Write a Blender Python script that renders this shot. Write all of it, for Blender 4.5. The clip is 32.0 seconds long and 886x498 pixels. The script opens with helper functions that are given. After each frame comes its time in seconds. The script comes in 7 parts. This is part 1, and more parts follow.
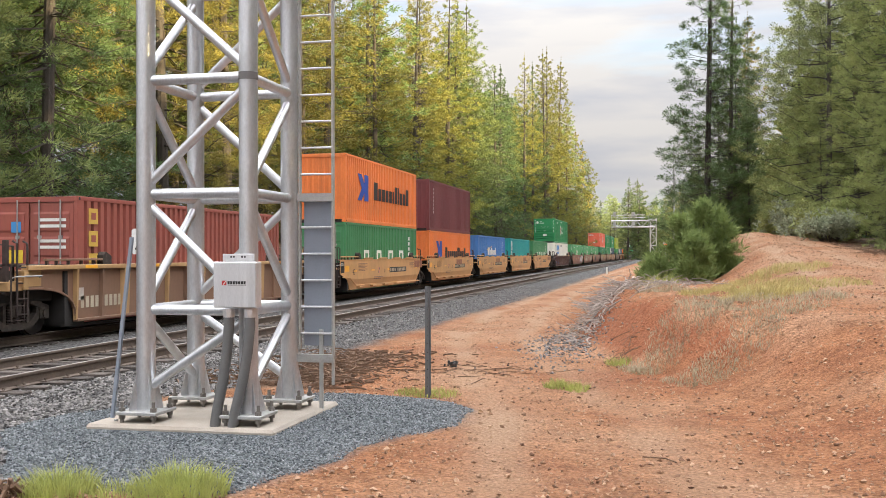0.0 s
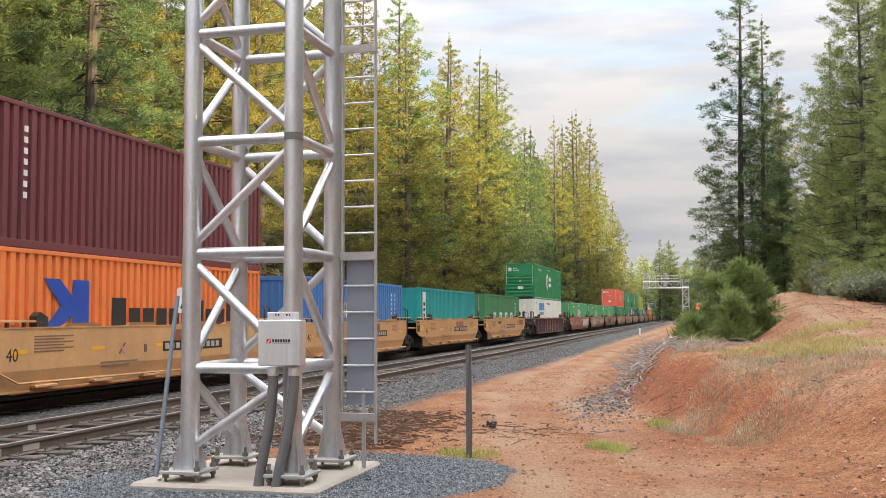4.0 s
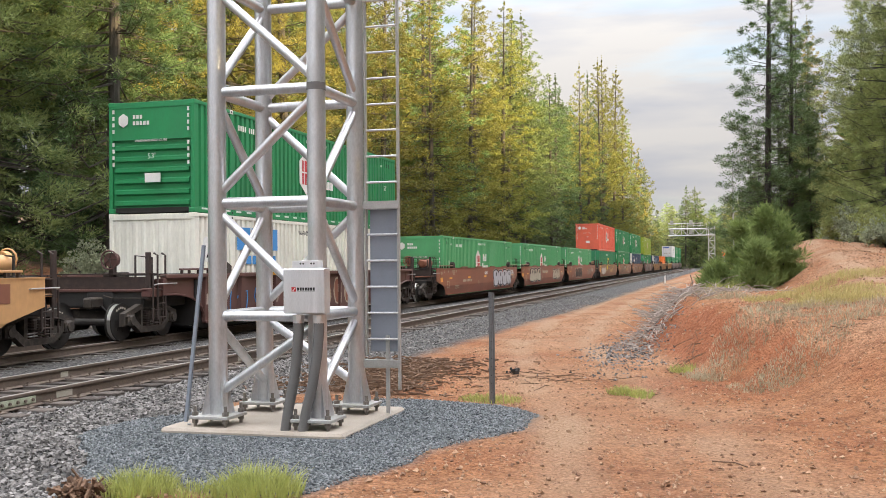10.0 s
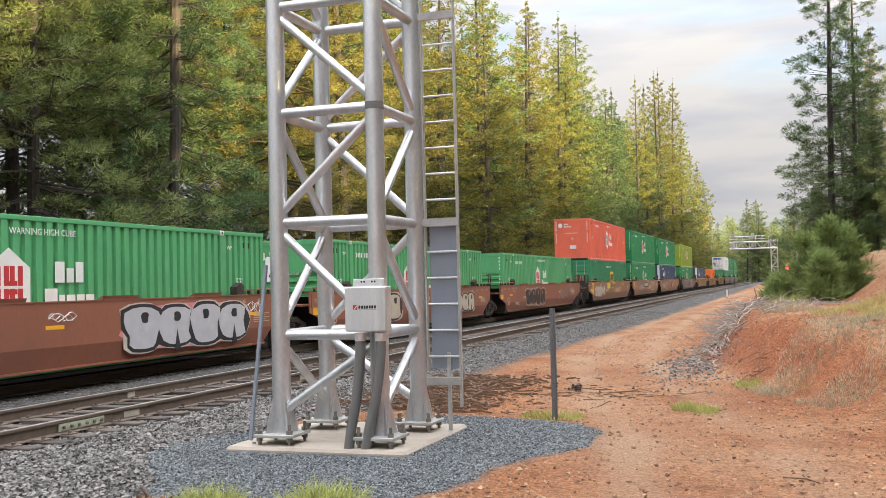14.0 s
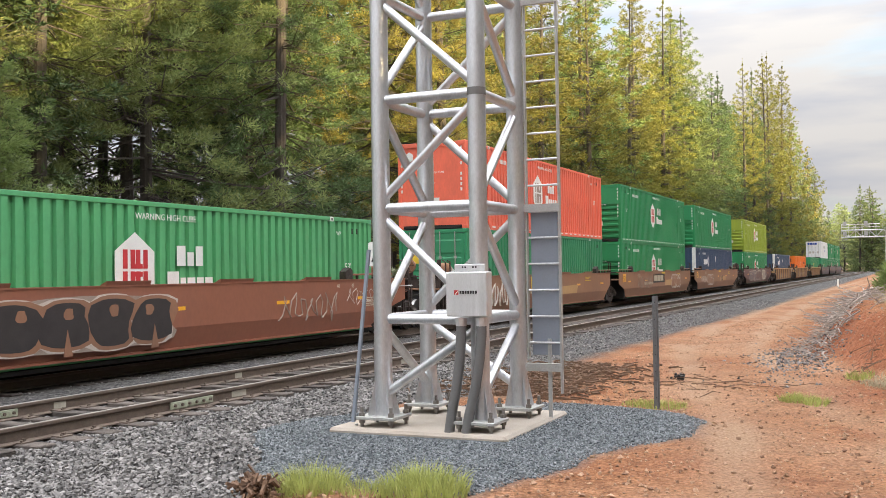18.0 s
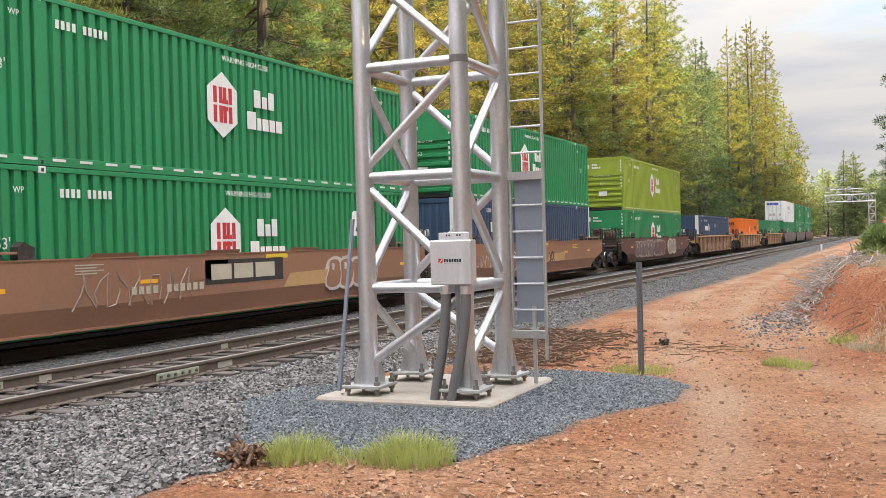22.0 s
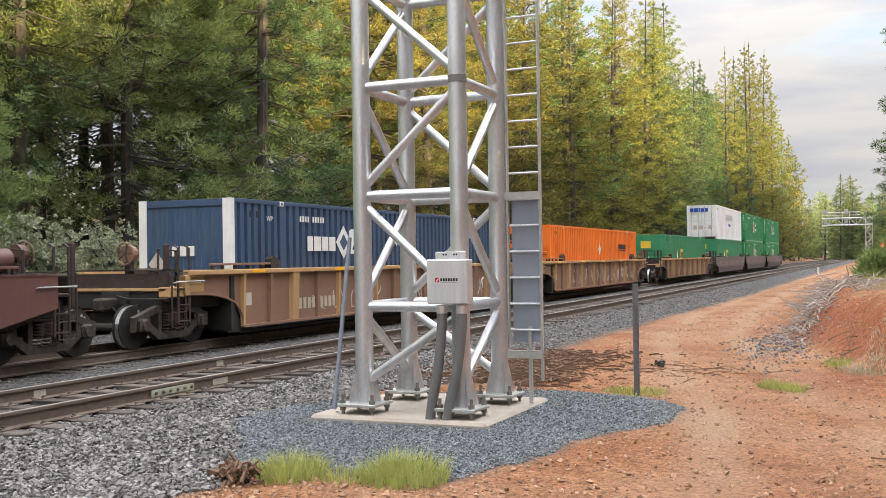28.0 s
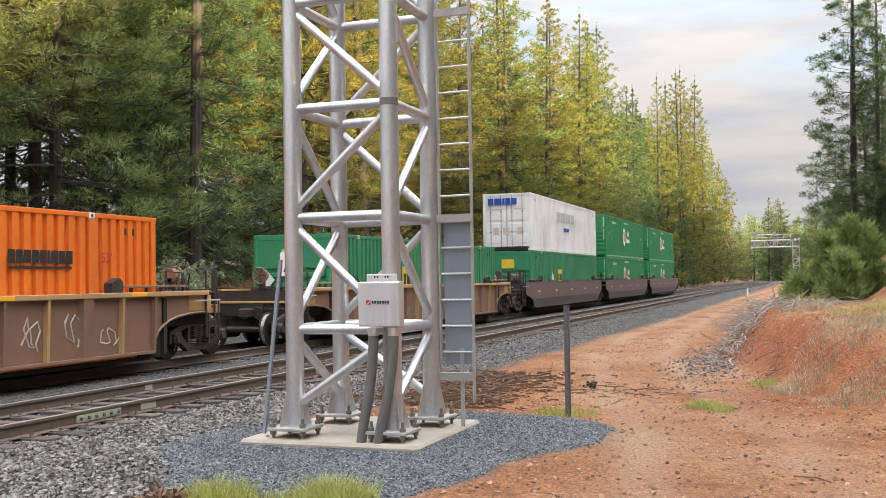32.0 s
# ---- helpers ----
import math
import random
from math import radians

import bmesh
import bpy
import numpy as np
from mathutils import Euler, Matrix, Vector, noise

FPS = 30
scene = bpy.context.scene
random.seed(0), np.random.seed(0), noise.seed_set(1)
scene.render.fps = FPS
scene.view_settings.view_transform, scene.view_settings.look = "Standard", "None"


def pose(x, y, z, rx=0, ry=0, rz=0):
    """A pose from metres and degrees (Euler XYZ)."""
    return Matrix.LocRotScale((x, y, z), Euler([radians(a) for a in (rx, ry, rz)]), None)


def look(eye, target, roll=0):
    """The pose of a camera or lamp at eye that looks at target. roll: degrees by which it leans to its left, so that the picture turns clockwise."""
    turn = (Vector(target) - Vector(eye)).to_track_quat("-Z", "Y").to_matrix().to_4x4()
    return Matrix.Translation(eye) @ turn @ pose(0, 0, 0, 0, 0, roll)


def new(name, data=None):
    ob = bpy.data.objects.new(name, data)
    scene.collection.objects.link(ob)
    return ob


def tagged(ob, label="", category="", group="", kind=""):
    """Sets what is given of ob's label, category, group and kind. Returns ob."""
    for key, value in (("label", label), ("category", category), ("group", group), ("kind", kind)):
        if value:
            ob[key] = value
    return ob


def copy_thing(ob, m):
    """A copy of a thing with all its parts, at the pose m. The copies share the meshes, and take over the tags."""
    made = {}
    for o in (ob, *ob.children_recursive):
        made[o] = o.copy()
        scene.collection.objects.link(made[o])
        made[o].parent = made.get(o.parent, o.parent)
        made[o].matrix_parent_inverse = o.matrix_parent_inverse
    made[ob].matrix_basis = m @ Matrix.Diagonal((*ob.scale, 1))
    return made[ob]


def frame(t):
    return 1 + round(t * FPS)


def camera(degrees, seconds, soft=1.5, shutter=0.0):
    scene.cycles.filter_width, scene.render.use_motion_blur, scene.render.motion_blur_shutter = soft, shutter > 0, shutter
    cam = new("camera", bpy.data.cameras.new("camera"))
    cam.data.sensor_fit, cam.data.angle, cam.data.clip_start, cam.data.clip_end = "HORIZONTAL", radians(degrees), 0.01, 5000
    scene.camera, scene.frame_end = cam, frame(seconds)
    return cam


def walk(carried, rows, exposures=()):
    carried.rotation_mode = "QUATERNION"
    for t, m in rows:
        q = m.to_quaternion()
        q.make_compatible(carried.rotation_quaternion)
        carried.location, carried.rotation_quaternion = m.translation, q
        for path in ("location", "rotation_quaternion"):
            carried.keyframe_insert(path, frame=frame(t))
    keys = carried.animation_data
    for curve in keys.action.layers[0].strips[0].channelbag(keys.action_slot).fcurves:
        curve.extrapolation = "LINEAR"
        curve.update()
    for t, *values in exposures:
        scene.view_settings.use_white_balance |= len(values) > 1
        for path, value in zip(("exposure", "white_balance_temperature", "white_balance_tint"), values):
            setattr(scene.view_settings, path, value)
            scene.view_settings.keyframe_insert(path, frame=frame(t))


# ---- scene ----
cam = camera(47.22, 32.0, soft=0.6)
# seconds, x, y, z, yaw, pitch, roll
PATH = [
    (0, 0.100, 0.120, 1.712, 12.42, 0.29, 0.15),
    (0.5, 0.122, 0.121, 1.710, 12.33, -0.14, 0.59),
    (1, 0.148, 0.137, 1.707, 12.67, -0.58, 1.06),
    (1.5, 0.158, 0.151, 1.709, 12.91, -1.30, 1.47),
    (2, 0.138, 0.145, 1.709, 13.18, -0.75, 1.49),
    (2.5, 0.075, 0.111, 1.712, 13.35, 0.97, 0.79),
    (3, 0.033, 0.075, 1.698, 13.77, 2.66, 0.19),
    (3.5, -0.039, 0.085, 1.679, 14.01, 3.43, 0.25),
    (5.5, -0.007, 0.007, 1.660, 14.23, 4.09, 0.30),
    (6, -0.010, 0.008, 1.661, 14.21, 3.42, 0.23),
    (6.5, -0.003, 0.012, 1.658, 14.22, 2.77, 0.24),
    (7, -0.003, 0.005, 1.659, 14.23, 2.29, 0.27),
    (7.5, -0.009, 0.010, 1.649, 14.22, 2.00, 0.28),
    (8, -0.016, 0.010, 1.652, 14.20, 1.86, 0.26),
    (8.5, -0.009, 0.012, 1.657, 14.21, 1.85, 0.23),
    (9, -0.007, 0.007, 1.658, 14.26, 1.86, 0.27),
    (9.5, -0.002, 0.012, 1.660, 14.69, 1.50, 0.34),
    (10, 0.014, -0.003, 1.665, 15.53, 0.89, 0.52),
    (10.5, 0.031, -0.005, 1.668, 16.87, 0.58, 0.85),
    (11, 0.020, 0.024, 1.660, 17.63, 0.70, 1.33),
    (11.5, 0.017, 0.021, 1.651, 18.13, 0.67, 1.54),
    (12, 0.020, 0.021, 1.648, 18.20, 0.71, 1.59),
    (12.5, 0.018, 0.022, 1.655, 18.20, 1.07, 1.46),
    (13, 0.019, 0.012, 1.656, 18.20, 1.55, 1.43),
    (13.5, 0.004, 0.008, 1.649, 18.24, 1.87, 1.47),
    (14, -0.015, 0.000, 1.652, 18.80, 1.95, 1.37),
    (14.5, -0.025, 0.005, 1.649, 20.21, 1.91, 1.23),
    (15, -0.017, -0.004, 1.643, 21.26, 1.92, 1.13),
    (15.5, -0.022, -0.011, 1.641, 22.17, 1.63, 0.92),
    (17.5, -0.029, -0.026, 1.640, 24.37, 1.29, 0.81),
    (18, -0.021, -0.018, 1.642, 24.44, 1.30, 0.88),
    (18.5, -0.015, -0.024, 1.647, 24.28, 1.24, 0.82),
    (19, -0.005, -0.023, 1.643, 23.57, 1.17, 0.94),
    (19.5, -0.005, -0.012, 1.642, 23.03, 0.73, 1.18),
    (20, -0.002, -0.004, 1.639, 22.67, 0.22, 1.31),
    (20.5, 0.004, -0.002, 1.644, 22.54, -0.18, 1.36),
    (21, 0.007, 0.001, 1.647, 22.54, -0.47, 1.33),
    (21.5, 0.008, -0.001, 1.644, 22.72, -0.47, 1.41),
    (22, -0.003, -0.012, 1.636, 23.64, -0.47, 1.48),
    (22.5, -0.002, -0.012, 1.641, 24.57, -0.44, 1.45),
    (23, -0.007, -0.007, 1.642, 25.46, -0.24, 1.42),
    (23.5, 0.009, -0.008, 1.640, 26.07, -0.16, 1.38),
    (24, 0.016, -0.010, 1.632, 26.55, -0.09, 1.39),
    (24.5, 0.009, -0.012, 1.635, 27.15, -0.11, 1.38),
    (26.5, 0.001, -0.031, 1.620, 27.03, 0.15, 1.05),
    (27, 0.004, -0.030, 1.633, 25.40, 0.07, 0.90),
    (27.5, 0.001, -0.019, 1.625, 23.99, 0.10, 0.90),
    (28, 0.010, -0.026, 1.638, 23.49, 0.60, 0.88),
    (28.5, 0.003, -0.045, 1.637, 23.95, 0.75, 0.95),
    (29, 0.022, -0.053, 1.627, 24.21, 0.73, 1.12),
    (29.5, 0.024, -0.033, 1.635, 23.38, 0.37, 1.09),
    (30, 0.043, -0.028, 1.646, 21.74, 0.13, 1.22),
    (30.5, 0.040, -0.025, 1.631, 21.17, 0.39, 1.29),
    (31, 0.052, -0.026, 1.633, 21.00, 0.74, 1.23),
    (31.5, 0.059, -0.023, 1.640, 20.51, 1.25, 0.96),
    (32, 0.067, -0.016, 1.646, 19.92, 1.76, 0.92),
]
LIGHT = [(0, 1.68), (2.5, 1.55), (5, 1.56), (9, 1.62), (14, 1.64), (20, 1.70), (25, 1.72), (28, 1.69), (32, 1.60)]   # stops: the camera opens up as it turns to the trees
walk(cam, [(t, pose(x, y, z, 90 + p, r, w)) for t, x, y, z, w, p, r in PATH], LIGHT)

# ---- light ----
SUN_AZ, SUN_EL = 118.0, 16.0          # degrees from +y towards +x, and above the ground
world = bpy.data.worlds.new("sky")
scene.world = world
world.use_nodes = True
wn, wl = world.node_tree.nodes, world.node_tree.links
sky = wn.new("ShaderNodeTexSky")
sky.sky_type, sky.sun_disc = "NISHITA", False
sky.sun_elevation, sky.sun_rotation = radians(SUN_EL), radians(SUN_AZ)
sky.air_density, sky.dust_density, sky.ozone_density = 1.0, 1.5, 1.0
co = wn.new("ShaderNodeTexCoord")
mp = wn.new("ShaderNodeMapping")
mp.inputs["Scale"].default_value = (1.0, 1.0, 5.5)
cl = wn.new("ShaderNodeTexNoise")
cl.inputs["Scale"].default_value, cl.inputs["Detail"].default_value, cl.inputs["Roughness"].default_value = 2.6, 8.0, 0.55
cr = wn.new("ShaderNodeValToRGB")
cr.color_ramp.elements[0].position, cr.color_ramp.elements[1].position = 0.16, 0.42
mixc = wn.new("ShaderNodeMixRGB")
tone = wn.new("ShaderNodeTexNoise")
tone.inputs["Scale"].default_value, tone.inputs["Detail"].default_value = 4.3, 7.0
tonec = wn.new("ShaderNodeValToRGB")
tonec.color_ramp.elements[0].position, tonec.color_ramp.elements[1].position = 0.38, 0.62
tonec.color_ramp.elements[0].color, tonec.color_ramp.elements[1].color = (1.95, 2.03, 2.28, 1), (2.80, 2.70, 2.62, 1)
wl.new(mp.outputs[0], tone.inputs["Vector"])
wl.new(tone.outputs["Fac"], tonec.inputs["Fac"])
wl.new(tonec.outputs[0], mixc.inputs[2])
sepd = wn.new("ShaderNodeSeparateXYZ")
rise = wn.new("ShaderNodeMapRange")
rise.inputs[3].default_value, rise.inputs[4].default_value = 1.0, 11.0
bend = wn.new("ShaderNodeMath")
bend.operation, bend.use_clamp = "POWER", True
bend.inputs[1].default_value = 2.0
upw = wn.new("ShaderNodeMixRGB")
upw.blend_type = "MULTIPLY"
upw.inputs[0].default_value = 1.0
wl.new(co.outputs["Generated"], sepd.inputs[0])
wl.new(sepd.outputs[2], bend.inputs[0])
wl.new(bend.outputs[0], rise.inputs[0])
wl.new(co.outputs["Generated"], mp.inputs["Vector"])
wl.new(mp.outputs[0], cl.inputs["Vector"])
wl.new(cl.outputs["Fac"], cr.inputs["Fac"])
wl.new(cr.outputs["Color"], mixc.inputs[0])
wl.new(sky.outputs[0], mixc.inputs[1])
bgn = wn["Background"]
wl.new(mixc.outputs[0], upw.inputs[1])
wl.new(rise.outputs[0], upw.inputs[2])
wl.new(upw.outputs[0], bgn.inputs["Color"])
bgn.inputs["Strength"].default_value = 0.075
sun_data = bpy.data.lights.new("sun", "SUN")
sun_data.energy, sun_data.angle, sun_data.color = 5.4, radians(0.8), (1.0, 0.77, 0.40)
sun = new("sun", sun_data)
az, el = radians(SUN_AZ), radians(SUN_EL)
sun.matrix_basis = look((60 * math.sin(az), 60 * math.cos(az), 60 * math.tan(el)), (0, 0, 0))


# ---- materials ----
def mat(name, color, rough=0.6, metal=0.0, vary=0.15, scale=6.0, bump=0.15, dirt=None, dirt_amount=0.35, rnd=0.0, spec=0.5, trans=0.0, fine=60.0, stretch=(1, 1, 1), hue=0.0):
    """A painted, stained or raw surface: base colour, broad and fine variation, dirt patches and relief."""
    m = bpy.data.materials.new(name)
    m.use_nodes = True
    n, l = m.node_tree.nodes, m.node_tree.links
    b = n["Principled BSDF"]
    b.inputs["Roughness"].default_value, b.inputs["Metallic"].default_value = rough, metal
    b.inputs["Specular IOR Level"].default_value = spec
    tc, mpn = n.new("ShaderNodeTexCoord"), n.new("ShaderNodeMapping")
    mpn.inputs["Scale"].default_value = stretch
    l.new(tc.outputs["Object"], mpn.inputs["Vector"])
    big, small = n.new("ShaderNodeTexNoise"), n.new("ShaderNodeTexNoise")
    big.inputs["Scale"].default_value, big.inputs["Detail"].default_value = scale, 6
    small.inputs["Scale"].default_value, small.inputs["Detail"].default_value = fine, 4
    l.new(mpn.outputs[0], big.inputs["Vector"])
    l.new(mpn.outputs[0], small.inputs["Vector"])
    hsv = n.new("ShaderNodeHueSaturation")
    hsv.inputs["Color"].default_value = (*color, 1)
    add = n.new("ShaderNodeMath"); add.operation = "ADD"
    l.new(big.outputs["Fac"], add.inputs[0]); l.new(small.outputs["Fac"], add.inputs[1])
    rng = n.new("ShaderNodeMapRange")
    rng.inputs[1].default_value, rng.inputs[2].default_value = 0.6, 1.4
    rng.inputs[3].default_value, rng.inputs[4].default_value = 1 - vary, 1 + vary
    l.new(add.outputs[0], rng.inputs[0])
    last = rng.outputs[0]
    if rnd or hue:
        oi = n.new("ShaderNodeObjectInfo")
        r2 = n.new("ShaderNodeMapRange")
        r2.inputs[3].default_value, r2.inputs[4].default_value = 1 - rnd, 1 + rnd
        l.new(oi.outputs["Random"], r2.inputs[0])
        mu = n.new("ShaderNodeMath"); mu.operation = "MULTIPLY"
        l.new(last, mu.inputs[0]); l.new(r2.outputs[0], mu.inputs[1])
        last = mu.outputs[0]
        if hue:
            r3 = n.new("ShaderNodeMapRange")
            r3.inputs[3].default_value, r3.inputs[4].default_value = 0.5 - hue, 0.5 + hue
            wnz = n.new("ShaderNodeTexWhiteNoise"); wnz.noise_dimensions = "1D"
            l.new(oi.outputs["Random"], wnz.inputs["W"])
            l.new(wnz.outputs["Value"], r3.inputs[0])
            l.new(r3.outputs[0], hsv.inputs["Hue"])
    l.new(last, hsv.inputs["Value"])
    col = hsv.outputs[0]
    if dirt:
        dn = n.new("ShaderNodeTexNoise")
        dn.inputs["Scale"].default_value, dn.inputs["Detail"].default_value, dn.inputs["Roughness"].default_value = scale * 0.7, 9, 0.7
        l.new(mpn.outputs[0], dn.inputs["Vector"])
        ramp = n.new("ShaderNodeMapRange")
        ramp.inputs[1].default_value, ramp.inputs[2].default_value, ramp.inputs[4].default_value = 0.5, 0.72, dirt_amount * 2
        l.new(dn.outputs["Fac"], ramp.inputs[0])
        mx = n.new("ShaderNodeMixRGB")
        mx.inputs[2].default_value = (*dirt, 1)
        l.new(ramp.outputs[0], mx.inputs[0]); l.new(col, mx.inputs[1])
        col = mx.outputs[0]
    l.new(col, b.inputs["Base Color"])
    if bump:
        bp = n.new("ShaderNodeBump")
        bp.inputs["Strength"].default_value, bp.inputs["Distance"].default_value = bump, 0.02
        l.new(add.outputs[0], bp.inputs["Height"]); l.new(bp.outputs[0], b.inputs["Normal"])
    if trans:
        b.inputs["Transmission Weight"].default_value = 0
        tl, ms = n.new("ShaderNodeBsdfTranslucent"), n.new("ShaderNodeMixShader")
        l.new(col, tl.inputs["Color"])
        ms.inputs[0].default_value = trans
        l.new(b.outputs[0], ms.inputs[1]); l.new(tl.outputs[0], ms.inputs[2])
        l.new(ms.outputs[0], n["Material Output"].inputs["Surface"])
    return m


def paint(name, color, rough=0.5):
    return mat(name, color, rough, vary=0.10, scale=1.3, bump=0.04, dirt=tuple(c * 0.45 + 0.03 for c in color), dirt_amount=0.22, stretch=(1, 0.55, 0.35), fine=22)


M = {
    "galv": mat("galvanised_steel", (0.60, 0.61, 0.63), 0.36, 0.75, 0.16, 5, 0.05, (0.40, 0.39, 0.39), 0.3, stretch=(1, 1, 0.35)),
    "galv_dull": mat("weathered_galvanised_steel", (0.40, 0.40, 0.39), 0.55, 0.5, 0.15, 7, 0.08, (0.25, 0.23, 0.21), 0.3),
    "plate": mat("painted_guard_plate", (0.23, 0.26, 0.31), 0.5, 0.2, 0.08, 3, 0.03, (0.16, 0.17, 0.19), 0.2),
    "alu": mat("brushed_aluminium", (0.66, 0.66, 0.67), 0.38, 0.6, 0.14, 3, 0.03, (0.45, 0.44, 0.43), 0.25, stretch=(4, 1, 0.4)),
    "conduit": mat("grey_conduit", (0.125, 0.122, 0.12), 0.55, 0, 0.1, 8, 0.05),
    "concrete": mat("pad_concrete", (0.33, 0.29, 0.245), 0.9, 0, 0.16, 3, 0.3, (0.30, 0.25, 0.20), 0.35),
    "post_steel": mat("dark_weathered_steel", (0.15, 0.155, 0.16), 0.6, 0.4, 0.15, 7, 0.08, (0.09, 0.085, 0.08), 0.3),
    "chord": paint("worn_tan_chord_paint", (0.46, 0.285, 0.13)),
    "silver": mat("silver_spray_paint", (0.50, 0.50, 0.53), 0.5, 0.1, 0.15, 4, 0.0),
    "cream": mat("cream_spray_paint", (0.48, 0.42, 0.32), 0.7, 0, 0.2, 4, 0.0),
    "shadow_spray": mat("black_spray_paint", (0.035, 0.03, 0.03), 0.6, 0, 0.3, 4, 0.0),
    "faint": mat("thin_worn_spray_paint", (0.30, 0.24, 0.20), 0.7, 0, 0.25, 4, 0.0),
    "bolt": mat("anchor_bolt_steel", (0.22, 0.20, 0.18), 0.6, 0.6, 0.2, 20, 0.1),
    "rail": mat("rusty_rail_steel", (0.125, 0.094, 0.074), 0.75, 0.1, 0.25, 9, 0.3, (0.16, 0.11, 0.08), 0.3),
    "rail_top": mat("worn_rail_head", (0.36, 0.33, 0.31), 0.45, 0.7, 0.12, 12, 0.02, stretch=(1, 0.1, 1)),
    "tie": mat("weathered_timber_tie", (0.075, 0.062, 0.054), 0.9, 0, 0.45, 5, 0.6, (0.15, 0.125, 0.105), 0.35, rnd=0.4, stretch=(0.5, 4, 4)),
    "mark": mat("white_chalk_paint", (0.40, 0.37, 0.31), 0.8, 0, 0.2, 9, 0.1),
    "joint": mat("greenish_weathered_joint_bar", (0.34, 0.36, 0.27), 0.8, 0.1, 0.3, 14, 0.3, (0.14, 0.12, 0.09), 0.35),
    "wheel": mat("wheel_steel", (0.045, 0.042, 0.040), 0.6, 0.6, 0.3, 9, 0.1),
    "tread": mat("bright_wheel_tread", (0.5, 0.5, 0.5), 0.3, 0.9, 0.1, 9, 0.02),
    "truck": mat("greasy_cast_truck", (0.038, 0.030, 0.025), 0.75, 0.1, 0.35, 8, 0.3, (0.11, 0.085, 0.065), 0.45),
    "iron": mat("sooty_brown_ironwork", (0.045, 0.030, 0.026), 0.7, 0.1, 0.3, 8, 0.15, (0.08, 0.05, 0.04), 0.3),
    "under": mat("black_underframe", (0.022, 0.020, 0.019), 0.8, 0, 0.3, 5, 0.2),
    "tan": paint("tan_car_paint", (0.62, 0.345, 0.150)),
    "oxide": paint("oxide_red_car_paint", (0.275, 0.105, 0.063)),
    "brown": paint("brown_car_paint", (0.285, 0.145, 0.086)),
    "rib_brown": paint("dusty_brown_car_paint", (0.235, 0.135, 0.088)),
    "dark_red": paint("dark_red_brown_car_paint", (0.121, 0.057, 0.049)),
    "purple": paint("grey_mauve_car_paint", (0.15, 0.115, 0.12)),
    "reflector": mat("yellow_reflector", (0.85, 0.42, 0.03), 0.35, 0, 0.08, 9, 0),
    "white": mat("white_marking", (0.74, 0.74, 0.71), 0.6, 0, 0.10, 3, 0.0, (0.5, 0.49, 0.46), 0.2),
    "black": mat("black_marking", (0.02, 0.02, 0.022), 0.6, 0, 0.1, 4, 0.0),
    "red_mark": mat("red_marking", (0.50, 0.035, 0.04), 0.55, 0, 0.1, 4, 0.0),
    "blue_mark": mat("blue_marking", (0.02, 0.07, 0.36), 0.55, 0, 0.1, 4, 0.0),
    "cyan_mark": mat("bright_blue_marking", (0.06, 0.27, 0.62), 0.55, 0, 0.1, 4, 0.0),
    "yellow_mark": mat("yellow_marking", (0.72, 0.52, 0.05), 0.55, 0, 0.1, 4, 0.0),
    "gold_mark": mat("gold_marking", (0.62, 0.42, 0.08), 0.55, 0, 0.1, 4, 0.0),
    "pink": mat("pink_spray_paint", (0.62, 0.22, 0.24), 0.6, 0, 0.2, 3, 0.0),
    "spray": mat("faded_white_spray_paint", (0.52, 0.46, 0.41), 0.7, 0, 0.25, 4, 0.0),
    "red_light": None,
    "bark": mat("pine_bark", (0.060, 0.052, 0.045), 0.95, 0, 0.4, 4, 0.8, (0.05, 0.043, 0.037), 0.4, rnd=0.3, stretch=(3, 3, 0.6), fine=25),
    "needle_soft": mat("soft_grey_green_needles", (0.27, 0.31, 0.115), 0.7, 0, 0.5, 0.9, 0, rnd=0.2, trans=0.35, fine=3, hue=0.02, spec=0.2),
    "needle_dark": mat("dark_fir_needles", (0.105, 0.150, 0.058), 0.7, 0, 0.62, 0.9, 0, rnd=0.28, trans=0.2, fine=3, hue=0.03, spec=0.25),
    "needle": mat("pine_needles", (0.165, 0.205, 0.065), 0.7, 0, 0.62, 0.9, 0, rnd=0.25, trans=0.22, fine=3, hue=0.03, spec=0.25),
    # the low sun's yellow is put into this needle colour
    "needle_sunlit": mat("golden_pine_needles", (0.205, 0.195, 0.045), 0.7, 0, 0.62, 0.9, 0, rnd=0.22, trans=0.28, fine=3, hue=0.025, spec=0.25),
    "needle_young": mat("young_pine_needles", (0.21, 0.275, 0.095), 0.65, 0, 0.35, 1.0, 0, trans=0.4, fine=6, spec=0.25),
    "shrub": mat("grey_green_shrub_leaves", (0.29, 0.32, 0.21), 0.7, 0, 0.35, 2.0, 0, trans=0.25, fine=8, rnd=0.2),
    "grass": mat("fresh_green_grass", (0.34, 0.37, 0.11), 0.7, 0, 0.35, 3.0, 0, trans=0.35, fine=9),
    "dry_grass": mat("dry_straw_grass", (0.43, 0.37, 0.15), 0.8, 0, 0.35, 3.0, 0, trans=0.3, fine=9),
    "grey_weed": mat("grey_dead_weeds", (0.36, 0.315, 0.215), 0.85, 0, 0.35, 3.0, 0, fine=9),
    "dead_wood": mat("bleached_dead_wood", (0.33, 0.29, 0.26), 0.9, 0, 0.35, 5.0, 0.3, fine=30),
    "bark_litter": mat("brown_bark_litter", (0.13, 0.075, 0.045), 0.95, 0, 0.5, 6.0, 0.4, fine=30),
    "stone": None, "gravel": None, "pebble": None,
}


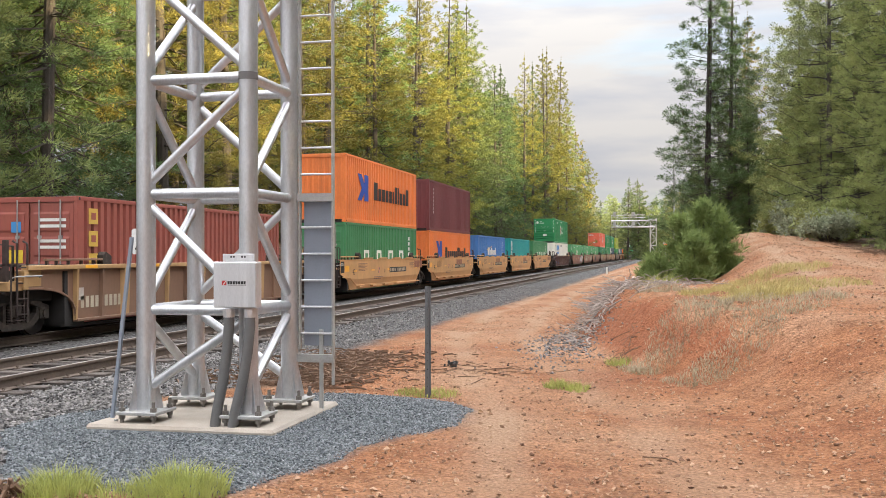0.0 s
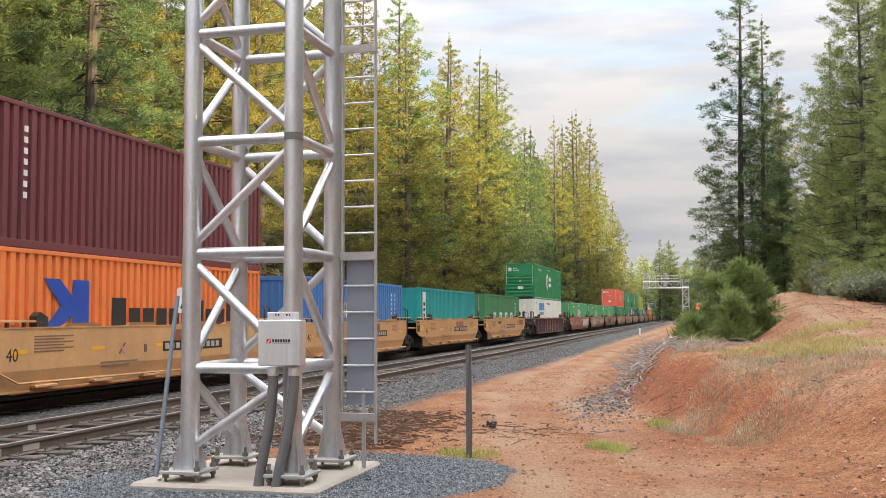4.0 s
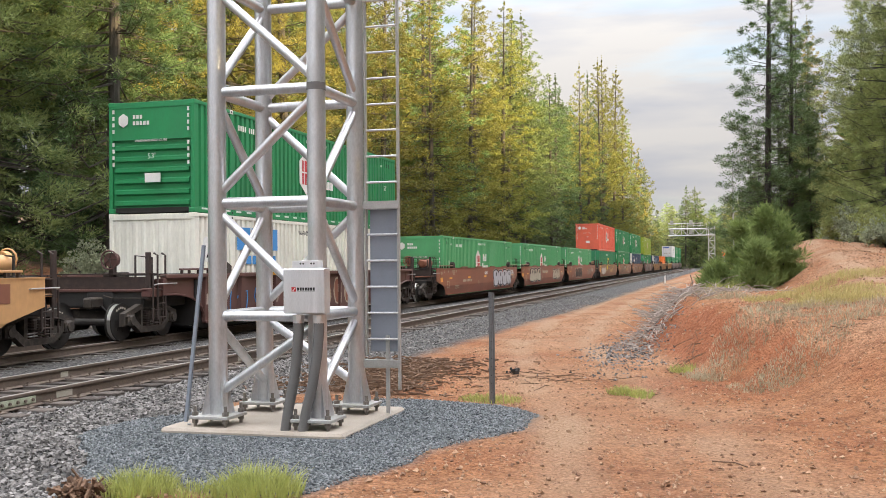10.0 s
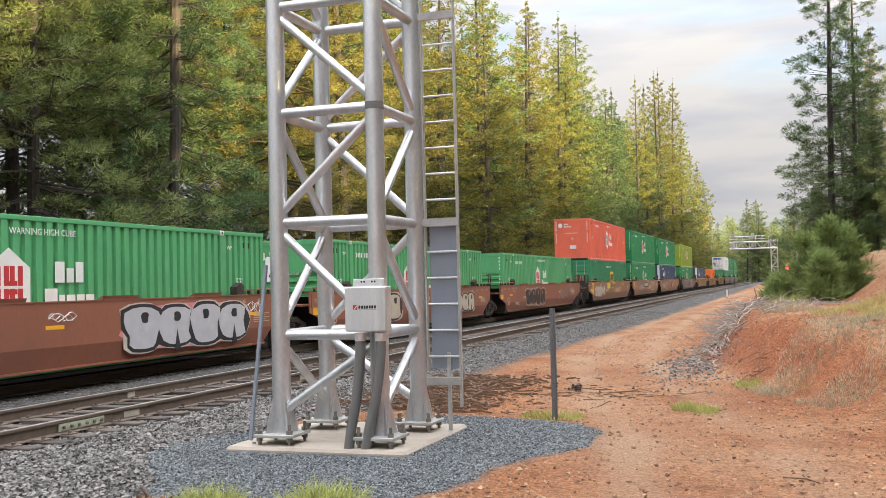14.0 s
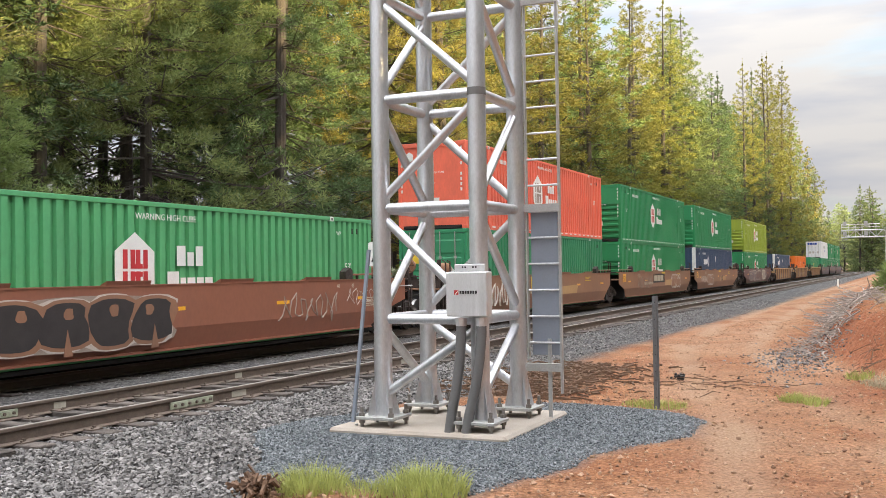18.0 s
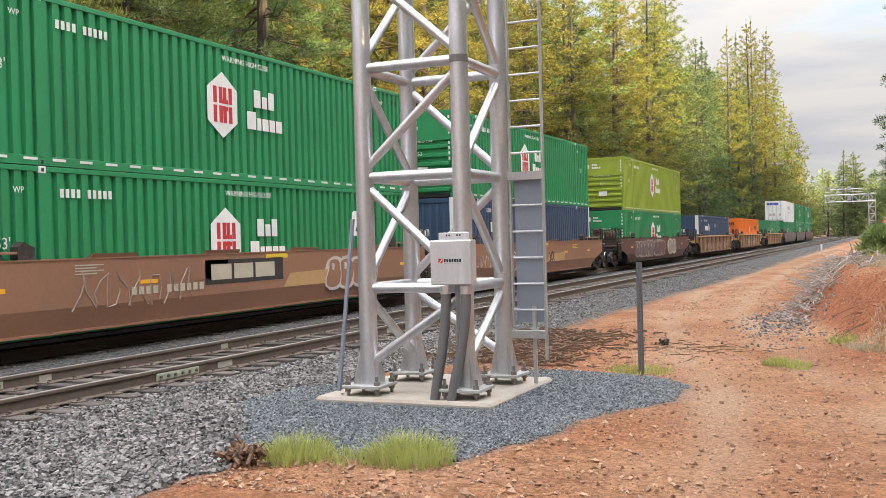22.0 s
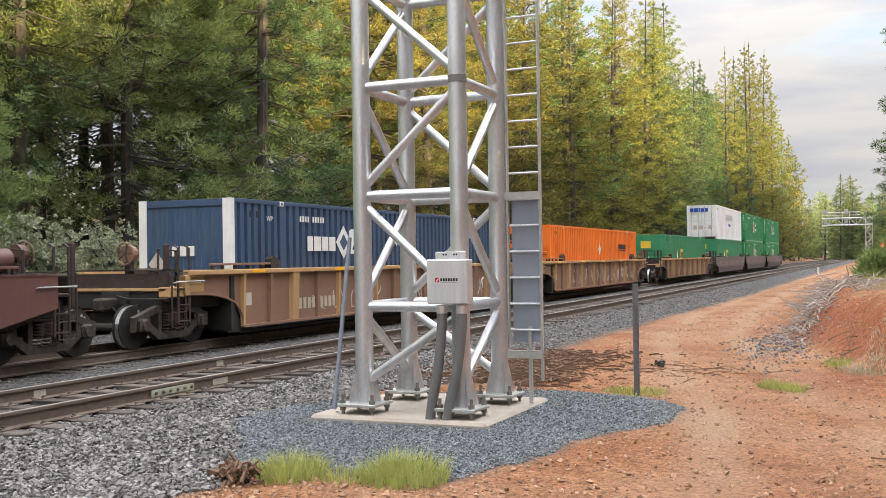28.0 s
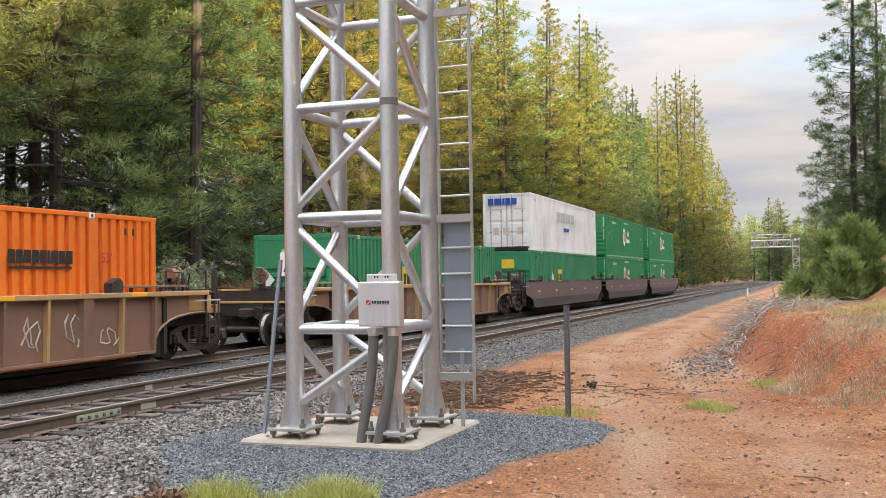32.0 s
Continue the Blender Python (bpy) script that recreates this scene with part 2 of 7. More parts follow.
def stone_mat(name, lo, hi, rough=0.85):
    """Loose stones: each one takes its own grey or brown."""
    m = mat(name, lo, rough, 0, 0.2, 18, 0.3, fine=70)
    n, l = m.node_tree.nodes, m.node_tree.links
    geo = n.new("ShaderNodeNewGeometry")
    ramp = n.new("ShaderNodeValToRGB")
    ramp.color_ramp.elements[0].color, ramp.color_ramp.elements[1].color = (*lo, 1), (*hi, 1)
    l.new(geo.outputs["Random Per Island"], ramp.inputs["Fac"])
    hsv = [k for k in n if k.type == "HUE_SAT"][0]
    l.new(ramp.outputs[0], hsv.inputs["Color"])
    return m


M["stone"] = stone_mat("ballast_stone", (0.028, 0.025, 0.024), (0.25, 0.236, 0.226))
M["gravel"] = stone_mat("blue_grey_gravel", (0.045, 0.055, 0.062), (0.225, 0.24, 0.25))
M["pebble"] = stone_mat("red_earth_pebble", (0.15, 0.075, 0.042), (0.44, 0.28, 0.175))


def glow(name, color, strength):
    m = bpy.data.materials.new(name)
    m.use_nodes = True
    b = m.node_tree.nodes["Principled BSDF"]
    b.inputs["Base Color"].default_value = (*color, 1)
    b.inputs["Emission Color"].default_value, b.inputs["Emission Strength"].default_value = (*color, 1), strength
    return m


M["red_light"] = glow("red_signal_lens", (1.0, 0.03, 0.02), 4.0)


# ---- mesh tools ----
class Shape:
    """Gathers vertices and faces for one mesh."""

    def __init__(self):
        self.v, self.f = [], []

    def add(self, verts, faces):
        k = len(self.v)
        self.v += [tuple(p) for p in verts]
        self.f += [tuple(i + k for i in q) for q in faces]
        return self

    def box(self, x0, x1, y0, y1, z0, z1, c=0.0):
        if c <= 0:
            vs = [(x, y, z) for z in (z0, z1) for y in (y0, y1) for x in (x0, x1)]
            return self.add(vs, [(0, 2, 3, 1), (4, 5, 7, 6), (0, 1, 5, 4), (2, 6, 7, 3), (0, 4, 6, 2), (1, 3, 7, 5)])
        ring = [(x0 + c, y0), (x1 - c, y0), (x1, y0 + c), (x1, y1 - c), (x1 - c, y1), (x0 + c, y1), (x0, y1 - c), (x0, y0 + c)]
        inner = [(x0 + c, y0 + c), (x1 - c, y0 + c), (x1 - c, y0 + c), (x1 - c, y1 - c), (x1 - c, y1 - c), (x0 + c, y1 - c), (x0 + c, y1 - c), (x0 + c, y0 + c)]
        vs = [(*p, z0) for p in inner] + [(*p, z0 + c) for p in ring] + [(*p, z1 - c) for p in ring] + [(*p, z1) for p in inner]
        fs = [tuple(reversed(range(8))), tuple(range(24, 32))]
        for r in range(3):
            for i in range(8):
                j = (i + 1) % 8
                fs.append((r * 8 + i, r * 8 + j, r * 8 + 8 + j, r * 8 + 8 + i))
        return self.add(vs, fs)

    def tube(self, a, b, r, r2=None, n=12, cap=True):
        a, b = Vector(a), Vector(b)
        r2 = r if r2 is None else r2
        d = (b - a).normalized()
        u = d.orthogonal().normalized()
        w = d.cross(u)
        vs = []
        for p, q in ((a, r), (b, r2)):
            vs += [p + (u * math.cos(6.2832 * i / n) + w * math.sin(6.2832 * i / n)) * q for i in range(n)]
        fs = [(i, (i + 1) % n, n + (i + 1) % n, n + i) for i in range(n)]
        if cap:
            fs += [tuple(reversed(range(n))), tuple(range(n, 2 * n))]
        return self.add(vs, fs)

    def pipe(self, pts, r, n=8):
        """A bent tube along points."""
        pts = [Vector(p) for p in pts]
        vs, fs = [], []
        u = (pts[1] - pts[0]).normalized().orthogonal().normalized()
        for k, p in enumerate(pts):
            d = (pts[min(k + 1, len(pts) - 1)] - pts[max(k - 1, 0)]).normalized()
            u = (u - d * u.dot(d)).normalized()
            w = d.cross(u)
            vs += [p + (u * math.cos(6.2832 * i / n) + w * math.sin(6.2832 * i / n)) * r for i in range(n)]
        for k in range(len(pts) - 1):
            fs += [(k * n + i, k * n + (i + 1) % n, (k + 1) * n + (i + 1) % n, (k + 1) * n + i) for i in range(n)]
        fs += [tuple(reversed(range(n))), tuple(range(len(vs) - n, len(vs)))]
        return self.add(vs, fs)

    def prism(self, outline, axis, a, b):
        """An outline of (u, v) pairs swept from a to b along an axis: x takes (y, z), y takes (x, z), z takes (x, y)."""
        n = len(outline)
        put = {"x": lambda u, v, s: (s, u, v), "y": lambda u, v, s: (u, s, v), "z": lambda u, v, s: (u, v, s)}[axis]
        vs = [put(u, v, a) for u, v in outline] + [put(u, v, b) for u, v in outline]
        fs = [(i, (i + 1) % n, n + (i + 1) % n, n + i) for i in range(n)] + [tuple(reversed(range(n))), tuple(range(n, 2 * n))]
        return self.add(vs, fs)

    def mesh(self, name, material, smooth=False):
        me = bpy.data.meshes.new(name)
        me.from_pydata(self.v, [], self.f)
        if smooth:
            me.polygons.foreach_set("use_smooth", [True] * len(me.polygons))
        bm = bmesh.new()
        bm.from_mesh(me)
        bmesh.ops.recalc_face_normals(bm, faces=bm.faces)
        bm.to_mesh(me)
        bm.free()
        me.materials.append(material)
        if smooth:
            me.set_sharp_from_angle(angle=radians(38))
        return me


def thing(name, m, label, category, group="", kind=""):
    ob = new(name)
    ob.empty_display_size = 0.3
    ob.matrix_basis = m
    return tagged(ob, label, category, group, kind)


def part(name, shape, material, parent, label="", smooth=False, kind=""):
    me = shape if isinstance(shape, bpy.types.Mesh) else shape.mesh(name, material, smooth)
    ob = new(name, me)
    ob.parent = parent
    return tagged(ob, label, kind=kind)


def single(name, shape, material, label, category, group="", kind="", smooth=False):
    """A thing of one mesh."""
    return tagged(new(name, shape.mesh(name, material, smooth)), label, category, group, kind)


TEXTS = {}


def text_part(name, words, size, material, parent, m, label=""):
    """Lettering in the built-in font, lying on a face."""
    key = (words, material.name, round(size, 3))
    if key not in TEXTS:
        cu = bpy.data.curves.new("letters", "FONT")
        cu.body, cu.size, cu.extrude, cu.align_x, cu.align_y = words, size, 0.002, "CENTER", "CENTER"
        cu.resolution_u = 2
        tmp = bpy.data.objects.new("letters", cu)
        scene.collection.objects.link(tmp)
        me = bpy.data.meshes.new_from_object(tmp.evaluated_get(bpy.context.evaluated_depsgraph_get()))
        me.materials.clear()
        me.materials.append(material)
        bpy.data.objects.remove(tmp)
        TEXTS[key] = me
    ob = new(name, TEXTS[key])
    ob.parent, ob.matrix_basis = parent, m
    return tagged(ob, label)


def smooth_step(a, b, x):
    t = max(0.0, min(1.0, (x - a) / (b - a)))
    return t * t * (3 - 2 * t)


def lerp_table(table, x):
    for (a, u), (b, v) in zip(table, table[1:]):
        if x <= b:
            k = max(0.0, min(1.0, (x - a) / (b - a)))
            return u + (v - u) * k
    return table[-1][1]


# ---- plan: the tracks run along y; z = 0 is the top of the rails ----
NEAR, FAR = -9.82, -14.12          # centre lines of the two tracks
RAIL = 0.80                        # half the distance between rail heads
SPEED = 9.8                        # metres a second, towards -y
TOE = [(-20, 1.2), (5, 1.2), (9, 1.05), (12, 0.9), (15.7, 0.4), (18, -0.75), (24, -2.2), (45, -3.0), (92, -2.4), (140, -1.0), (400, 6.0)]
WIDE = [(-20, 6.0), (9, 5.0), (13, 3.4), (16, 1.9), (19, 1.15), (26, 1.6), (40, 4.0), (100, 6.0), (400, 8.0)]
BANK = [(-20, 0.0), (5, 0.05), (9, 0.15), (12, 0.28), (16, 0.6), (19, 0.86), (26, 0.86), (40, 0.62), (60, 0.4), (100, 0.3), (400, 0.3)]
ROAD = [(-20, 0.1), (5, 0.15), (9, 0.35), (12, 0.55), (18, 1.0), (30, 1.6), (40, 2.1), (52, 2.75), (58, 2.85), (66, 2.6), (90, 2.0), (400, 1.5)]
UPPER = [(-20, 1.0), (14, 3.6), (24, 4.1), (36, 4.3), (55, 4.9), (70, 5.5), (400, 6.0)]
LANE = [(-20, 0.6), (8, -0.35), (12, -1.1), (17, -2.5), (24, -3.9), (36, -5.0), (60, -5.6), (100, -5.0), (200, -3.0)]


def road_wave(x, y):
    return 0.05 * noise.noise((x * 0.35, y * 0.35, 1.3)) + 0.025 * noise.noise((x * 1.3, y * 1.3, 4.1))


def ground_z(x, y):
    """Height of the ground over the plan."""
    base = -0.22 + 0.10 * smooth_step(14, 7, y) * smooth_step(-9, -3, x)
    up = smooth_step(0, 1, (x - lerp_table(TOE, y)) / lerp_table(WIDE, y))
    bank, road = lerp_table(BANK, y), lerp_table(ROAD, y)
    z = base + (bank - base) * up + (road - bank) * smooth_step(0.6 + 0.02 * y, 2.8 + 0.025 * y, x) + road_wave(x, y)
    if 15 < y < 30:
        z += 0.10 * noise.noise((x * 2.2, y * 2.2, 9.0)) * up * smooth_step(2.5, 1.0, x)
    z -= 0.11 * max(0.0, min(4.0, x - 4.5)) * smooth_step(24, 45, y)
    if x > 9:
        z += 0.05 * (x - 9)
    pad = smooth_step(3.6, 2.2, math.hypot((x + 4.7) * 0.85, y - 10.4))
    z = z * (1 - pad) + (-0.10) * pad
    drop = smooth_step(20, 45, y)
    bal = smooth_step(-6.3 - 0.6 * drop, -7.7 - 0.2 * drop, x)
    z = z * (1 - bal) + (-0.20) * bal
    z -= 0.025 * max(smooth_step(1.55, 1.25, abs(x - NEAR)), smooth_step(1.55, 1.25, abs(x - FAR)))
    for off in (-0.8, 0.8):            # worn ruts of the lower and the upper lane
        z -= 0.035 * smooth_step(0.32, 0.05, abs(x - lerp_table(LANE, y) - off)) * smooth_step(6, 12, y)
        z -= 0.05 * smooth_step(0.4, 0.05, abs(x - lerp_table(UPPER, y) - off)) * smooth_step(14, 20, y) * smooth_step(70, 60, y)
    z -= 0.18 * drop * smooth_step(-7.2, -6.4, x) * smooth_step(-2.0, -4.5, x)
    if x < -17:
        k = smooth_step(-17, -24, x)
        rise = lerp_table([(-50, 2.2), (10, 2.6), (30, 2.4), (60, 1.6), (100, 1.8), (200, 1.0), (400, 0.5)], y)
        z = -0.22 - 0.15 * smooth_step(-16.8, -18.2, x) + (rise + 0.25 * noise.noise((x * 0.2, y * 0.2, 0))) * k + max(0, -24 - x) * 0.10
    return z


# ---- ground: one sheet to the horizon ----
def ground_material():
    m = bpy.data.materials.new("red_earth_and_ballast")
    m.use_nodes = True
    n, l = m.node_tree.nodes, m.node_tree.links
    b = n["Principled BSDF"]
    b.inputs["Roughness"].default_value = 0.95
    b.inputs["Specular IOR Level"].default_value = 0.2
    tc = n.new("ShaderNodeTexCoord")

    def tex(kind, scale, **kw):
        t = n.new(kind)
        t.inputs["Scale"].default_value = scale
        for k, v in kw.items():
            t.inputs[k].default_value = v
        l.new(tc.outputs["Object"], t.inputs["Vector"])
        return t

    def ramp(src, stops):
        r = n.new("ShaderNodeValToRGB")
        while len(r.color_ramp.elements) < len(stops):
            r.color_ramp.elements.new(0.5)
        for e, (p, c) in zip(r.color_ramp.elements, stops):
            e.position, e.color = p, (*c, 1)
        l.new(src, r.inputs["Fac"])
        return r.outputs[0]

    def mix(f, a, c, mode="MIX"):
        x = n.new("ShaderNodeMixRGB")
        x.blend_type = mode
        for s, v in zip(x.inputs, (f, a, c)):
            if isinstance(v, (int, float)):
                s.default_value = v
            else:
                l.new(v, s)
        return x.outputs[0]

    broad, mid, fine = tex("ShaderNodeTexNoise", 0.35, Detail=6), tex("ShaderNodeTexNoise", 3.0, Detail=7), tex("ShaderNodeTexNoise", 28.0, Detail=5)
    dirt = ramp(broad.outputs["Fac"], [(0.30, (0.240, 0.090, 0.042)), (0.48, (0.300, 0.138, 0.067)), (0.66, (0.355, 0.196, 0.114))])
    grit = ramp(mid.outputs["Fac"], [(0.32, (0.80, 0.77, 0.75)), (0.60, (1.06, 1.06, 1.06))])
    dirt = mix(1.0, dirt, grit, "MULTIPLY")
    speck = ramp(fine.outputs["Fac"], [(0.38, (0.62, 0.60, 0.58)), (0.52, (1.0, 1.0, 1.0)), (0.68, (1.30, 1.32, 1.34))])
    dirt = mix(0.8, dirt, speck, "MULTIPLY")
    lump = tex("ShaderNodeTexNoise", 9.0, Detail=8, Roughness=0.7)
    dirt = mix(0.9, dirt, ramp(lump.outputs["Fac"], [(0.36, (0.68, 0.65, 0.63)), (0.50, (1.0, 1.0, 1.0)), (0.66, (1.18, 1.20, 1.22))]), "MULTIPLY")
    vor = tex("ShaderNodeTexVoronoi", 22.0)
    stones = ramp(vor.outputs["Color"], [(0.2, (0.05, 0.049, 0.050)), (0.8, (0.25, 0.243, 0.238))])
    # shade in the gaps between stones, painted as a darker colour
    edge = ramp(vor.outputs["Distance"], [(0.25, (1, 1, 1)), (0.6, (0.42, 0.42, 0.42))])
    ballast = mix(1.0, stones, edge, "MULTIPLY")
    vor2 = tex("ShaderNodeTexVoronoi", 42.0)
    grav = ramp(vor2.outputs["Color"], [(0.2, (0.05, 0.06, 0.067)), (0.85, (0.18, 0.195, 0.205))])
    litter = ramp(mid.outputs["Fac"], [(0.3, (0.055, 0.038, 0.027)), (0.65, (0.16, 0.112, 0.078))])
    at = n.new("ShaderNodeVertexColor")
    at.layer_name = "zone"
    sep = n.new("ShaderNodeSeparateColor")
    l.new(at.outputs["Color"], sep.inputs[0])
    pale = ramp(fine.outputs["Fac"], [(0.35, (0.27, 0.165, 0.10)), (0.65, (0.40, 0.275, 0.185))])
    col = mix(at.outputs["Alpha"], dirt, pale)
    col = mix(sep.outputs[2], col, litter)
    col = mix(sep.outputs[0], col, ballast)
    col = mix(sep.outputs[1], col, grav)
    # track bed darkening: shade under the train is put into the colour
    oil = n.new("ShaderNodeVertexColor")
    oil.layer_name = "oil"
    dark_tone = ramp(mid.outputs["Fac"], [(0.3, (0.025, 0.022, 0.019)), (0.7, (0.075, 0.066, 0.058))])
    osep = n.new("ShaderNodeSeparateColor")
    l.new(oil.outputs["Color"], osep.inputs[0])
    col = mix(osep.outputs[0], col, dark_tone)
    cut = ramp(lump.outputs["Fac"], [(0.34, (0.20, 0.062, 0.028)), (0.66, (0.36, 0.135, 0.066))])
    col = mix(osep.outputs[1], col, cut)
    l.new(col, b.inputs["Base Color"])
    bp = n.new("ShaderNodeBump")
    bp.inputs["Strength"].default_value, bp.inputs["Distance"].default_value = 0.9, 0.08
    hm = n.new("ShaderNodeMath"); hm.operation = "ADD"
    l.new(lump.outputs["Fac"], hm.inputs[0]); l.new(fine.outputs["Fac"], hm.inputs[1])
    l.new(hm.outputs[0], bp.inputs["Height"]); l.new(bp.outputs[0], b.inputs["Normal"])
    return m


def zones(x, y):
    """Shares of ballast, pad gravel and forest litter at a place."""
    w = 0.35 * noise.noise((x * 0.8, y * 0.8, 7.0)) + 0.15 * noise.noise((x * 3.1, y * 3.1, 2.0))
    drop = smooth_step(20, 40, y)
    ballast = smooth_step(-5.7 - 0.3 * drop + w * 0.7, -6.4 - 0.3 * drop + w * 0.7, x) * smooth_step(-20.0, -19.0, x + w)
    if y < 9.5:
        ballast = max(ballast, smooth_step(-4.5 + w * .6, -5.0 + w * .6, x + 0.04 * (9.5 - y)))
    gx, gy = x + 4.45, y - 10.55
    ang = math.atan2(gy, gx)
    reach = lerp_table([(-3.15, 2.2), (-2.6, 2.4), (-2.07, 2.7), (-1.79, 3.2), (-1.45, 3.5), (-1.18, 3.5), (-1.05, 3.0), (-0.7, 2.4), (-0.3, 2.1), (0.3, 2.5), (0.53, 2.7), (0.9, 2.75), (1.2, 2.5), (1.7, 1.9), (2.4, 1.5), (3.15, 2.2)], ang)
    gravel = smooth_step(reach + 0.12, reach - 0.2, math.hypot(gx, gy) + w * 0.5)
    litter = smooth_step(-21.8, -24.0, x + w * 3) if x < -17 else max(smooth_step(4.6, 6.6, x - 0.03 * y + w), 0.0) * smooth_step(20, 34, y)
    if -7.2 < x < -4.0 and 14.0 < y < 21:
        litter = max(litter, 0.85 * smooth_step(-4.4 + w * 2, -5.4 + w * 2, x) * smooth_step(13.6, 14.6, y) * smooth_step(20.5, 18.5, y))
    off = x - lerp_table(LANE, y)
    off = min(abs(off), abs(x - lerp_table(UPPER, y)) + 2 * smooth_step(20, 14, y)) * 1.0
    lane = max(smooth_step(0.55, 0.1, abs(abs(off) - 0.8)), 0.35 * smooth_step(2.0, 1.2, abs(off))) * (0.55 + 0.9 * noise.noise((x * 0.9, y * 0.5, 3.0)))
    return ballast, gravel, litter, max(0.0, min(0.85, lane * (1 + 0.5 * smooth_step(14, 26, y))))


def steps(spans):
    out = [spans[0][0]]
    for a, b, d in spans:
        k = max(1, round((b - a) / d))
        out += [a + (b - a) * (i + 1) / k for i in range(k)]
    return out


xs = steps([(-900, -100, 100), (-100, -30, 7), (-30, -18, 1.5), (-18, -8.2, 0.3), (-8.2, 4, 0.14), (4, 14, 0.5), (14, 60, 5), (60, 900, 120)])
ys = steps([(-300, -40, 40), (-40, 4, 3), (4, 30, 0.16), (30, 60, 0.5), (60, 130, 2), (130, 400, 15), (400, 2400, 250)])
verts = [(x, y, ground_z(x, y)) for y in ys for x in xs]
nx = len(xs)
faces = [(j * nx + i, j * nx + i + 1, (j + 1) * nx + i + 1, (j + 1) * nx + i) for j in range(len(ys) - 1) for i in range(nx - 1)]
me = bpy.data.meshes.new("ground")
me.from_pydata(verts, [], faces)
me.polygons.foreach_set("use_smooth", [True] * len(me.polygons))
me.materials.append(ground_material())
zone = me.color_attributes.new("zone", "FLOAT_COLOR", "POINT")
flat = []
for x, y, z in verts:
    flat += zones(x, y)
zone.data.foreach_set("color", flat)
oil = me.color_attributes.new("oil", "FLOAT_COLOR", "POINT")
flat = []
for i, (x, y, z) in enumerate(verts):
    # far bed strongest, for the train's shade; near bed slightly darker between its rails
    k = smooth_step(1.7, 1.2, abs(x - FAR)) * 0.7 + 0.35 * smooth_step(1.3, 0.5, abs(x - NEAR))
    raw = 0.0                      # freshly cut red earth where the bank is steep
    if -4 < x < 4 and 14 < y < 30:
        slope = abs(verts[i + 1][2] - verts[i - 1][2]) / (verts[i + 1][0] - verts[i - 1][0])
        raw = 0.85 * smooth_step(0.55, 0.85, slope + 0.15 * noise.noise((x, y, 5.0)))
    flat += [min(1.0, k), raw, 0.0, 1.0]
oil.data.foreach_set("color", flat)
tagged(new("ground", me), "red earth ground with grey railway ballast and tyre tracks", "ground", kind="structure")

# ---- the two tracks ----
RAIL_OUTLINE = [(-0.076, -0.185), (0.076, -0.185), (0.076, -0.172), (0.012, -0.155), (0.010, -0.048), (0.036, -0.036), (0.036, -0.004), (0.030, 0.0), (-0.030, 0.0), (-0.036, -0.004), (-0.036, -0.036), (-0.010, -0.048), (-0.012, -0.155), (-0.076, -0.172)]
TRACKS = {}
for cx, tag_name in ((NEAR, "near"), (FAR, "far")):
    track = thing("railway_track", pose(cx, 0, 0), "empty railway track of worn steel rails on timber ties" if tag_name == "near" else "railway track of steel rails under the freight train", "railway track", kind="structure")
    TRACKS[tag_name] = track
    for side in (-1, 1):
        sh = Shape()
        sh.prism([(u + side * RAIL, v) for u, v in RAIL_OUTLINE], "y", -60, 420)
        rail = part("rail", sh, M["rail"], track)
        for joint in (((-1, 9.3), (1, 11.3)) if tag_name == "near" else ()):
            if joint[0] == side:
                bar = part("joint_bar", Shape().box(side * RAIL + 0.013, side * RAIL + 0.036, joint[1] - 0.46, joint[1] + 0.46, -0.152, -0.05, 0.008), M["joint"], rail, "greenish weathered joint bar")
                for k in range(6):
                    y = joint[1] - 0.38 + k * 0.152
                    part("joint_bolt", Shape().tube((side * RAIL + 0.03, y, -0.10), (side * RAIL + 0.062, y, -0.10), 0.021, n=6), M["rail"], bar)
        for y, size in (((12.4, 0.36), (17.8, 0.2)) if side > 0 else ((10.5, 0.22), (14.6, 0.2))):
            if tag_name == "near":
                part("chalk_mark", Shape().box(side * RAIL + 0.0125, side * RAIL + 0.0155, y - size / 2, y + size / 2, -0.145, -0.055), M["mark"], rail, "white chalk mark on the rail web")
        part("rail_head", Shape().box(side * RAIL - 0.026, side * RAIL + 0.026, -60, 420, -0.002, 0.004), M["rail_top"], rail, "polished running surface")


# ---- signal cantilever tower ----
LX, LY = (-5.32, -4.15), (10.0, 11.17)
BARS = [1.13, 2.36, 3.57, 4.76, 5.97, 7.18, 8.39, 9.6]
tower = thing("signal_tower", pose(-4.735, 10.585, -0.05), "tubular galvanised steel lattice signal tower bolted to a concrete pad", "signal tower")


def tp(x, y, z):
    return (x + 4.735, y - 10.585, z + 0.05)


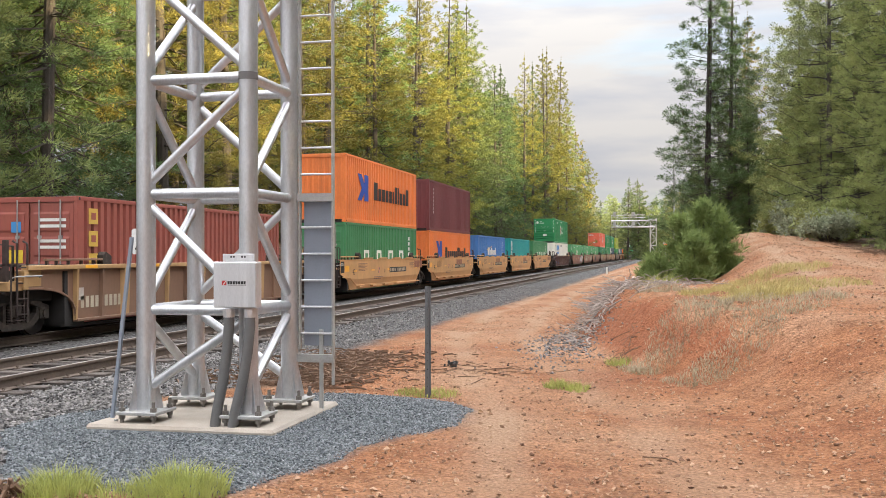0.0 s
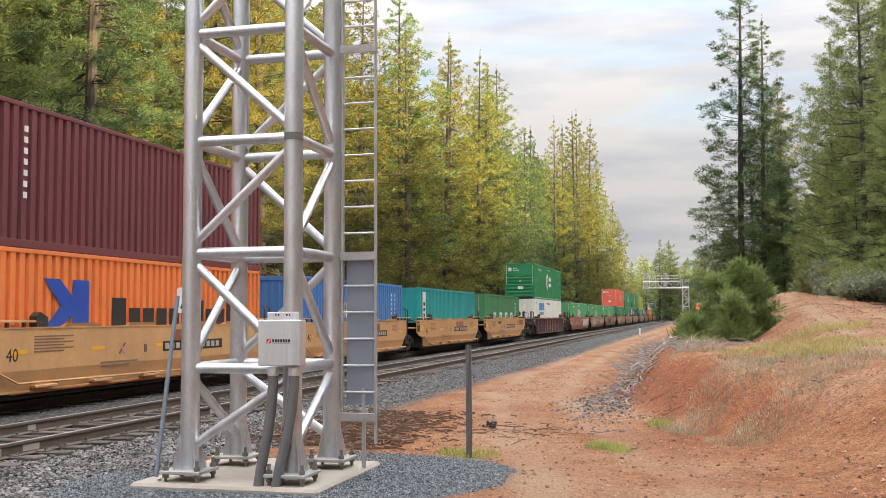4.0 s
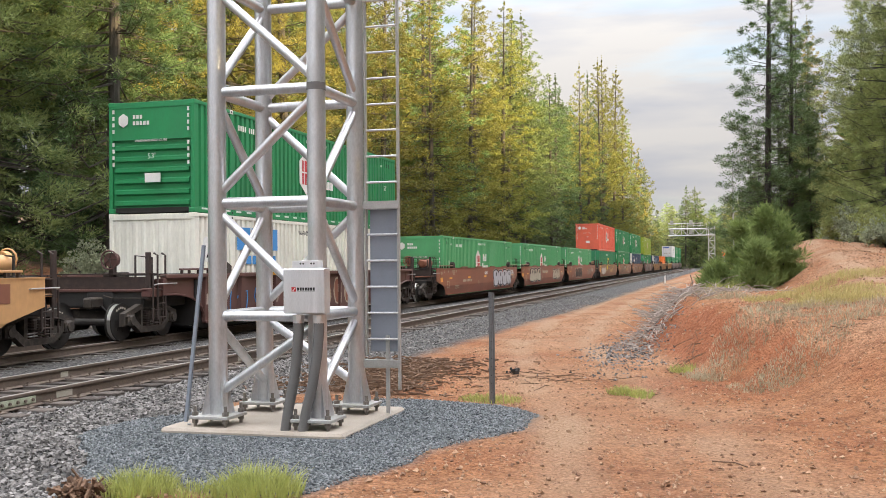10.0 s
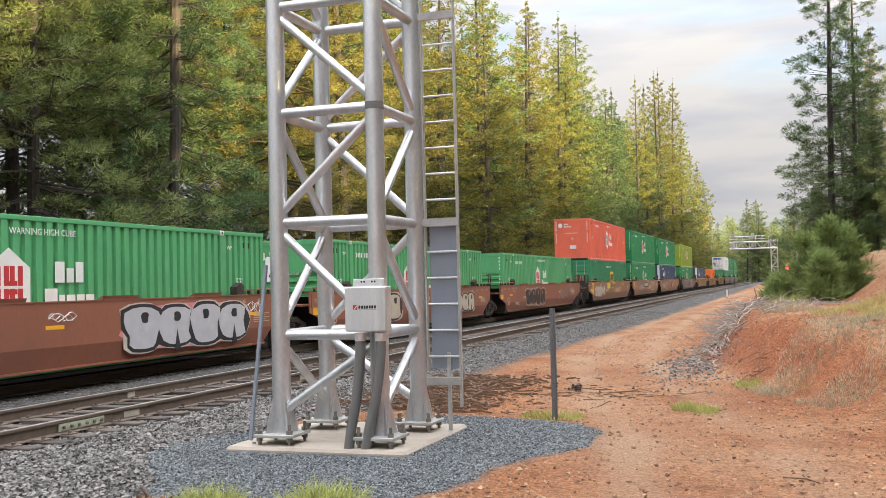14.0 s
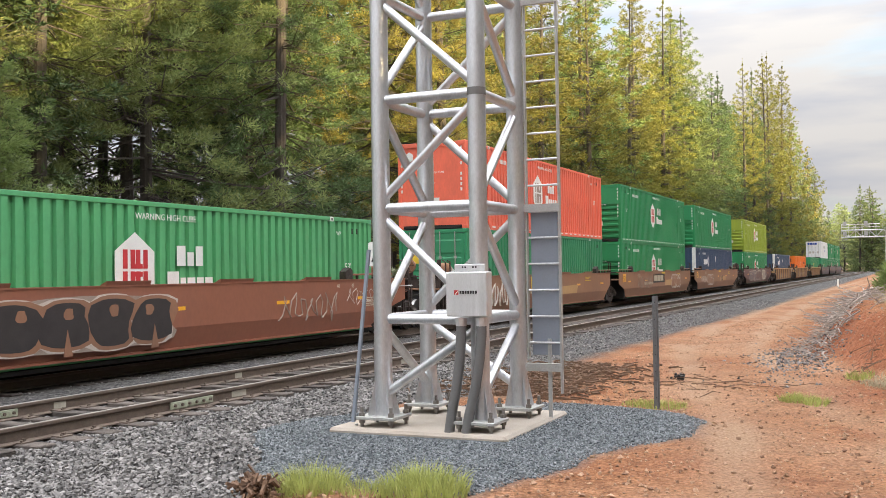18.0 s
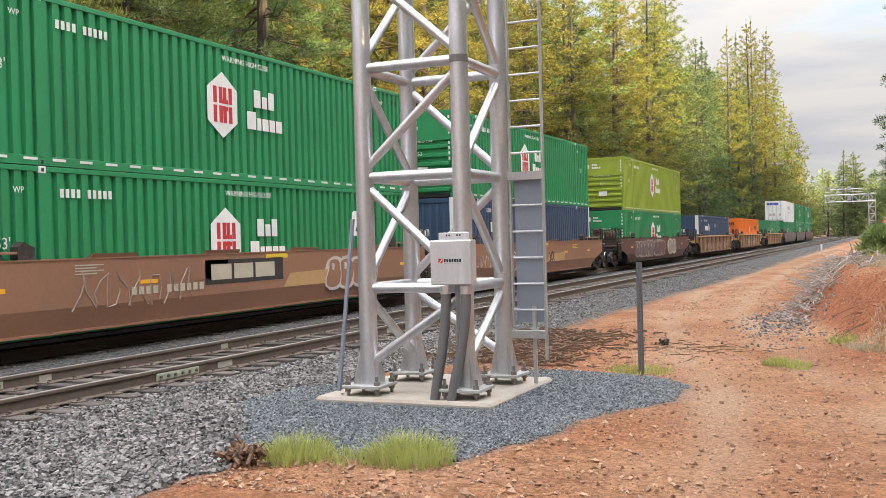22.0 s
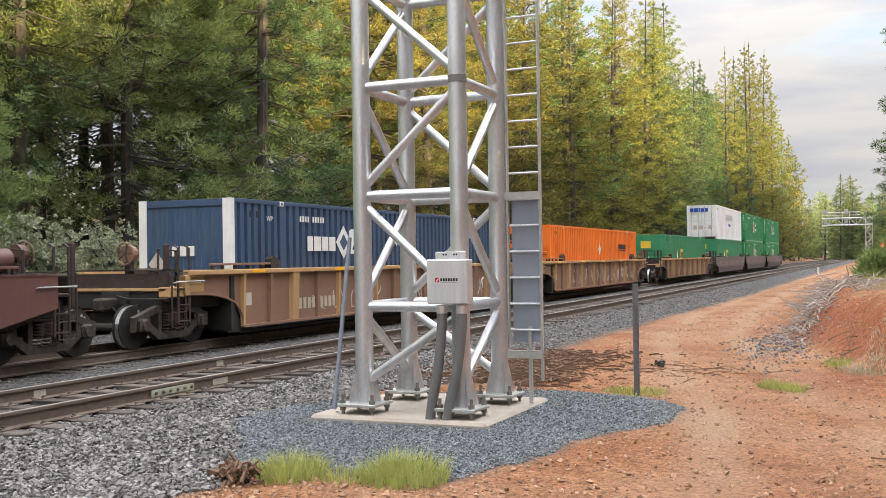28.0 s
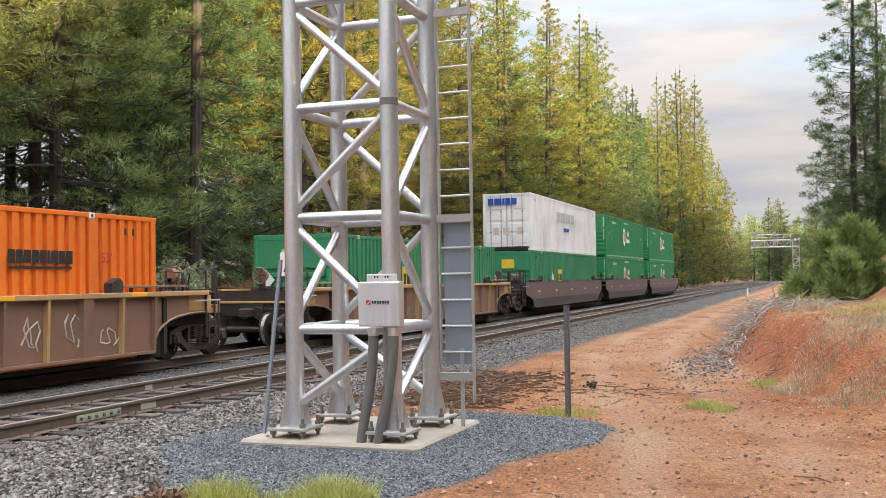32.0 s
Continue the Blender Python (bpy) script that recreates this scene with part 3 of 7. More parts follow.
LEG_R = 0.100
for i, x in enumerate(LX):
    for j, y in enumerate(LY):
        leg = part("leg", Shape().tube(tp(x, y, 0.06), tp(x, y, 9.6), LEG_R, n=24), M["galv"], tower, smooth=True)
        bx, by, bz = tp(x, y, 0.05)
        part("base_plate", Shape().box(bx - 0.23, bx + 0.23, by - 0.23, by + 0.23, bz - 0.018, bz + 0.018, 0.006), M["galv_dull"], leg)
        for k in range(4):
            g = Shape()
            dx, dy = ((1, 1), (1, -1), (-1, 1), (-1, -1))[k]
            ux, uy = dx * 0.7071, dy * 0.7071
            a0, a1 = 0.085, 0.18
            w = (-uy * 0.007, ux * 0.007)
            pts = [(a0, bz + 0.018), (a1, bz + 0.018), (a1, bz + 0.05), (a0 + 0.02, bz + 0.38), (a0, bz + 0.38)]
            vs = [(bx + ux * s + w[0] * q, by + uy * s + w[1] * q, z) for q in (-1, 1) for s, z in pts]
            g.add(vs, [(0, 1, 2, 3, 4), (9, 8, 7, 6, 5)] + [(m0, (m0 + 1) % 5, 5 + (m0 + 1) % 5, 5 + m0) for m0 in range(5)])
            part("gusset", g, M["galv"], leg)
            bo = Shape()
            ex, ey = bx + dx * 0.18, by + dy * 0.18
            bo.tube((ex, ey, -0.01), (ex, ey, bz + 0.12), 0.019, n=8)
            bo.tube((ex, ey, bz + 0.018), (ex, ey, bz + 0.058), 0.036, n=6)
            bo.tube((ex, ey, bz - 0.06), (ex, ey, bz - 0.018), 0.036, n=6)
            part("anchor_bolt", bo, M["bolt"], leg)
for z in BARS:
    for a, b in (((0, 0), (1, 0)), ((0, 1), (1, 1)), ((0, 0), (0, 1)), ((1, 0), (1, 1))):
        part("cross_tube", Shape().tube(tp(LX[a[0]], LY[a[1]], z), tp(LX[b[0]], LY[b[1]], z), 0.057, n=14), M["galv"], tower, smooth=True)
LEVELS = [0.20] + BARS
for k, (z0, z1) in enumerate(zip(LEVELS, LEVELS[1:])):
    lo, hi = z0 + 0.08, z1 - 0.08
    for n_face, (a, b) in enumerate((((0, 0), (1, 0)), ((0, 1), (1, 1)), ((0, 0), (0, 1)), ((1, 0), (1, 1)))):
        flip = (k + (0, 1, 1, 0)[n_face]) % 2
        p, q = (a, b) if not flip else (b, a)
        part("diagonal_brace", Shape().tube(tp(LX[p[0]], LY[p[1]], lo), tp(LX[q[0]], LY[q[1]], hi), 0.05, n=14), M["galv"], tower, smooth=True)
part("clamp_band", Shape().tube(tp(LX[1], LY[0], 3.53), tp(LX[1], LY[0], 3.61), LEG_R + 0.003, n=24), M["conduit"], tower, "dark clamp band", smooth=True)
part("ground_strap", Shape().box(*tp(-5.62, 9.80, 0)[0:1], tp(-5.62, 9.80, 0)[0] + 0.03, -0.72, -0.69, 0.0, 0.02), M["galv_dull"], tower)
part("guy_angle", Shape().pipe([tp(-5.60, 9.80, 0.0), tp(-5.43, 9.90, 1.9)], 0.024, n=4), M["plate"], tower, "blue-grey slanting steel angle")

sign = thing("tower_sign", pose(-5.47, 10.2, 1.72), "small white plate with a black mark on the tower leg", "sign")
part("plate", Shape().prism([(-0.11, 0.0), (0.11, 0.0), (0.13, 0.02), (0.13, 0.26), (0.11, 0.28), (-0.11, 0.28), (-0.13, 0.26), (-0.13, 0.02)], "y", -0.004, 0.004), M["white"], sign)
part("mark", Shape().prism([(-0.09, 0.05), (-0.05, 0.04), (0.09, 0.21), (0.06, 0.24), (-0.07, 0.10)], "y", -0.007, -0.005), M["black"], sign, "black slanting mark")
for q in (0.05, 0.23):
    part("clip", Shape().box(0.03, 0.07, -0.10, -0.006, q, q + 0.02), M["galv_dull"], sign)

concrete = Shape().box(-5.84, -3.74, 9.66, 11.74, -0.45, -0.05, 0.03)
single("concrete_pad", concrete, M["concrete"], "square tan concrete footing ringed by gravel under the tower", "concrete pad")

box = thing("junction_box", pose(-4.195, 9.82, 1.17), "grey aluminium junction box with a company mark on the tower leg", "electrical box")
part("body", Shape().box(-0.235, 0.235, -0.07, 0.07, 0, 0.47, 0.008), M["alu"], box)
part("lid", Shape().box(-0.228, 0.228, -0.082, -0.072, 0.008, 0.462, 0.004), M["alu"], box)
part("mounting_flange", Shape().box(-0.155, 0.195, -0.02, 0.0, 0.472, 0.55, 0.004), M["alu"], box, "drilled mounting flange")
for hx in (-0.06, -0.03, 0.06, 0.09):
    part("flange_hole", Shape().tube((hx, -0.0215, 0.52), (hx, -0.0205, 0.52), 0.011, n=10), M["black"], box)
part("mark_square", Shape().box(-0.135, -0.085, -0.0845, -0.0825, 0.23, 0.278), M["red_mark"], box, "red and white square mark")
part("mark_stripe", Shape().prism([(-0.125, 0.235), (-0.118, 0.232), (-0.088, 0.268), (-0.094, 0.274)], "y", -0.0862, -0.0847), M["white"], box)
for k in range(7):
    part("name_bar", Shape().box(-0.072 + k * 0.029, -0.072 + k * 0.029 + 0.022, -0.0845, -0.0825, 0.240, 0.272), M["black"], box)
part("small_print", Shape().box(-0.07, 0.13, -0.0845, -0.0825, 0.226, 0.232), M["galv_dull"], box)
for k, (cx0, bx0) in enumerate(((-4.29, -4.46), (-4.06, -4.27))):
    con = thing("conduit", pose(cx0, 9.82, -0.12), "dark grey flexible conduit from the junction box into the gravel", "conduit", group="conduits under the box")
    d = bx0 - cx0
    pts = [(0, 0, 1.27), (0, 0, 1.1), (d * 0.12, 0.0, 0.85), (d * 0.35, -0.01, 0.55), (d * 0.7, -0.02, 0.25), (d * 1.0, -0.03, -0.1)]
    part("pipe", Shape().pipe(pts, 0.054, n=14), M["conduit"], con, smooth=True)
    part("fitting", Shape().tube((0, 0, 1.22), (0, 0, 1.275), 0.066, n=8).tube((0, 0, 1.19), (0, 0, 1.22), 0.058, n=14), M["alu"], con, "bright hexagonal fitting")

ladder = thing("ladder", pose(-3.83, 11.20, 0.0), "steel caged-off ladder with a grey anti-climb plate on the tower", "ladder")
for sx in (-0.2, 0.2):
    part("rail", Shape().box(sx - 0.012, sx + 0.012, -0.03, 0.03, 0.22 if sx > 0 else 0.62, 9.6, 0.003), M["galv_dull"], ladder)
z = 0.5
while z < 9.5:
    part("rung", Shape().tube((-0.19, 0, z), (0.19, 0, z), 0.013, n=8), M["galv"], ladder, smooth=True)
    z += 0.305
part("climb_guard", Shape().box(-0.165, 0.165, 0.035, 0.045, 0.66, 2.34, 0.003), M["plate"], ladder, "flat blue-grey guard plate")
for z in (0.52, 2.37, 4.80, 7.2):
    part("bracket", Shape().box(-0.36, 0.215, -0.045, -0.033, z - 0.045, z + 0.045).box(-0.36, 0.215, -0.033, 0.02, z + 0.037, z + 0.045), M["galv_dull"], ladder, "angle-iron bracket")
part("foot_post", Shape().box(0.03, 0.075, 0.0, 0.02, -0.12, 0.85), M["galv_dull"], ladder, "perforated foot post")

post = thing("marker_post", pose(-3.05, 13.45, -0.22), "weathered galvanised channel post standing in gravel and grass", "post")
part("channel", Shape().prism([(-0.04, 0.02), (-0.04, 0.014), (-0.014, 0.012), (-0.012, -0.02), (0.012, -0.02), (0.014, 0.012), (0.04, 0.014), (0.04, 0.02), (0.018, 0.018), (0.016, -0.014), (-0.016, -0.014), (-0.018, 0.018)], "z", -0.3, 1.5), M["post_steel"], post)
for k in range(12):
    part("hole", Shape().tube((0, -0.0215, 0.15 + k * 0.115), (0, -0.0205, 0.15 + k * 0.115), 0.006, n=8), M["black"], post)


# ---- the train ----
LOW = 0.18                         # bottom of a container in its well
HIGH = 2.87                        # height of a high container


def corrugated(length, height, z0, face, depth=0.07, period=0.285):
    """A trapezoid-ribbed wall along y whose outer face lies at x = face."""
    sh, sgn = Shape(), (1 if face > 0 else -1)
    ys, k = [], 0
    n = max(2, round(length / period))
    p = length / n
    for i in range(n):
        a = -length / 2 + i * p
        ys += [(a, 0), (a + p * 0.52, 0), (a + p * 0.60, depth), (a + p * 0.92, depth)]
    ys.append((length / 2, 0))
    vs = []
    for y, d in ys:
        x = face - sgn * d
        vs += [(x, y, z0), (x, y, z0 + height), (x - sgn * 0.02, y, z0), (x - sgn * 0.02, y, z0 + height)]
    fs = []
    for i in range(len(ys) - 1):
        a, b = i * 4, i * 4 + 4
        fs += [(a, b, b + 1, a + 1), (a + 2, a + 3, b + 3, b + 2), (a + 1, b + 1, b + 3, a + 3), (a, a + 2, b + 2, b)]
    return sh.add(vs, fs)


def ribbed_end(width, height, z0, y, out, ribs, flat_top):
    """An end wall at y with horizontal ribs below a flat panel."""
    parts = [("front_wall", Shape().box(-width / 2, width / 2, y - 0.012, y + 0.012, z0, z0 + height))]
    span = height * (1 - flat_top)
    for i in range(ribs):
        a = z0 + 0.05 + span * i / ribs
        b = a + span / ribs * 0.6
        parts.append(("front_rib", Shape().prism([(y, a), (y + out * 0.09, a + 0.04), (y + out * 0.09, b - 0.04), (y, b)], "x", -width / 2 + 0.07, width / 2 - 0.07)))
    if ribs:
        parts.append(("front_panel", Shape().box(-width / 2, width / 2, *sorted((y, y + out * 0.085)), z0 + span + 0.06, z0 + height - 0.05)))
    return parts


CONTAINER_MESH = {}


def container(color_name, length, y0, z, label, high=HIGH, end="ribs", band=None, group="containers on the train"):
    """A container whose leading end stands at y0, with its floor at z. Local x is across, y along the track, z up."""
    paint_m = M[color_name]
    c = thing("shipping_container", pose(FAR, y0 + length / 2, z), label, "container", group)
    key = (color_name, length, high, end)
    if key not in CONTAINER_MESH:
        L2, W = length / 2, 1.235
        d = {}
        zb, zt = 0.16, high - 0.09
        inner = length - 0.36
        if length > 15:
            splits = [(-L2 + 0.10, -6.13), (-6.03, 6.03), (6.13, L2 - 0.10)]
        else:
            splits = [(-L2 + 0.13, L2 - 0.13)]
        panels = []
        for s in (1, -1):
            for a, b in splits:
                sh = corrugated(b - a, zt - zb, zb, s * (W - 0.012))
                sh.v = [(x, y + (a + b) / 2, q) for x, y, q in sh.v]
                panels.append(sh.mesh("side_panel", paint_m))
        d["side_panel"] = panels
        rails = []
        for s in (1, -1):
            rails.append(Shape().box(s * W - (0.05 if s > 0 else 0), s * W + (0 if s > 0 else 0.05), -L2 + 0.1, L2 - 0.1, 0.0, 0.16, 0.006).mesh("bottom_rail", paint_m))
            rails.append(Shape().box(s * W - (0.06 if s > 0 else 0), s * W + (0 if s > 0 else 0.06), -L2 + 0.1, L2 - 0.1, zt, high, 0.006).mesh("top_rail", paint_m))
        d["rail"] = rails
        posts = []
        spots = [-L2 + 0.08, L2 - 0.08] + ([-6.08, 6.08] if length > 15 else [])
        for s in (1, -1):
            for y in spots:
                posts.append(Shape().box(s * W - (0.10 if s > 0 else 0), s * W + (0 if s > 0 else 0.10), y - 0.08, y + 0.08, 0.02, high - 0.02, 0.012).mesh("corner_post", paint_m))
        d["corner_post"] = posts
        castings = []
        for s in (1, -1):
            for y in spots:
                for q in (-0.002, high - 0.116):
                    pale = M["white"] if abs(y) < 7 and q > 1 and length > 15 else paint_m
                    castings.append(Shape().box(s * (W - 0.08) - 0.087, s * (W - 0.08) + 0.087, y - 0.087, y + 0.087, q, q + 0.118, 0.01).mesh("corner_casting", pale))
        d["corner_casting"] = castings
        holes = []
        for y in [q for q in spots if length < 15 or abs(q) < 7]:
            for q in (0.03, high - 0.088):
                holes.append(Shape().box(W + 0.0075, W + 0.0095, y - 0.028, y + 0.028, q, q + 0.062).mesh("casting_hole", M["black"]))
        if length > 15:
            for y in (-7.35, -7.1, 7.1, 7.35):
                holes.append(Shape().box(W - 0.011, W - 0.004, y - 0.028, y + 0.028, high - 0.40, high - 0.26).mesh("lashing_slot", M["under"]))
        d["hole"] = holes
        roof = Shape()
        n = int(inner / 0.6)
        roof.box(-W + 0.06, W - 0.06, -L2 + 0.05, L2 - 0.05, high - 0.06, high - 0.035)
        for i in range(n):
            y = -inner / 2 + inner * (i + 0.5) / n
            roof.box(-W + 0.15, W - 0.15, y - 0.16, y + 0.16, high - 0.035, high - 0.018)
        d["roof"] = [roof.mesh("roof", paint_m)]
        d["floor"] = [Shape().box(-W + 0.05, W - 0.05, -L2 + 0.05, L2 - 0.05, 0.02, 0.14).mesh("floor", M["under"])]
        ends = []
        if end == "doors":
            for s in (1, -1):
                dr = Shape().box(min(s * 0.02, s * 1.12), max(s * 0.02, s * 1.12), -L2 + 0.02, -L2 + 0.07, 0.2, high - 0.14, 0.008)
                for k in range(4):
                    q = 0.35 + k * (high - 0.6) / 4
                    dr.prism([(-L2 + 0.02, q), (-L2 + 0.0, q + 0.05), (-L2 + 0.0, q + 0.42), (-L2 + 0.02, q + 0.47)], "x", min(s * 0.12, s * 1.02), max(s * 0.12, s * 1.02))
                ends.append(("door", dr.mesh("door", paint_m)))
                for k in (0.28, 0.82):
                    ends.append(("locking_bar", Shape().tube((s * k, -L2 - 0.03, 0.12), (s * k, -L2 - 0.03, high - 0.08), 0.018, n=8).box(s * k - 0.04, s * k + 0.04, -L2 - 0.05, -L2 + 0.01, 0.9, 0.98).box(s * k - 0.04, s * k + 0.04, -L2 - 0.05, -L2 + 0.01, 1.9, 1.98).mesh("locking_bar", M["galv_dull"])))
            ends.append(("door_header", Shape().box(-W + 0.1, W - 0.1, -L2, -L2 + 0.1, high - 0.13, high - 0.01, 0.006).mesh("door_header", paint_m)))
        else:
            for nm, sh in ribbed_end(2 * W - 0.2, high - 0.2, 0.12, -L2 + 0.10 if end == "ribs" else -L2 + 0.05, -1, 6 if end == "ribs" else 0, 0.36 if end == "ribs" else 0):
                ends.append((nm, sh.mesh(nm, paint_m)))
            ends.append(("door_header", Shape().box(-W + 0.1, W - 0.1, -L2, -L2 + 0.1, high - 0.16, high - 0.01, 0.006).mesh("front_header", paint_m)))
            if end == "vertical":
                fw = Shape()
                for k in range(9):
                    x = -1.0 + k * 0.25
                    fw.prism([(x - 0.08, -L2 + 0.04), (x - 0.04, -L2 + 0.005), (x + 0.04, -L2 + 0.005), (x + 0.08, -L2 + 0.04)], "z", 0.2, high - 0.2)
                ends.append(("front_ribs", fw.mesh("front_ribs", paint_m)))
        ends.append(("rear_wall", Shape().box(-W + 0.1, W - 0.1, L2 - 0.08, L2 - 0.03, 0.1, high - 0.05).mesh("rear_wall", paint_m)))
        d["ends"] = ends
        CONTAINER_MESH[key] = d
    d = CONTAINER_MESH[key]
    for name in ("side_panel", "corner_post", "corner_casting", "roof", "floor"):
        for me in d[name]:
            part(name, me, None, c)
    for me in d["rail"] + d["hole"]:
        part(me.name.split(".")[0], me, None, c)
    for name, me in d["ends"]:
        part(name, me, None, c)
    return c


SIDE_X = 1.240                     # outer face on which markings lie


def on_side(y, z):
    """Letters that lie on the near side wall."""
    return Matrix.Translation((SIDE_X, y, z)) @ Euler((radians(90), 0, radians(90))).to_matrix().to_4x4()


def on_front(x, z, L):
    return Matrix.Translation((x, -L / 2 - 0.012, z)) @ Euler((radians(90), 0, 0)).to_matrix().to_4x4()


def side_bar(c, name, y0, y1, z0, z1, material, x=SIDE_X, label=""):
    return part(name, Shape().box(x, x + 0.004, y0, y1, z0, z1), M[material], c, label)


def side_blob(c, name, outline, material, x=SIDE_X, label=""):
    return part(name, Shape().prism(outline, "x", x, x + 0.004), M[material], c, label)


def word_bars(c, y, z, widths, h, material, gap=0.12, tall=(), x=SIDE_X):
    """A brand word as a row of plain blocks, some of them taller."""
    for i, w in enumerate(widths):
        part("brand_bar", Shape().box(x, x + 0.004, y, y + w, z, z + h * (1.45 if i in tall else 1.0)), M[material], c)
        y += w + gap * h
    return y


def number_bars(c, y0, y1, z, h, material, n=10, skip=(4,), x=SIDE_X):
    """A serial number as small plain bars."""
    p = (y1 - y0) / n
    for i in range(n):
        if i not in skip:
            side_bar(c, "number_bar", y0 + i * p, y0 + i * p + p * 0.62, z, z + h, material, x)


def letter_block(c, y, z, w, h, material, back):
    """A big brand letter as a plain hollow block."""
    side_bar(c, "brand_block", y, y + w, z, z + h, material)
    side_bar(c, "brand_hollow", y + w * 0.24, y + w * 0.76, z + h * 0.22, z + h * 0.78, back, SIDE_X + 0.004)


def hexagon(y, z, r, squeeze=0.8):
    return [(y + r * squeeze * math.sin(a), z + r * math.cos(a)) for a in (i * math.pi / 3 for i in range(6))]


def hub_marks(c, L, red=True, front=True):
    """Hexagon badge, word blocks, height warning and size figures of the green boxes."""
    side_blob(c, "badge", hexagon(-1.0, 1.58, 0.70, 0.87), "white", label="white hexagon badge")
    ink = "red_mark" if red else "faint"
    for dy in (-1.32, -1.12, -0.98, -0.78):
        side_bar(c, "badge_bar", dy, dy + 0.12, 1.20, 1.56, ink, SIDE_X + 0.004)
        side_bar(c, "badge_bar", dy, dy + 0.12, 1.61, 1.96, ink, SIDE_X + 0.004)
    for z in (1.46, 1.61):
        side_bar(c, "badge_bar", -1.0, -0.8, z, z + 0.09, ink, SIDE_X + 0.006)
    word_bars(c, 0.18, 1.66, (0.26, 0.2, 0.22), 0.27, "white", 0.22, (0, 2))
    word_bars(c, -0.1, 1.16, (0.34, 0.16, 0.24, 0.22, 0.24), 0.27, "white", 0.18, (0,))
    text_part("warning", "WARNING HIGH CUBE", 0.17, M["white"], c, on_side(-0.1, 2.58))
    text_part("size_figure", "53'", 0.27, M["white"], c, on_side(6.85, 1.62))
    text_part("size_figure", "53'", 0.27, M["white"], c, on_side(-6.95, 1.58))
    for y in (-6.6, 6.4):
        text_part("wp_mark", "WP", 0.15, M["white"], c, on_side(y, 2.46))
    number_bars(c, -5.7, -4.4, 2.36, 0.15, "white")
    for k in range(25):
        side_bar(c, "reflective_dash", -7.75 + k * 0.635, -7.75 + k * 0.635 + 0.3, 0.085, 0.13, "white")
    if front:
        part("badge", Shape().prism(hexagon(-0.80, 2.40, 0.18, 0.87), "y", -L / 2 - 0.012, -L / 2 - 0.006), M["white"], c)
        for k, n in ((0, 3), (1, 5)):
            for q in range(n):
                part("brand_bar", Shape().box(-0.52 + q * 0.10, -0.45 + q * 0.10, -L / 2 - 0.012, -L / 2 - 0.006, 2.43 - k * 0.16, 2.53 - k * 0.16), M["white"], c)
        text_part("warning", "WARNING HIGH CUBE", 0.09, M["white"], c, on_front(0.0, 1.86, L))
        text_part("size_figure", "53'", 0.2, M["white"], c, Matrix.Translation((0, -0.05, 0)) @ on_front(0.05, 1.45, L))
        for s in (-1, 1):
            for k in range(9):
                if k != 4:
                    part("number_bar", Shape().box(s * 1.08 - 0.03, s * 1.08 + 0.03, -L / 2 - 0.03, -L / 2 - 0.024, 2.58 - k * 0.17, 2.68 - k * 0.17), M["white"], c)
        part("weight_plate", Shape().box(-0.15, 0.3, -L / 2 - 0.06, -L / 2 - 0.05, 0.78, 1.02), M["white"], c)


M["grey_mark"] = mat("grey_marking", (0.45, 0.47, 0.45), 0.6, 0, 0.1, 4, 0.0)
for nm, cc in (("c_red", (0.287, 0.083, 0.063)), ("c_orange", (0.800, 0.201, 0.055)), ("c_green_uasc", (0.052, 0.212, 0.091)), ("c_maroon", (0.152, 0.039, 0.044)),
               ("c_blue", (0.055, 0.183, 0.451)), ("c_teal", (0.015, 0.287, 0.287)), ("c_white", (0.732, 0.708, 0.634)), ("c_hub", (0.020, 0.223, 0.082)),
               ("c_hub_pale", (0.085, 0.338, 0.140)), ("c_coral", (0.800, 0.143, 0.085)), ("c_navy", (0.036, 0.070, 0.130)), ("c_lime", (0.262, 0.340, 0.034)),
               ("c_emp", (0.029, 0.215, 0.099)), ("c_schneider", (0.800, 0.165, 0.015)), ("c_swift", (0.800, 0.800, 0.769))):
    M[nm] = paint(nm[2:] + "_container_paint", tuple(min(0.8, q * 1.12) for q in cc))

TRAIN = []                         # every thing of the train with its first place along the track
L40, L53 = 12.19, 16.2


def load(c, y0, length, z):
    TRAIN.append((c, y0 + length / 2, z))
    return c


def top(low):
    return LOW + low + 0.012


# containers, in the order in which they pass
c = load(container("c_red", L40, 20.7, LOW, "faded red-brown forty-foot container with yellow letters", end="doors"), 20.7, L40, LOW)
for k in range(4):
    z1 = 2.25 - k * 0.52
    side_bar(c, "brand_block", -L40 / 2 + 0.45, -L40 / 2 + 0.83, z1, z1 + 0.36, "gold_mark")
    side_bar(c, "brand_hollow", -L40 / 2 + 0.55, -L40 / 2 + 0.74, z1 + 0.1, z1 + 0.26, "c_red", SIDE_X + 0.004)
for k in range(4):
    part("print_bar", Shape().box(0.25, 0.95, -L40 / 2 - 0.012, -L40 / 2 - 0.006, 2.3 - k * 0.14 - (0.2 if k > 1 else 0), 2.37 - k * 0.14 - (0.2 if k > 1 else 0)), M["white"], c)
part("caution_plate", Shape().box(-0.6, -0.15, -L40 / 2 - 0.012, -L40 / 2 - 0.006, 1.35, 1.65), M["yellow_mark"], c)
part("notice_plate", Shape().box(-0.45, -0.2, -L40 / 2 - 0.012, -L40 / 2 - 0.006, 2.05, 2.3), M["cyan_mark"], c)

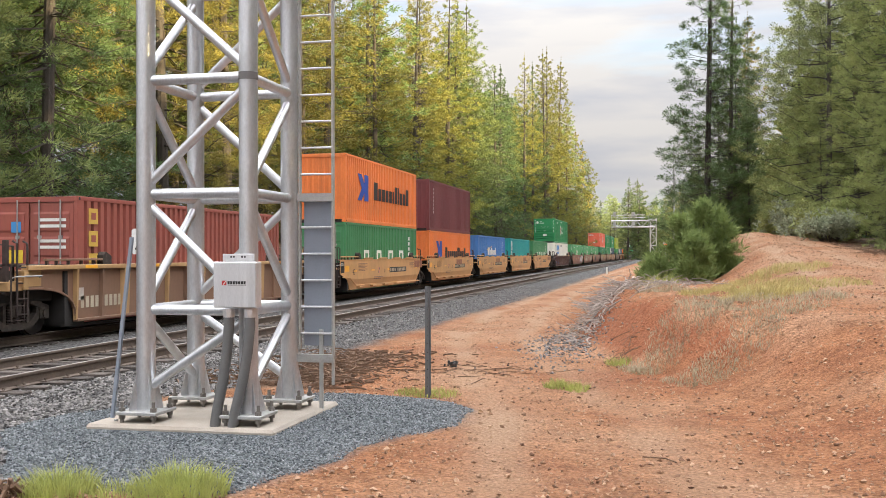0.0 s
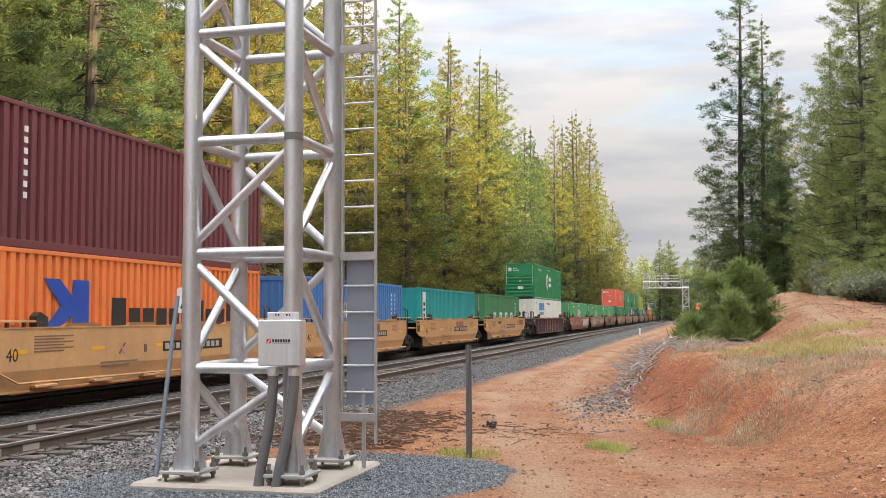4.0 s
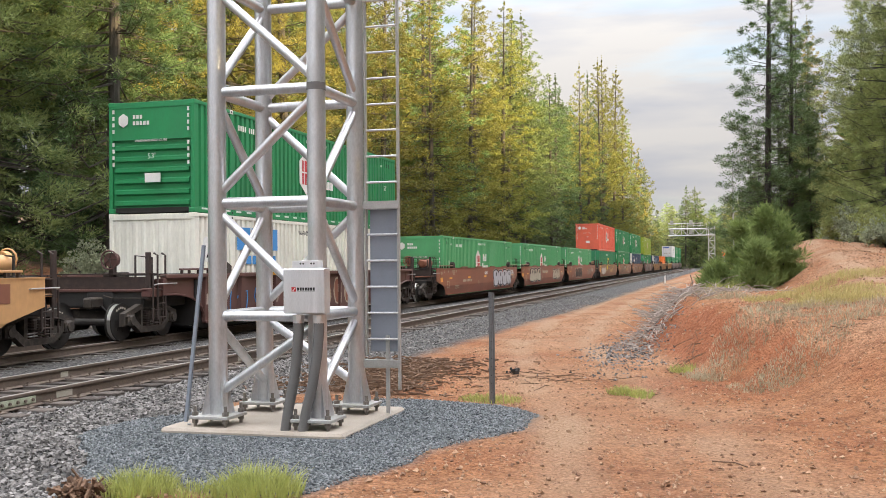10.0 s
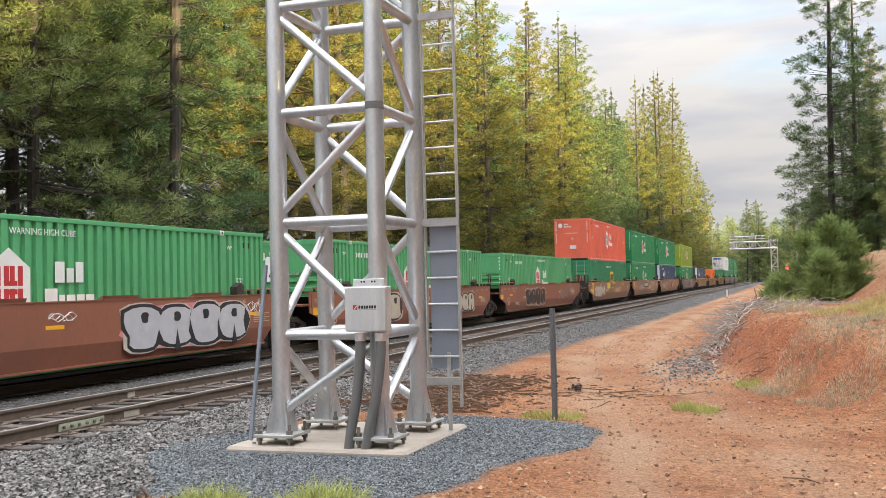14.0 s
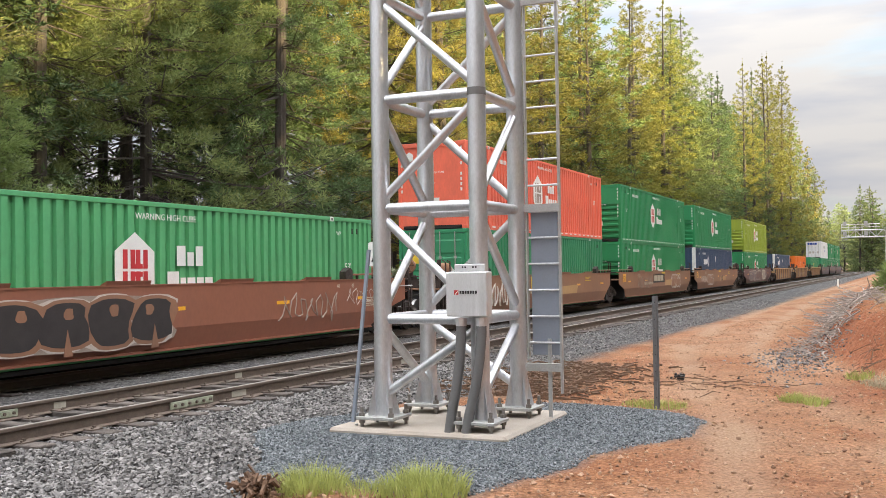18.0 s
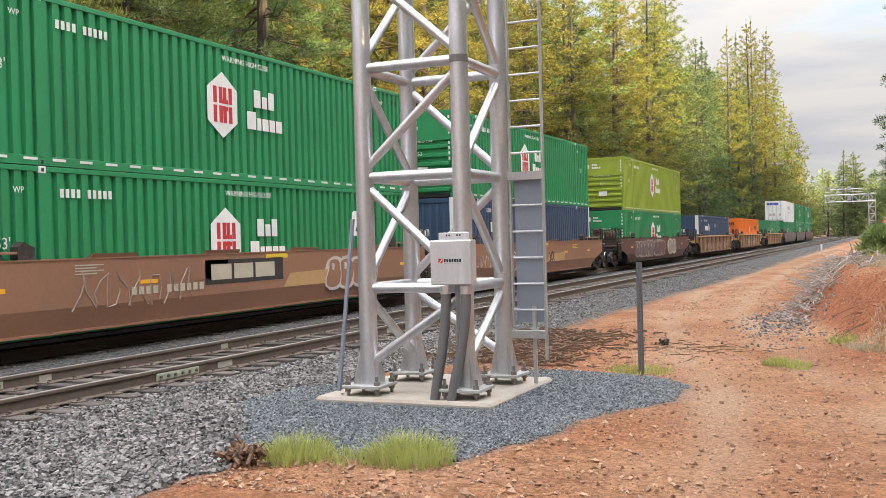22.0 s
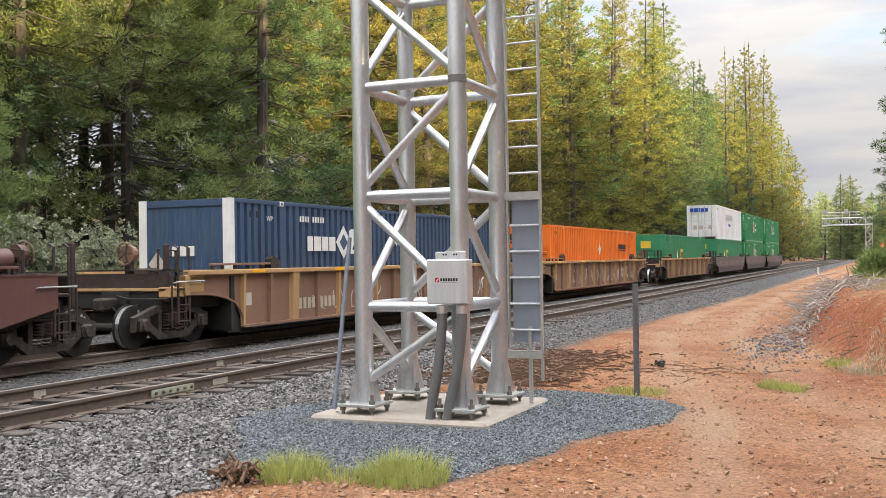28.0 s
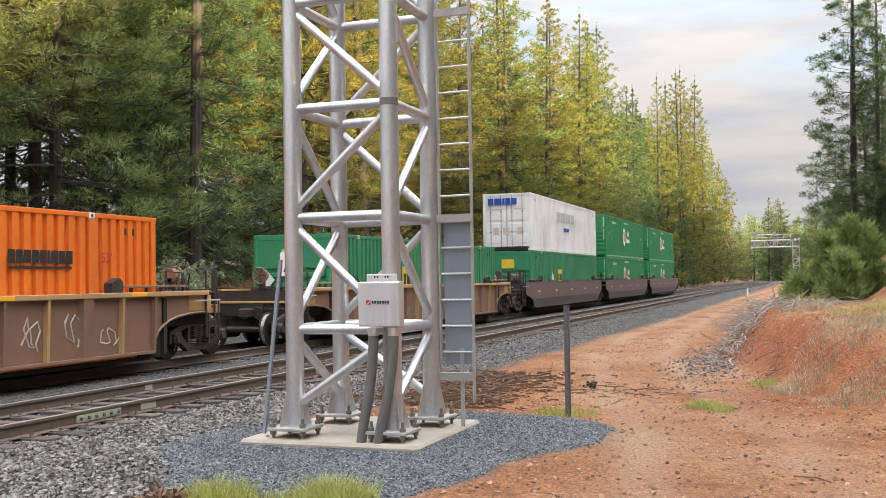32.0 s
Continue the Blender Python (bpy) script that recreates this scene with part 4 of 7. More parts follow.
y0 = 40.3
c = load(container("c_green_uasc", L40, y0, LOW, "green forty-foot container with wide-spaced white blocks, under an orange one", end="doors"), y0, L40, LOW)
for k in range(4):
    letter_block(c, -3.5 + k * 2.0, 1.10, 0.8, 0.62, "white", "c_green_uasc")
for k in range(5):
    side_bar(c, "check_block", 4.3, 4.6, 1.2 + k * 0.26, 1.37 + k * 0.26, "white")
c = load(container("c_orange", L40, y0, top(HIGH), "bright orange forty-foot container with a dark blue emblem and lettering blocks", end="vertical"), y0, L40, top(HIGH))
side_blob(c, "emblem", [(-4.4, 1.0), (-3.8, 1.55), (-4.4, 2.15), (-3.85, 2.15), (-3.4, 1.75), (-3.4, 2.15), (-2.8, 2.15), (-2.8, 1.0), (-3.4, 1.0), (-3.4, 1.35), (-3.85, 1.0)], "blue_mark", label="dark blue angular emblem")
word_bars(c, -1.9, 1.12, (0.58, 0.48, 0.5, 0.48, 0.5, 0.28, 0.46, 0.18, 0.5, 0.48, 0.5), 0.56, "black", 0.24, (0, 6, 7, 10))

y0 = 55.5
c = load(container("c_orange", L40, y0, LOW, "orange forty-foot container with black lettering blocks in a tan well car", end="vertical"), y0, L40, LOW)
side_blob(c, "emblem", [(-4.4, 1.25), (-3.8, 1.75), (-4.4, 2.3), (-3.85, 2.3), (-3.4, 1.95), (-3.4, 2.3), (-2.8, 2.3), (-2.8, 1.25), (-3.4, 1.25), (-3.4, 1.55), (-3.85, 1.25)], "blue_mark")
word_bars(c, -1.9, 1.22, (0.58, 0.48, 0.5, 0.48, 0.5, 0.28, 0.46, 0.18, 0.5, 0.48, 0.5), 0.5, "black", 0.26, (0, 6, 7, 10))
c = load(container("c_maroon", L40, y0, top(HIGH), "dark maroon forty-foot container with small white figures", end="vertical"), y0, L40, top(HIGH))
for k in range(7):
    side_bar(c, "number_bar", -L40 / 2 + 1.0, -L40 / 2 + 1.12, 2.3 - k * 0.22, 2.42 - k * 0.22, "white")

y0 = 70.7
c = load(container("c_blue", L40, y0, LOW, "bright blue forty-foot container with white lettering blocks and an orange swoosh", end="vertical"), y0, L40, LOW)
word_bars(c, -2.2, 1.47, (0.46, 0.14, 0.14, 0.34, 0.42, 0.36, 0.24, 0.32, 0.36), 0.38, "white", 0.26, (0, 1, 2, 4, 8))
side_blob(c, "swoosh", [(-2.6, 1.85), (-1.4, 2.0), (-0.3, 2.14), (-1.2, 1.97), (-2.0, 1.78)], "reflector")
for k in range(2):
    for j in range(8):
        side_bar(c, "number_bar", 4.4 + k * 0.5, 4.5 + k * 0.5, 2.35 - j * 0.2, 2.48 - j * 0.2, "white")
side_blob(c, "warning_triangle", [(4.75, 0.95), (5.2, 0.95), (4.98, 1.3)], "reflector")

y0 = 85.9
c = load(container("c_teal", L40, y0, LOW, "teal forty-foot container with a white upright name panel", end="vertical"), y0, L40, LOW)
side_bar(c, "name_panel", -L40 / 2 + 0.45, -L40 / 2 + 1.0, 0.95, 2.66, "white")
for k in range(5):
    side_bar(c, "name_block", -L40 / 2 + 0.58, -L40 / 2 + 0.86, 2.0 - k * 0.27, 2.16 - k * 0.27, "black", SIDE_X + 0.004)

y0 = 101.2
c = load(container("c_green_uasc", L40, y0, LOW, "green forty-foot container with wide-spaced white blocks alone in its well", end="doors"), y0, L40, LOW)
for k in range(4):
    letter_block(c, -3.5 + k * 2.0, 1.10, 0.8, 0.62, "white", "c_green_uasc")
for k in range(5):
    side_bar(c, "check_block", 4.3, 4.6, 1.2 + k * 0.26, 1.37 + k * 0.26, "white")

y0 = 121.0
c = load(container("c_white", L53, y0, LOW, "dirty white container with bright blue blocks", end="vertical"), y0, L53, LOW)
word_bars(c, -5.8, 1.95, (0.8, 0.8, 0.8), 0.62, "cyan_mark", 0.16)
word_bars(c, -5.65, 1.55, (0.3, 0.3, 0.3, 0.3, 0.3, 0.3), 0.24, "cyan_mark", 0.42)
text_part("warning", "WARNING HIGH CUBE", 0.2, M["black"], c, on_side(-0.6, 2.52))
c = load(container("c_hub", L53, y0, top(HIGH), "deep green container with a hexagon badge on a white one"), y0, L53, top(HIGH))
hub_marks(c, L53)

for y0, col in ((144.4, "c_hub_pale"), (164.15, "c_hub_pale"), (183.9, "c_hub_pale")):
    c = load(container(col, L53, y0, LOW, "pale green fifty-three-foot container with a hexagon badge, low in its well"), y0, L53, LOW)
    hub_marks(c, L53)

y0 = 206.6
c = load(container("c_emp", L53, y0, LOW, "dark green fifty-three-foot container with a yellow square sign", end="doors"), y0, L53, LOW)
side_bar(c, "yellow_sign", -0.05, 1.4, 1.2, 2.07, "yellow_mark")
word_bars(c, 0.12, 1.38, (0.3, 0.38, 0.26), 0.5, "black", 0.2, (), SIDE_X + 0.004)
text_part("warning", "WARNING HIGH CUBE", 0.2, M["white"], c, on_side(-0.6, 2.42))
text_part("size_figure", "53'", 0.26, M["white"], c, on_side(7.1, 1.3))
part("yellow_sign", Shape().box(-0.8, -0.2, -L53 / 2 - 0.012, -L53 / 2 - 0.006, 1.75, 2.25), M["yellow_mark"], c)
part("hazard_diamond", Shape().prism([(0.55, 1.75), (0.8, 1.5), (0.55, 1.25), (0.3, 1.5)], "y", -L53 / 2 - 0.012, -L53 / 2 - 0.006), M["white"], c)
c = load(container("c_coral", L53, y0, top(HIGH), "faded coral-red fifty-three-foot container with a white hexagon badge", end="plain"), y0, L53, top(HIGH))
hub_marks(c, L53, red=False)

for y0, lo_c, up_c in ((226.4, "c_hub", "c_hub"), (246.1, "c_navy", "c_hub"), (269.5, "c_hub", "c_lime")):
    navy = lo_c == "c_navy"
    c = load(container(lo_c, L53, y0, LOW, "navy blue fifty-three-foot container with white end posts and blocks" if navy else "deep green fifty-three-foot container under another", end="vertical" if navy else "ribs"), y0, L53, LOW)
    if navy:
        NAVY_FIRST = c
    else:
        hub_marks(c, L53)
    c = load(container(up_c, L53, y0, top(HIGH), "deep green fifty-three-foot container stacked on another" if up_c == "c_hub" else "lime green fifty-three-foot container stacked on a dark green one"), y0, L53, top(HIGH))
    hub_marks(c, L53)

y0 = 292.6
NAVY_SECOND = load(container("c_navy", L53, y0, LOW, "navy blue fifty-three-foot container with white corner posts, alone in its well", end="vertical"), y0, L53, LOW)
for c in (NAVY_FIRST, NAVY_SECOND):
    for y in (-8.1, 7.98):
        part("white_post", Shape().box(1.02, 1.244, y, y + 0.12, 0.0, HIGH), M["white"], c, "white corner post")
    for x in (-1.24, 1.03):
        part("white_post", Shape().box(x, x + 0.21, -8.115, -8.10, 0.0, HIGH), M["white"], c)
    word_bars(c, -4.95, 1.72, (0.26, 0.34, 0.3, 0.32), 0.36, "white", 0.14)
    side_blob(c, "badge", [(-3.55, 1.95), (-3.15, 2.38), (-2.75, 1.95), (-3.15, 1.52)], "white")
    side_blob(c, "badge_hollow", [(-3.36, 1.95), (-3.15, 2.17), (-2.94, 1.95), (-3.15, 1.73)], "c_navy", SIDE_X + 0.004)
    side_blob(c, "hazard_diamond", [(-0.25, 2.12), (-0.02, 2.38), (0.21, 2.12), (-0.02, 1.86)], "white")
    number_bars(c, -5.3, -4.1, 2.42, 0.14, "white")
    text_part("wp_mark", "WP", 0.17, M["white"], c, on_side(-6.6, 2.45))
    for k in range(4):
        part("brand_bar", Shape().box(-0.55 + k * 0.22, -0.39 + k * 0.22, -8.118, -8.105, 1.62, 1.84), M["white"], c)
    part("hazard_diamond", Shape().prism([(-0.75, 1.72), (-0.52, 1.45), (-0.75, 1.18), (-0.98, 1.45)], "y", -8.118, -8.105), M["spray"], c)

y0 = 315.4
c = load(container("c_schneider", L53, y0, LOW, "vivid orange fifty-three-foot container with black lettering blocks"), y0, L53, LOW)
word_bars(c, 3.9, 1.88, (0.16, 0.16, 0.17, 0.17, 0.16, 0.07, 0.17, 0.16, 0.17), 0.24, "black", 0.12)
side_bar(c, "underline", 3.9, 5.5, 1.78, 1.83, "black")
side_blob(c, "hazard_diamond", [(-0.25, 1.85), (0.0, 2.15), (0.25, 1.85), (0.0, 1.55)], "white")
text_part("size_figure", "53'", 0.28, M["red_mark"], c, on_side(6.5, 2.0))
for k in range(9):
    part("brand_bar", Shape().box(-0.78 + k * 0.18, -0.65 + k * 0.18, -L53 / 2 - 0.012, -L53 / 2 - 0.006, 2.25, 2.5), M["black"], c)
part("underline", Shape().box(-0.78, 0.8, -L53 / 2 - 0.012, -L53 / 2 - 0.006, 2.12, 2.18), M["black"], c)
part("hazard_diamond", Shape().prism([(-0.9, 1.55), (-0.65, 1.3), (-0.9, 1.05), (-1.15, 1.3)], "y", -L53 / 2 - 0.07, -L53 / 2 - 0.06), M["grey_mark"], c)

for y0 in (339.8, 362.2):
    c = load(container("c_emp", L53, y0, LOW, "dark green container with a yellow square sign, alone in its well" if y0 < 350 else "dark green fifty-three-foot container under a white one"), y0, L53, LOW)
    side_bar(c, "yellow_sign", -2.6, -1.6, 1.15, 1.95, "yellow_mark")
    word_bars(c, -2.5, 1.35, (0.22, 0.26, 0.2), 0.36, "black", 0.2, (), SIDE_X + 0.004)
    side_blob(c, "hazard_diamond", [(-4.0, 1.5), (-3.75, 1.85), (-3.5, 1.5), (-3.75, 1.15)], "white")
    part("yellow_sign", Shape().box(-0.3, 0.35, -L53 / 2 - 0.012, -L53 / 2 - 0.006, 2.0, 2.45), M["yellow_mark"], c)
    part("hazard_diamond", Shape().prism([(-0.8, 1.85), (-0.52, 1.55), (-0.8, 1.25), (-1.08, 1.55)], "y", -L53 / 2 - 0.06, -L53 / 2 - 0.05), M["white"], c)
    text_part("size_figure", "53'", 0.26, M["white"], c, on_front(0.15, 1.4, L53))
c = load(container("c_swift", L53, 362.2, top(HIGH), "white fifty-three-foot container with blue lettering blocks on a green one", end="doors"), 362.2, L53, top(HIGH))
word_bars(c, -2.5, 1.72, (0.8, 0.95, 0.3, 0.75, 0.75), 0.5, "grey_mark", 0.3)
word_bars(c, -1.0, 1.2, (0.2, 0.2, 0.2, 0.2, 0.2, 0.2), 0.2, "blue_mark", 0.15)
for k, w in enumerate((0.3, 0.38, 0.12, 0.26, 0.28)):
    x0 = -0.95 + (0, 0.34, 0.76, 0.92, 1.22)[k]
    part("brand_bar", Shape().box(x0, x0 + w, -L53 / 2 - 0.07, -L53 / 2 - 0.06, 2.3, 2.62), M["blue_mark"], c)
for x in (-0.7, -0.2, 0.55):
    part("notice_plate", Shape().box(x, x + 0.3, -L53 / 2 - 0.012, -L53 / 2 - 0.006, 0.8, 1.15), M["spray"], c)
for y0 in (381.9, 401.6):
    for z in (LOW, top(HIGH)):
        c = load(container("c_hub", L53, y0, z, "deep green fifty-three-foot container near the end of the train"), y0, L53, z)
        hub_marks(c, L53)


# ---- well cars ----
WHEEL_R = 0.42
WHEELS = []


def truck_meshes():
    side = Shape().prism([(-1.12, 0.62), (-0.95, 0.67), (-0.45, 0.82), (0.45, 0.82), (0.95, 0.67), (1.12, 0.62), (1.12, 0.54), (0.9, 0.56), (0.42, 0.70), (-0.42, 0.70), (-0.9, 0.56), (-1.12, 0.54)], "x", -0.07, 0.07)
    side.prism([(-0.98, 0.53), (-0.84, 0.60), (-0.40, 0.29), (0.40, 0.29), (0.84, 0.60), (0.98, 0.53), (0.46, 0.16), (-0.46, 0.16)], "x", -0.075, 0.075)
    for q in (-1, 1):
        side.prism([(q * 0.34, 0.22), (q * 0.44, 0.22), (q * 0.44, 0.76), (q * 0.34, 0.76)], "x", -0.06, 0.06)
        side.prism([(q * 1.06, 0.36), (q * 1.13, 0.34), (q * 1.13, 0.60), (q * 1.06, 0.60)], "x", -0.06, 0.06)
        side.prism([(q * 0.68, 0.40), (q * 0.75, 0.38), (q * 0.75, 0.60), (q * 0.68, 0.60)], "x", -0.06, 0.06)
    spring = Shape()
    for k in range(3):
        for j in range(7):
            spring.tube((0.02, -0.21 + k * 0.21, 0.295 + j * 0.056), (0.02, -0.21 + k * 0.21, 0.322 + j * 0.056), 0.088, n=12)
    bearing = Shape().box(-0.09, 0.09, -0.13, 0.13, -0.13, 0.13, 0.04).tube((-0.1, 0, 0), (0.12, 0, 0), 0.1, n=12)
    bolster = Shape().box(-1.1, 1.1, -0.2, 0.2, 0.42, 0.68, 0.03)
    ws = Shape().tube((-1.0, 0, 0), (1.0, 0, 0), 0.08, n=10)
    for s in (-1, 1):
        ws.tube((s * 0.73, 0, 0), (s * 0.87, 0, 0), WHEEL_R, n=28).tube((s * 0.72, 0, 0), (s * 0.745, 0, 0), WHEEL_R + 0.028, n=28)
        for k in range(6):
            a = k * math.pi / 3
            ws.tube((s * 0.875, 0.2 * math.cos(a), 0.2 * math.sin(a)), (s * 0.885, 0.2 * math.cos(a), 0.2 * math.sin(a)), 0.05, n=8)
    tread = Shape().tube((-0.045, 0, 0), (0.045, 0, 0), WHEEL_R + 0.003, n=28, cap=False)
    chalk = Shape()
    for k in range(5):
        a = 0.3 + k * 0.25
        chalk.tube((0.872, 0.33 * math.cos(a), 0.33 * math.sin(a)), (0.876, 0.33 * math.cos(a), 0.33 * math.sin(a)), 0.03, n=6)
    return {"side_frame": side.mesh("side_frame", M["truck"]), "spring": spring.mesh("spring", M["iron"]), "bearing": bearing.mesh("bearing", M["truck"]),
            "bolster": bolster.mesh("bolster", M["truck"]), "wheelset": ws.mesh("wheelset", M["wheel"]), "tread": tread.mesh("tread", M["tread"]), "chalk": chalk.mesh("chalk_mark", M["mark"])}


TM = truck_meshes()


def truck(car, y):
    for s in (-1, 1):
        fr = part("side_frame", TM["side_frame"], None, car)
        fr.matrix_basis = pose(s * 1.03, y, 0)
        part("spring", TM["spring"], None, fr)
        for w in (-0.89, 0.89):
            b = part("bearing", TM["bearing"], None, fr)
            b.matrix_basis = pose(s * 0.04, w, 0.46)
    part("bolster", TM["bolster"], None, car).matrix_basis = pose(0, y, 0)
    for w in (-0.89, 0.89):
        ws = part("wheelset", TM["wheelset"], None, car, "dark steel wheels on an axle")
        ws.matrix_basis = pose(0, y + w, WHEEL_R)
        for s in (-1, 1):
            part("tread", TM["tread"], None, ws, "bright worn tread").matrix_basis = pose(s * 0.805, 0, 0)
        part("chalk_mark", TM["chalk"], None, ws)
        WHEELS.append((ws, y + w))


HALF = 1.42                        # outer face of the side sill
SILL_TOP, CREASE, SILL_BOT = 1.47, 0.66, 0.27


def sill_plate(a, b, cut_a, cut_b, s):
    """The side sheet of a well: upright above a crease, drawn in below it, cut away over the trucks."""
    sh = Shape()
    for x0, x1, dx in ((HALF, HALF, 0.0), (HALF - 0.03, HALF - 0.03, 0.0)):
        xo, xi = x0 * s, (x1 - 0.10) * s
        pts = [(xo, a, SILL_TOP), (xo, b, SILL_TOP), (xo, b, 0.92), (xo, b - cut_b * 0.62, CREASE), (xo, a + cut_a * 0.62, CREASE), (xo, a, 0.92), (xi, b - cut_b, SILL_BOT), (xi, a + cut_a, SILL_BOT)]
        sh.add(pts, [(0, 1, 2, 3, 4, 5), (4, 3, 6, 7)])
    k = len(sh.v) - 8
    ring = [0, 1, 2, 3, 6, 7, 4, 5]
    sh.add([], [])
    for p, q in zip(ring, ring[1:] + ring[:1]):
        sh.f.append((p, q, q + 8, p + 8))
    return sh


def well_car(lead, length, style, color, label, ends, over):
    """A well car unit under a container that leads at `lead`; over: how far the sills go past the container at either end."""
    mid = lead + length / 2
    car = thing("well_car", pose(FAR, mid, 0), label, "railway car", "well cars of the train")
    a, b = -length / 2 - over[0], length / 2 + over[1]
    ca, cb = over[0] + 0.25, max(over[1] + 0.25, 0.6)
    m = M[color]
    for s in (1, -1):
        if style == "smooth":
            side = part("side_sill", sill_plate(a, b, ca, cb, s), m, car)
            x0, x1 = sorted((s * (HALF - 0.16), s * (HALF + 0.015)))
            part("top_flange", Shape().box(x0, x1, a, b, SILL_TOP, SILL_TOP + 0.025), m, side)
            x0, x1 = sorted((s * (HALF - 0.17), s * (HALF - 0.06)))
            part("bottom_flange", Shape().box(x0, x1, a + ca, b - cb, SILL_BOT - 0.04, SILL_BOT), m, side)
            if s > 0:
                for k in range(4):
                    y = -length * 0.32 + k * length * 0.2
                    part("guide_flange", Shape().prism([(HALF - 0.14, SILL_TOP + 0.025), (HALF + 0.0, SILL_TOP + 0.025), (HALF + 0.03, SILL_TOP + 0.10), (HALF + 0.01, SILL_TOP + 0.10)], "y", y, y + 1.15), m, side)
        else:
            xp = HALF - 0.11
            x0, x1 = sorted((s * (xp - 0.03), s * xp))
            arch = [(math.sin(q * math.pi / 14) ** 0.75, SILL_BOT + 0.75 * max(0.0, math.cos(q * math.pi / 14)) ** 0.75) for q in range(8)]
            body = Shape().prism([(a, SILL_TOP - 0.06), (b, SILL_TOP - 0.06)] + [(b - cb * u, z) for u, z in arch] + [(a + ca * u, z) for u, z in reversed(arch)], "x", x0, x1)
            side = part("side_sill", body, m, car)
            rail_m = M["chord"] if color == "rib_brown" else m
            x0, x1 = sorted((s * (HALF - 0.15), s * (HALF + 0.015)))
            part("top_chord", Shape().box(x0, x1, a, b, SILL_TOP - 0.07, SILL_TOP + 0.03, 0.01), rail_m, side, "worn tan top chord" if color == "rib_brown" else "")
            x0, x1 = sorted((s * (HALF - 0.15), s * (HALF - 0.02)))
            part("bottom_chord", Shape().box(x0, x1, a + ca, b - cb, SILL_BOT - 0.04, SILL_BOT + 0.02, 0.005), m, side)
            part("arch_rim", Shape().pipe([(s * (HALF - 0.07), a + ca * u, z) for u, z in reversed(arch)], 0.03, n=5), m, side)
            part("arch_rim", Shape().pipe([(s * (HALF - 0.07), b - cb * u, z) for u, z in arch], 0.03, n=5), m, side)
            n = round((b - a - ca - cb) / 1.04)
            for k in range(n + 1):
                y = a + ca + (b - a - ca - cb) * k / n
                wide = 0.13 if k in (2, n - 2) else 0.035
                x0, x1 = sorted((s * xp, s * (HALF - 0.005)))
                rib = Shape().add([(s * xp, y - wide * 1.3, SILL_TOP - 0.07), (s * xp, y + wide * 1.3, SILL_TOP - 0.07), (s * HALF, y + wide, SILL_TOP - 0.07), (s * HALF, y - wide, SILL_TOP - 0.07),
                                   (s * xp, y - wide * 1.3, SILL_BOT), (s * xp, y + wide * 1.3, SILL_BOT), (s * (HALF - 0.04), y + wide, SILL_BOT), (s * (HALF - 0.04), y - wide, SILL_BOT)],
                                  [(0, 1, 2, 3), (4, 7, 6, 5), (0, 3, 7, 4), (3, 2, 6, 7), (2, 1, 5, 6), (1, 0, 4, 5)])
                part("rib", rib, rail_m if k % 2 == 0 else m, side)
        if s > 0:
            nb = 5
            for k in range(nb):
                y = -length / 2 + 0.5 + (length - 1.6) * k / (nb - 1)
                zz = 0.98 if style == "smooth" else SILL_TOP - 0.055
                xx = HALF if style == "smooth" else HALF + 0.015
                part("reflector", Shape().box(xx, xx + 0.004, y, y + 0.5, zz, zz + 0.075), M["reflector"], side)
    part("well_floor", Shape().box(-HALF + 0.18, HALF - 0.18, a + ca, b - cb, 0.10, 0.165), M["under"], car)
    for e in (0, 1):
        d = -1 if e == 0 else 1
        y_con, y_in = (-length / 2, a) if e == 0 else (length / 2, b)
        r = 0.55 if ends[e] else 0.25
        y_out = y_in + d * r
        lo, hi = min(y_con, y_out), max(y_con, y_out)
        deck_m = M["chord"] if color == "rib_brown" else m
        part("end_deck", Shape().box(-1.28, 1.28, lo + (0.12 if e else 0), hi - (0 if e else 0.12), 1.10, 1.16, 0.01), deck_m, car)
        if style == "ribbed":
            part("platform_beam", Shape().box(1.10, 1.36, *sorted((y_in - d * 0.02, y_out)), 0.98, 1.18, 0.015), deck_m, car, "worn tan end platform beam" if color == "rib_brown" else "")
            part("platform_post", Shape().box(1.18, HALF - 0.005, *sorted((y_in - d * 0.05, y_in + d * 0.10)), 1.0, SILL_TOP - 0.07, 0.01), deck_m, car)
            part("end_patch", Shape().box(HALF - 0.109, HALF - 0.104, *sorted((y_in - d * 0.02, y_in - d * 0.62)), 1.06, SILL_TOP - 0.08), deck_m, car)
        part("draft_sill", Shape().box(-0.35, 0.35, lo, hi, 0.66, 1.10, 0.03), M["under"], car)
        part("bulkhead", Shape().box(-HALF + 0.06, HALF - 0.06, *sorted((y_con + d * 0.08, y_con + d * 0.2)), 0.2, 1.36), M["under"], car)
        yy = y_in + d * 0.12
        hoop = Shape()
        for q in (-0.17, 0.17):
            hoop.pipe([(HALF - 0.04, yy + q, 0.45), (HALF - 0.04, yy + q, 1.95), (HALF - 0.14, yy + q, 2.0)], 0.024, n=6)
        lad = ends[e] or e == 1
        if lad:
            part("end_ladder", hoop, M["iron"], car, "dark iron grab irons")
        for zz in (0.5, 0.82, 1.14, 1.46) if lad else ():
            part("ladder_rung", Shape().tube((HALF - 0.04, yy - 0.17, zz), (HALF - 0.04, yy + 0.17, zz), 0.017, n=6), M["iron"], car)
        part("walkway", Shape().box(0.35, 1.3, *sorted((y_con + d * 0.1, y_in - d * 0.05)), SILL_TOP + 0.0, SILL_TOP + 0.04, 0.005), M["under"], car, "dark grating walkway")
